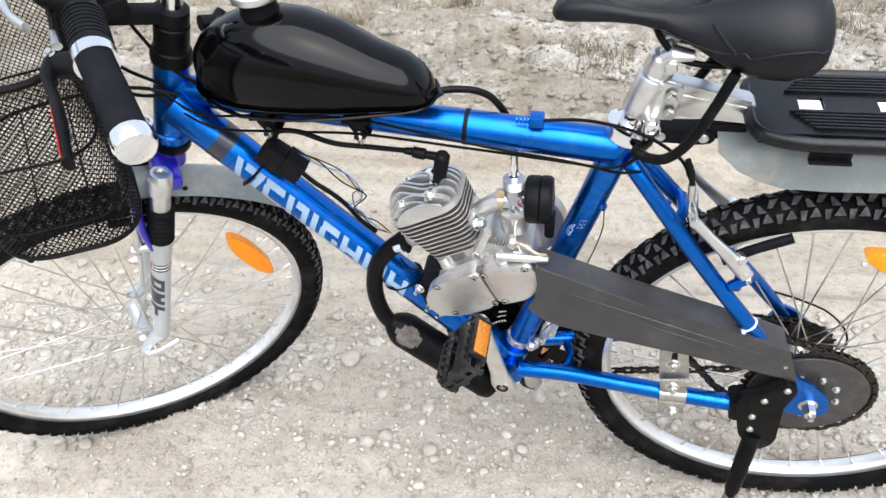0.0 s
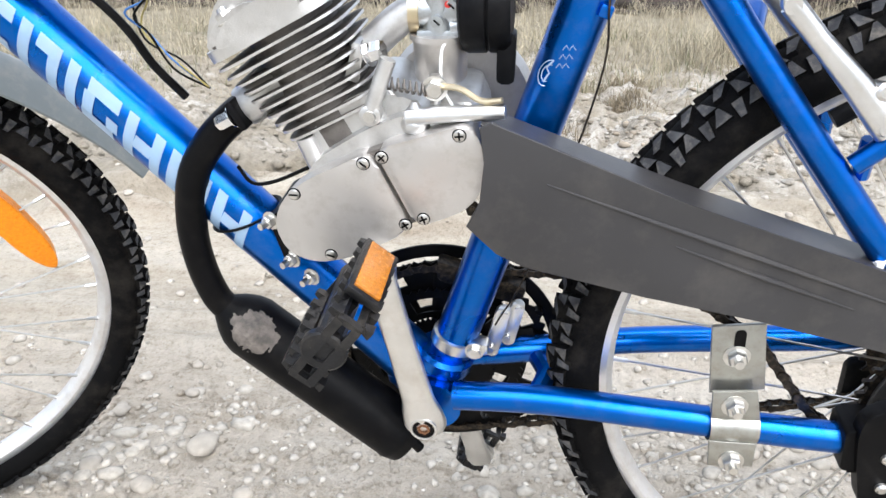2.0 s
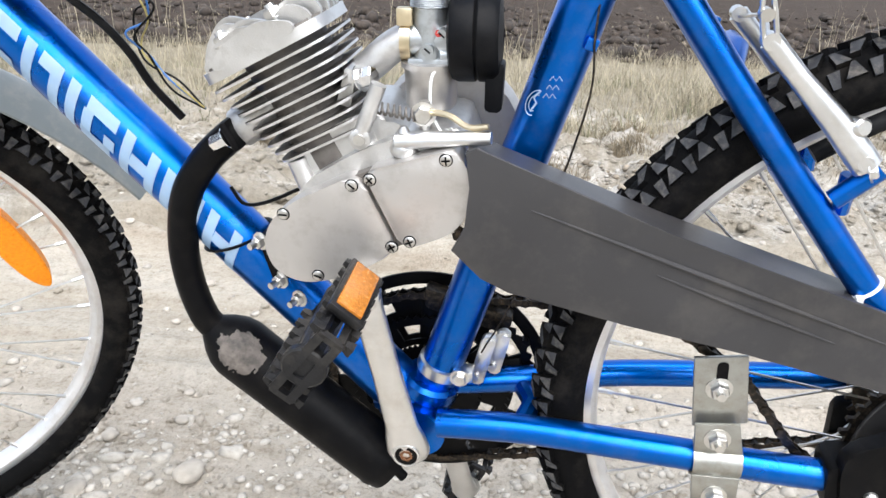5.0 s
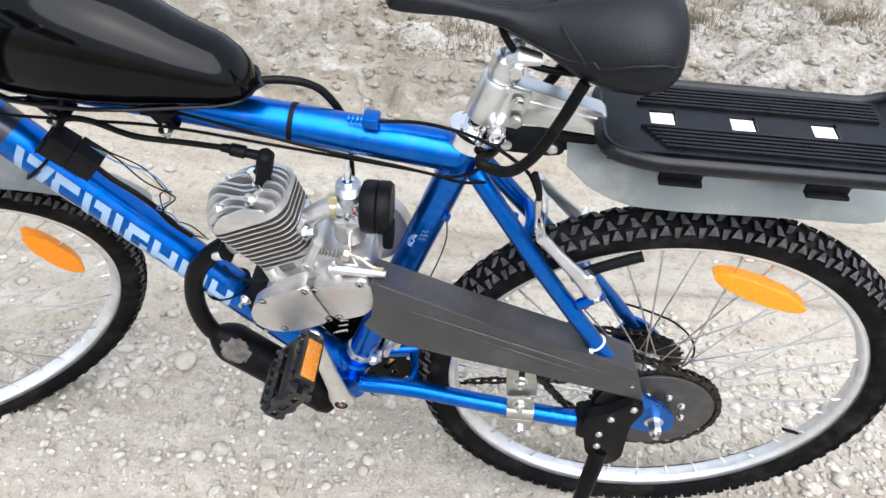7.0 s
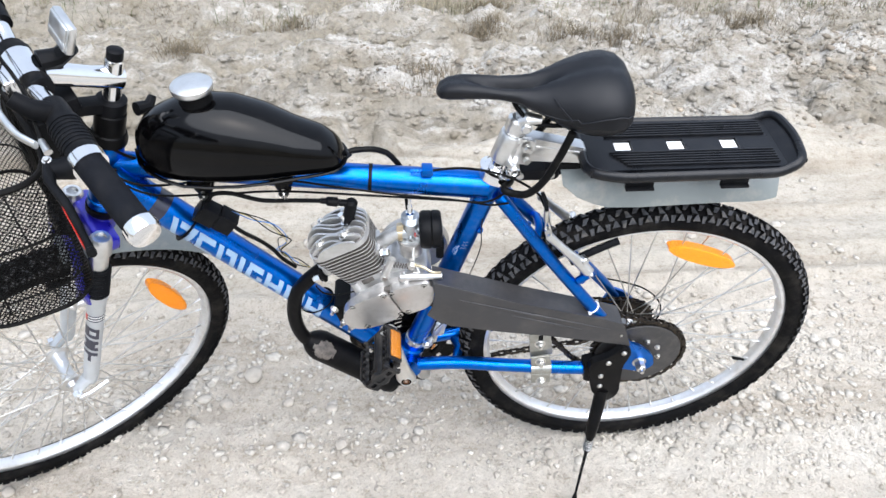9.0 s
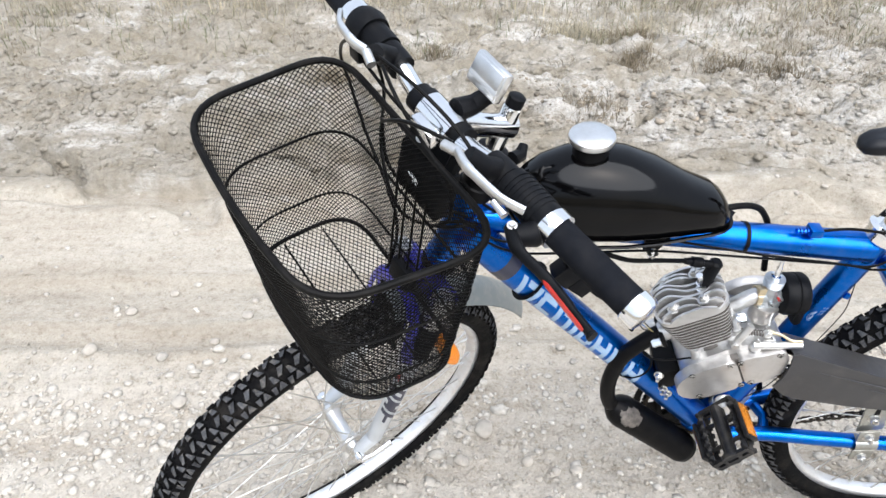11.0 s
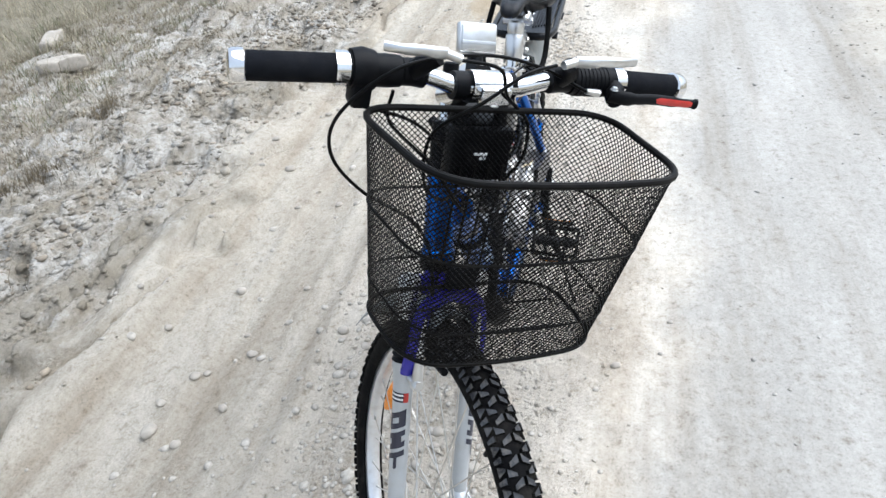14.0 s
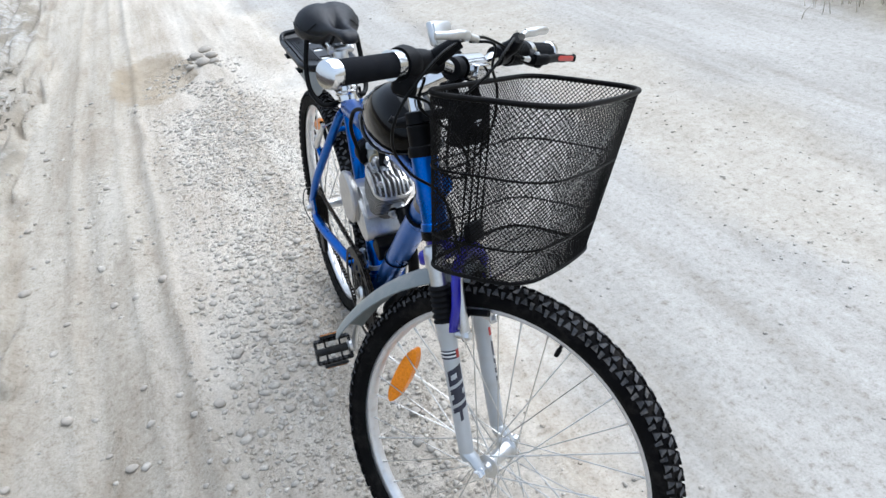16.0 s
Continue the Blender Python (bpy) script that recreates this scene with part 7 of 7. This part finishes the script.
# ---- control cables ----
lR = on_bar(0.100) + Vector((-0.040, -0.034, 0.034))
lL = on_bar(-0.100) + Vector((-0.040, 0.034, 0.034))
cab = [
    [on_bar(-0.178) + Vector((-0.030, 0.050, -0.002)), Vector((-0.915, C - 0.06, 0.985)), Vector((-0.925, C + 0.03, 1.0)), Vector((-0.935, C + 0.13, 0.985)), Vector((-0.920, C + 0.190, 0.92)), Vector((-0.908, C + 0.190, 0.86)), Vector((-0.912, C + 0.145, 0.81)), Vector((-0.922, C + 0.075, 0.77)), Vector((-0.930, C + 0.04, 0.72)), fa(-0.13, LEGF + 0.036, 0.03)],
    [lR, lR + Vector((-0.012, -0.05, -0.004)), Vector((-0.936, C - 0.01, 0.955)), Vector((-0.926, C - 0.055, 0.915)), Vector((-0.924, C - 0.062, 0.86)), Vector((-0.920, C - 0.030, 0.81)), Vector((-0.88, C - 0.02, 0.778)), Vector((-0.85, C - 0.03, 0.762))],
    [lL, lL + Vector((-0.02, 0.05, -0.005)), Vector((-0.955, C + 0.03, 0.955)), Vector((-0.93, C + 0.075, 0.90)), Vector((-0.925, C + 0.07, 0.83)), Vector((-0.905, C + 0.03, 0.79)), Vector((-0.86, C - 0.02, 0.775))],
    [on_bar(0.125) + Vector((-0.01, 0, -0.02)), Vector((-0.90, C + 0.12, 0.90)), Vector((-0.935, C + 0.07, 0.86)), Vector((-0.94, C + 0.02, 0.80)), Vector((-0.90, C - 0.01, 0.77)), Vector((-0.855, C - 0.03, 0.765))],
    [on_bar(0.165) + Vector((-0.01, 0, -0.040)), Vector((-0.90, C + 0.10, 0.905)), Vector((-0.88, C + 0.05, 0.87)), Vector((-0.845, C - 0.02, 0.80)), Vector((-0.80, C - 0.035, 0.748))],
]
for pts in cab:
    bm = B()
    tube(bm, spline(pts, 8), 0.0023, 8)
    part("control_cable", bm, CABLE, bicycle, "black control cable looping in front of the bars", STEER)

# ---- loose stones, clods and grass ----
ICO = []
g_ = (1 + 5 ** 0.5) / 2
for a, b in ((-1, g_), (1, g_), (-1, -g_), (1, -g_)):
    ICO += [(a, b, 0), (0, a, b), (b, 0, a)]
ICO = np.array(ICO, float) / math.hypot(1, g_)
tmp = bmesh.new()
for v in ICO:
    tmp.verts.new(v)
bmesh.ops.convex_hull(tmp, input=tmp.verts)
tmp.verts.index_update()
ICO_F = np.array([[v.index for v in f.verts] for f in tmp.faces])
tmp.free()
rs = np.random.RandomState(11)


def stones(name, x, y, size, material, label, category, flat=0.62, sink=0.35):
    """Many small stones on the ground, joined."""
    n = len(x)
    v = ICO[None] * (1 + rs.uniform(-0.28, 0.28, (n, 12, 1)))
    v = v * np.stack([rs.uniform(0.75, 1.3, n), rs.uniform(0.75, 1.2, n), np.full(n, flat) * rs.uniform(0.8, 1.2, n)], -1)[:, None, :]
    a = rs.uniform(0, 2 * math.pi, n)
    c, s = np.cos(a)[:, None], np.sin(a)[:, None]
    vx, vy = v[..., 0] * c - v[..., 1] * s, v[..., 0] * s + v[..., 1] * c
    z0 = height(x, y)
    pts = np.stack([x[:, None] + vx * size[:, None], y[:, None] + vy * size[:, None], z0[:, None] + (v[..., 2] + flat * (1 - 2 * sink)) * size[:, None]], -1).reshape(-1, 3)
    f = (ICO_F[None] + 12 * np.arange(n)[:, None, None]).reshape(-1, 3)
    me = bpy.data.meshes.new(name)
    me.from_pydata(pts.tolist(), [], f.tolist())
    me.materials.append(material)
    me.shade_smooth()
    return tagged(new(name, me), label, category, kind="stuff")


PEBBLE = mat("pale_pebble", (0.385, 0.355, 0.305), 0.92, 0.0, 0.2, 90, 0.6, 600, island=0.15)
LUMP = mat("pale_earth_lump", (0.362, 0.334, 0.285), 0.95, 0.0, 0.22, 90, 0.9, 500, island=0.12)
CLOD = mat("dark_field_clod", (0.040, 0.031, 0.024), 0.95, 0.0, 0.35, 30, 0.8, 200, island=0.4)
for n, mt, text in ((10500, SOIL, "loose pale gravel scattered over the dirt road"), (4500, PEBBLE, "small rounded gravel lying loose on the road")):
    px_, py_ = rs.uniform(-2.4, 2.2, n), rs.normal(0.08, 0.25, n)
    keep = (py_ + 0.03 * np.sin(px_ * 5) > -0.12 - rs.exponential(0.07, n)) & ((py_ < 0.40 + 0.03 * px_ + rs.normal(0, 0.06, n)) | (rs.uniform(0, 1, n) < 0.12))
    px_, py_ = px_[keep], py_[keep]
    stones("gravel", px_, py_, 0.0022 + rs.exponential(0.0020, len(px_)).clip(0, 0.006), mt, text, "gravel", 0.64, 0.38)
n = 9000
px_, py_ = rs.uniform(-3.2, 3.4, n), rs.uniform(-1.9, 1.6, n)
keep = ((py_ > -0.22) & (py_ < 0.48)) | (rs.uniform(0, 1, n) < 0.12) | ((py_ < -1.15) & (py_ > -1.75))
px_, py_ = px_[keep], py_[keep]
n = len(px_)
stones("gravel", px_, py_, 0.002 + rs.exponential(0.0022, n).clip(0, 0.009), SOIL, "sparse pale gravel on the dirt road", "gravel", 0.55, 0.5)
n = 5600
px_, py_ = rs.uniform(-2.6, 3.2, n), np.where(rs.uniform(0, 1, n) < 0.7, rs.normal(0.20, 0.14, n), rs.normal(0.45, 0.45, n))
keep = (py_ + 0.03 * np.sin(px_ * 5) > -0.10) & (py_ < 1.5) & ((py_ < 0.40 + rs.normal(0, 0.08, n)) | (rs.uniform(0, 1, n) < 0.30)) & (np.sin(px_ * 3.7 + py_ * 6) + 0.8 * np.sin(px_ * 9.1 - py_ * 13) > -0.7)
px_, py_ = px_[keep], py_[keep]
n = len(px_)
stones("gravel", px_, py_, 0.0042 + rs.exponential(0.0038, n).clip(0, 0.012), LUMP, "larger pale lumps and stones on the dirt road", "gravel", 0.54, 0.47)
n = 420
px_, py_ = rs.uniform(-2.6, 2.6, n), rs.uniform(-0.5, 1.5, n)
stones("gravel", px_, py_, 0.003 + rs.exponential(0.003, n).clip(0, 0.010), PEBBLE, "single paler pebbles on the dirt road", "gravel", 0.55, 0.4)
n = 16000
px_, py_ = rs.uniform(-4.5, 4.5, n), 1.25 + np.abs(rs.normal(0, 0.9, n))
stones("rubble", px_, py_, 0.003 + rs.exponential(0.0060, n).clip(0, 0.022), SOIL, "grey lumps of dry earth on the verge", "rubble", 0.5, 0.6)
n = 3600
px_, py_ = rs.uniform(-9, 7, n), 5.6 + np.abs(rs.normal(0, 3.4, n))
stones("clods", px_, py_, 0.015 + rs.exponential(0.022, n).clip(0, 0.09), CLOD, "dark clods of the ploughed field", "clods", 0.75)
n = 2000
px_ = rs.uniform(-3.6, 3.2, n)
py_ = 1.50 + 0.10 * np.sin(px_ * 1.7) + 0.06 * np.sin(px_ * 5.1) + rs.normal(0, 0.09, n)
keep = np.sin(px_ * 2.3 + 1) + 0.6 * np.sin(px_ * 6.1) > -0.1
px_, py_ = px_[keep], py_[keep]
stones("clods", px_, py_, 0.003 + rs.exponential(0.005, len(px_)).clip(0, 0.016), SOIL, "pale earth clods along the broken road edge", "clods", 0.6, 0.45)
EARTH = mat("dark_brown_broken_earth", (0.21, 0.178, 0.135), 0.95, 0.0, 0.35, 30, 0.8, 250, island=0.4)
rs2 = np.random.RandomState(17)
n = 5200
px_ = rs2.uniform(-0.6, 3.4, n)
py_ = 1.62 + 0.10 * np.sin(px_ * 1.7) + 0.07 * np.sin(px_ * 4.3) + rs2.normal(0, 0.17, n)
keep = np.sin(px_ * 3.1 + py_ * 9) + 0.7 * np.sin(px_ * 7.3 - py_ * 5) > 0.05
px_, py_ = px_[keep], py_[keep]
stones("clods", px_, py_, 0.003 + rs2.exponential(0.004, len(px_)).clip(0, 0.014), EARTH, "dark brown broken earth along the road edge", "clods", 0.55, 0.45)
# some single stones that stand out
rq = random.Random(31)
STONE = mat("pale_stone", (0.335, 0.303, 0.255), 0.9, 0.0, 0.2, 40, 0.8, 250)
for x, y, r in ((-0.79, 0.20, 0.022), (-0.70, 0.115, 0.013), (-0.845, 0.123, 0.014), (-0.573, -0.02, 0.013), (-0.95, 0.27, 0.012), (-0.60, 0.09, 0.014), (-1.49, 0.29, 0.018), (-1.46, 0.50, 0.013), (-0.68, 0.80, 0.020), (-0.70, 0.72, 0.013),
                (-0.28, 0.43, 0.016), (-0.08, 0.35, 0.015), (0.47, 0.53, 0.016), (0.70, 1.0, 0.02), (-0.10, 0.83, 0.016), (-1.15, 0.62, 0.015), (-1.75, 0.45, 0.017), (-0.35, -0.30, 0.011), (0.26, -0.22, 0.012),
                *[(rq.uniform(-1.9, 2.4), rq.uniform(0.52, 1.25), rq.uniform(0.007, 0.015)) for _ in range(55)], *[(rq.uniform(-1.9, 2.0), rq.uniform(-0.15, 0.46), rq.uniform(0.008, 0.014)) for _ in range(40)],
                (2.98, 0.10, 0.045), (3.06, 0.04, 0.038), (3.15, 0.13, 0.042), (3.03, 0.18, 0.03), (3.25, 0.06, 0.035), (2.93, 0.04, 0.028)):
    bm = B()
    bmesh.ops.create_icosphere(bm, subdivisions=2, radius=r)
    sd = rs.uniform(0, 99)
    for v in bm.verts:
        k = 1 + 0.30 * noise.noise(v.co / r * 0.9 + Vector((sd, 0, 0)))
        v.co = Vector((v.co.x * k * 1.15, v.co.y * k, v.co.z * k * 0.62))
    me = mesh_of("stone", bm, STONE, 50)
    ob = new("stone", me)
    ob.location = (x, y, float(height(x, y)) + r * 0.28)
    ob.rotation_euler = (0, 0, sd)
    tagged(ob, "pale rough stone lying on the dirt road", "stone", "stones on the road")
# a long pale block lying on the verge
bm = B()
box(bm, (0.25, 0.10, 0.075), Matrix.Identity(4), 0.016)
bmesh.ops.subdivide_edges(bm, edges=bm.edges, cuts=2, use_grid_fill=True)
for v in bm.verts:
    v.co += Vector(noise.noise_vector(v.co * 14)) * 0.012
ob = new("concrete_lump", mesh_of("concrete_lump", bm, STONE, 40))
ob.matrix_world = pose(1.72, 2.78, float(height(1.72, 2.78)) + 0.045, 4, 6, -35)
tagged(ob, "pale broken concrete lump lying on the verge", "rubble")

ob = copy_thing(ob, pose(2.32, 3.32, float(height(2.32, 3.32)) + 0.045, 8, -5, 20))


def grass(name, x, y, h, material, label, width=0.0022, lean=0.55):
    """Bent blades, joined."""
    n = len(x)
    a, b = rs.uniform(0, 2 * math.pi, n), rs.uniform(0, 2 * math.pi, n)
    bend = rs.uniform(0.15, 1, n) * lean * h
    z = height(x, y)
    rows = []
    for t, w in ((0, 1.0), (0.45, 0.85), (0.8, 0.5), (1.0, 0.08)):
        cx, cy = x + np.cos(a) * bend * t * t, y + np.sin(a) * bend * t * t
        cz = z + h * t * (1 - 0.25 * t * (bend / h)) - 0.004 * (t == 0)
        for s in (-1, 1):
            rows.append(np.stack([cx + s * np.cos(b) * width * w, cy + s * np.sin(b) * width * w, cz], -1))
    pts = np.stack(rows, 1).reshape(-1, 3)
    q = np.array([[0, 1, 3, 2], [2, 3, 5, 4], [4, 5, 7, 6]])
    f = (q[None] + 8 * np.arange(n)[:, None, None]).reshape(-1, 4)
    me = bpy.data.meshes.new(name)
    me.from_pydata(pts.tolist(), [], f.tolist())
    me.materials.append(material)
    return tagged(new(name, me), label, "grass", kind="stuff")


STRAW = mat("dry_straw_grass", (0.29, 0.255, 0.178), 0.85, 0.0, 0.2, 5, island=0.4)
GREEN = mat("dull_green_grass", (0.12, 0.13, 0.065), 0.8, 0.0, 0.2, 5, island=0.3)


BROWN = mat("dead_brown_grass", (0.15, 0.122, 0.08), 0.9, 0.0, 0.25, 5, island=0.4)


def tufts(n, per, x0, x1, y0, y1, spread, power=1.0):
    cx = rs.uniform(x0, x1, n)
    cy = y0 + (y1 - y0) * rs.uniform(0, 1, n) ** power
    k = rs.poisson(per, n)
    return np.repeat(cx, k) + rs.normal(0, spread, k.sum()), np.repeat(cy, k) + rs.normal(0, spread, k.sum())


x, y = tufts(800, 20, -5, 5, 1.6, 3.2, 0.05, 0.6)
grass("dry_grass", x, y, rs.uniform(0.012, 0.045, len(x)), STRAW, "sparse matted dry grass on the verge", 0.0010, 1.8)
x, y = tufts(5, 130, -0.35, 0.15, 2.42, 2.6, 0.05)
grass("dry_grass", x, y, rs.uniform(0.03, 0.10, len(x)), STRAW, "clump of dry grass on the verge", 0.0011, 1.0)
x, y = tufts(260, 30, -5.5, 5, 1.85, 3.4, 0.045, 0.5)
grass("dead_grass", x, y, rs.uniform(0.012, 0.055, len(x)), BROWN, "low dead brown grass tufts on the verge", 0.0011, 1.5)
for cx, cy, k in ((-0.05, 2.15, 420), (-0.01, 2.42, 420), (0.31, 2.07, 300), (0.52, 2.04, 260), (-0.31, 1.62, 200), (-1.3, 1.95, 320), (1.1, 2.1, 300), (-0.9, 2.3, 300)):
    x, y = cx + rs.normal(0, 0.055, k), cy + rs.normal(0, 0.04, k)
    grass("dead_grass", x, y, rs.uniform(0.02, 0.085, k), BROWN, "dark dead grass tussock on the verge", 0.0013, 1.2)
x, y = tufts(620, 34, 0.4, 6.5, 1.75, 3.6, 0.06, 0.8)
grass("dead_grass", x, y, rs.uniform(0.012, 0.06, len(x)), BROWN, "matted dead grass covering the verge", 0.0012, 1.7)
x, y = tufts(2600, 12, -8, 6, 2.6, 5.9, 0.06)
grass("dry_grass", x, y, rs.uniform(0.04, 0.15, len(x)), STRAW, "dense dry yellow grass beyond the verge", 0.0016, 1.0)
x, y = 0.57 + rs.normal(0, 0.16, 1300), 3.13 + rs.normal(0, 0.12, 1300)
grass("dry_grass", x, y, rs.uniform(0.06, 0.24, 1300), STRAW, "taller pale dry grass clump at the verge", 0.0014, 0.7)
x, y = tufts(420, 12, -6, 5, 2.3, 4.2, 0.06)
grass("green_grass", x, y, rs.uniform(0.03, 0.09, len(x)), GREEN, "dull green grass between the dry grass", 0.0016, 0.8)
x, y = tufts(90, 5, -8, 5, 4.0, 6.6, 0.05)
grass("dry_stalks", x, y, rs.uniform(0.25, 0.6, len(x)), STRAW, "tall dry stalks at the edge of the field", 0.0022, 0.35)
x, y = tufts(700, 12, -3, 6, -4.6, -2.9, 0.06)
grass("dry_grass", x, y, rs.uniform(0.04, 0.14, len(x)), STRAW, "dry grass along the other road edge", 0.0018, 0.9)
n = 2600
x, y = rs.uniform(-9, 7, n), 5.7 + np.abs(rs.normal(0, 3.0, n))
grass("stubble", x, y, rs.uniform(0.02, 0.08, n), STRAW, "pale straw bits on the ploughed field", 0.004, 2.5)
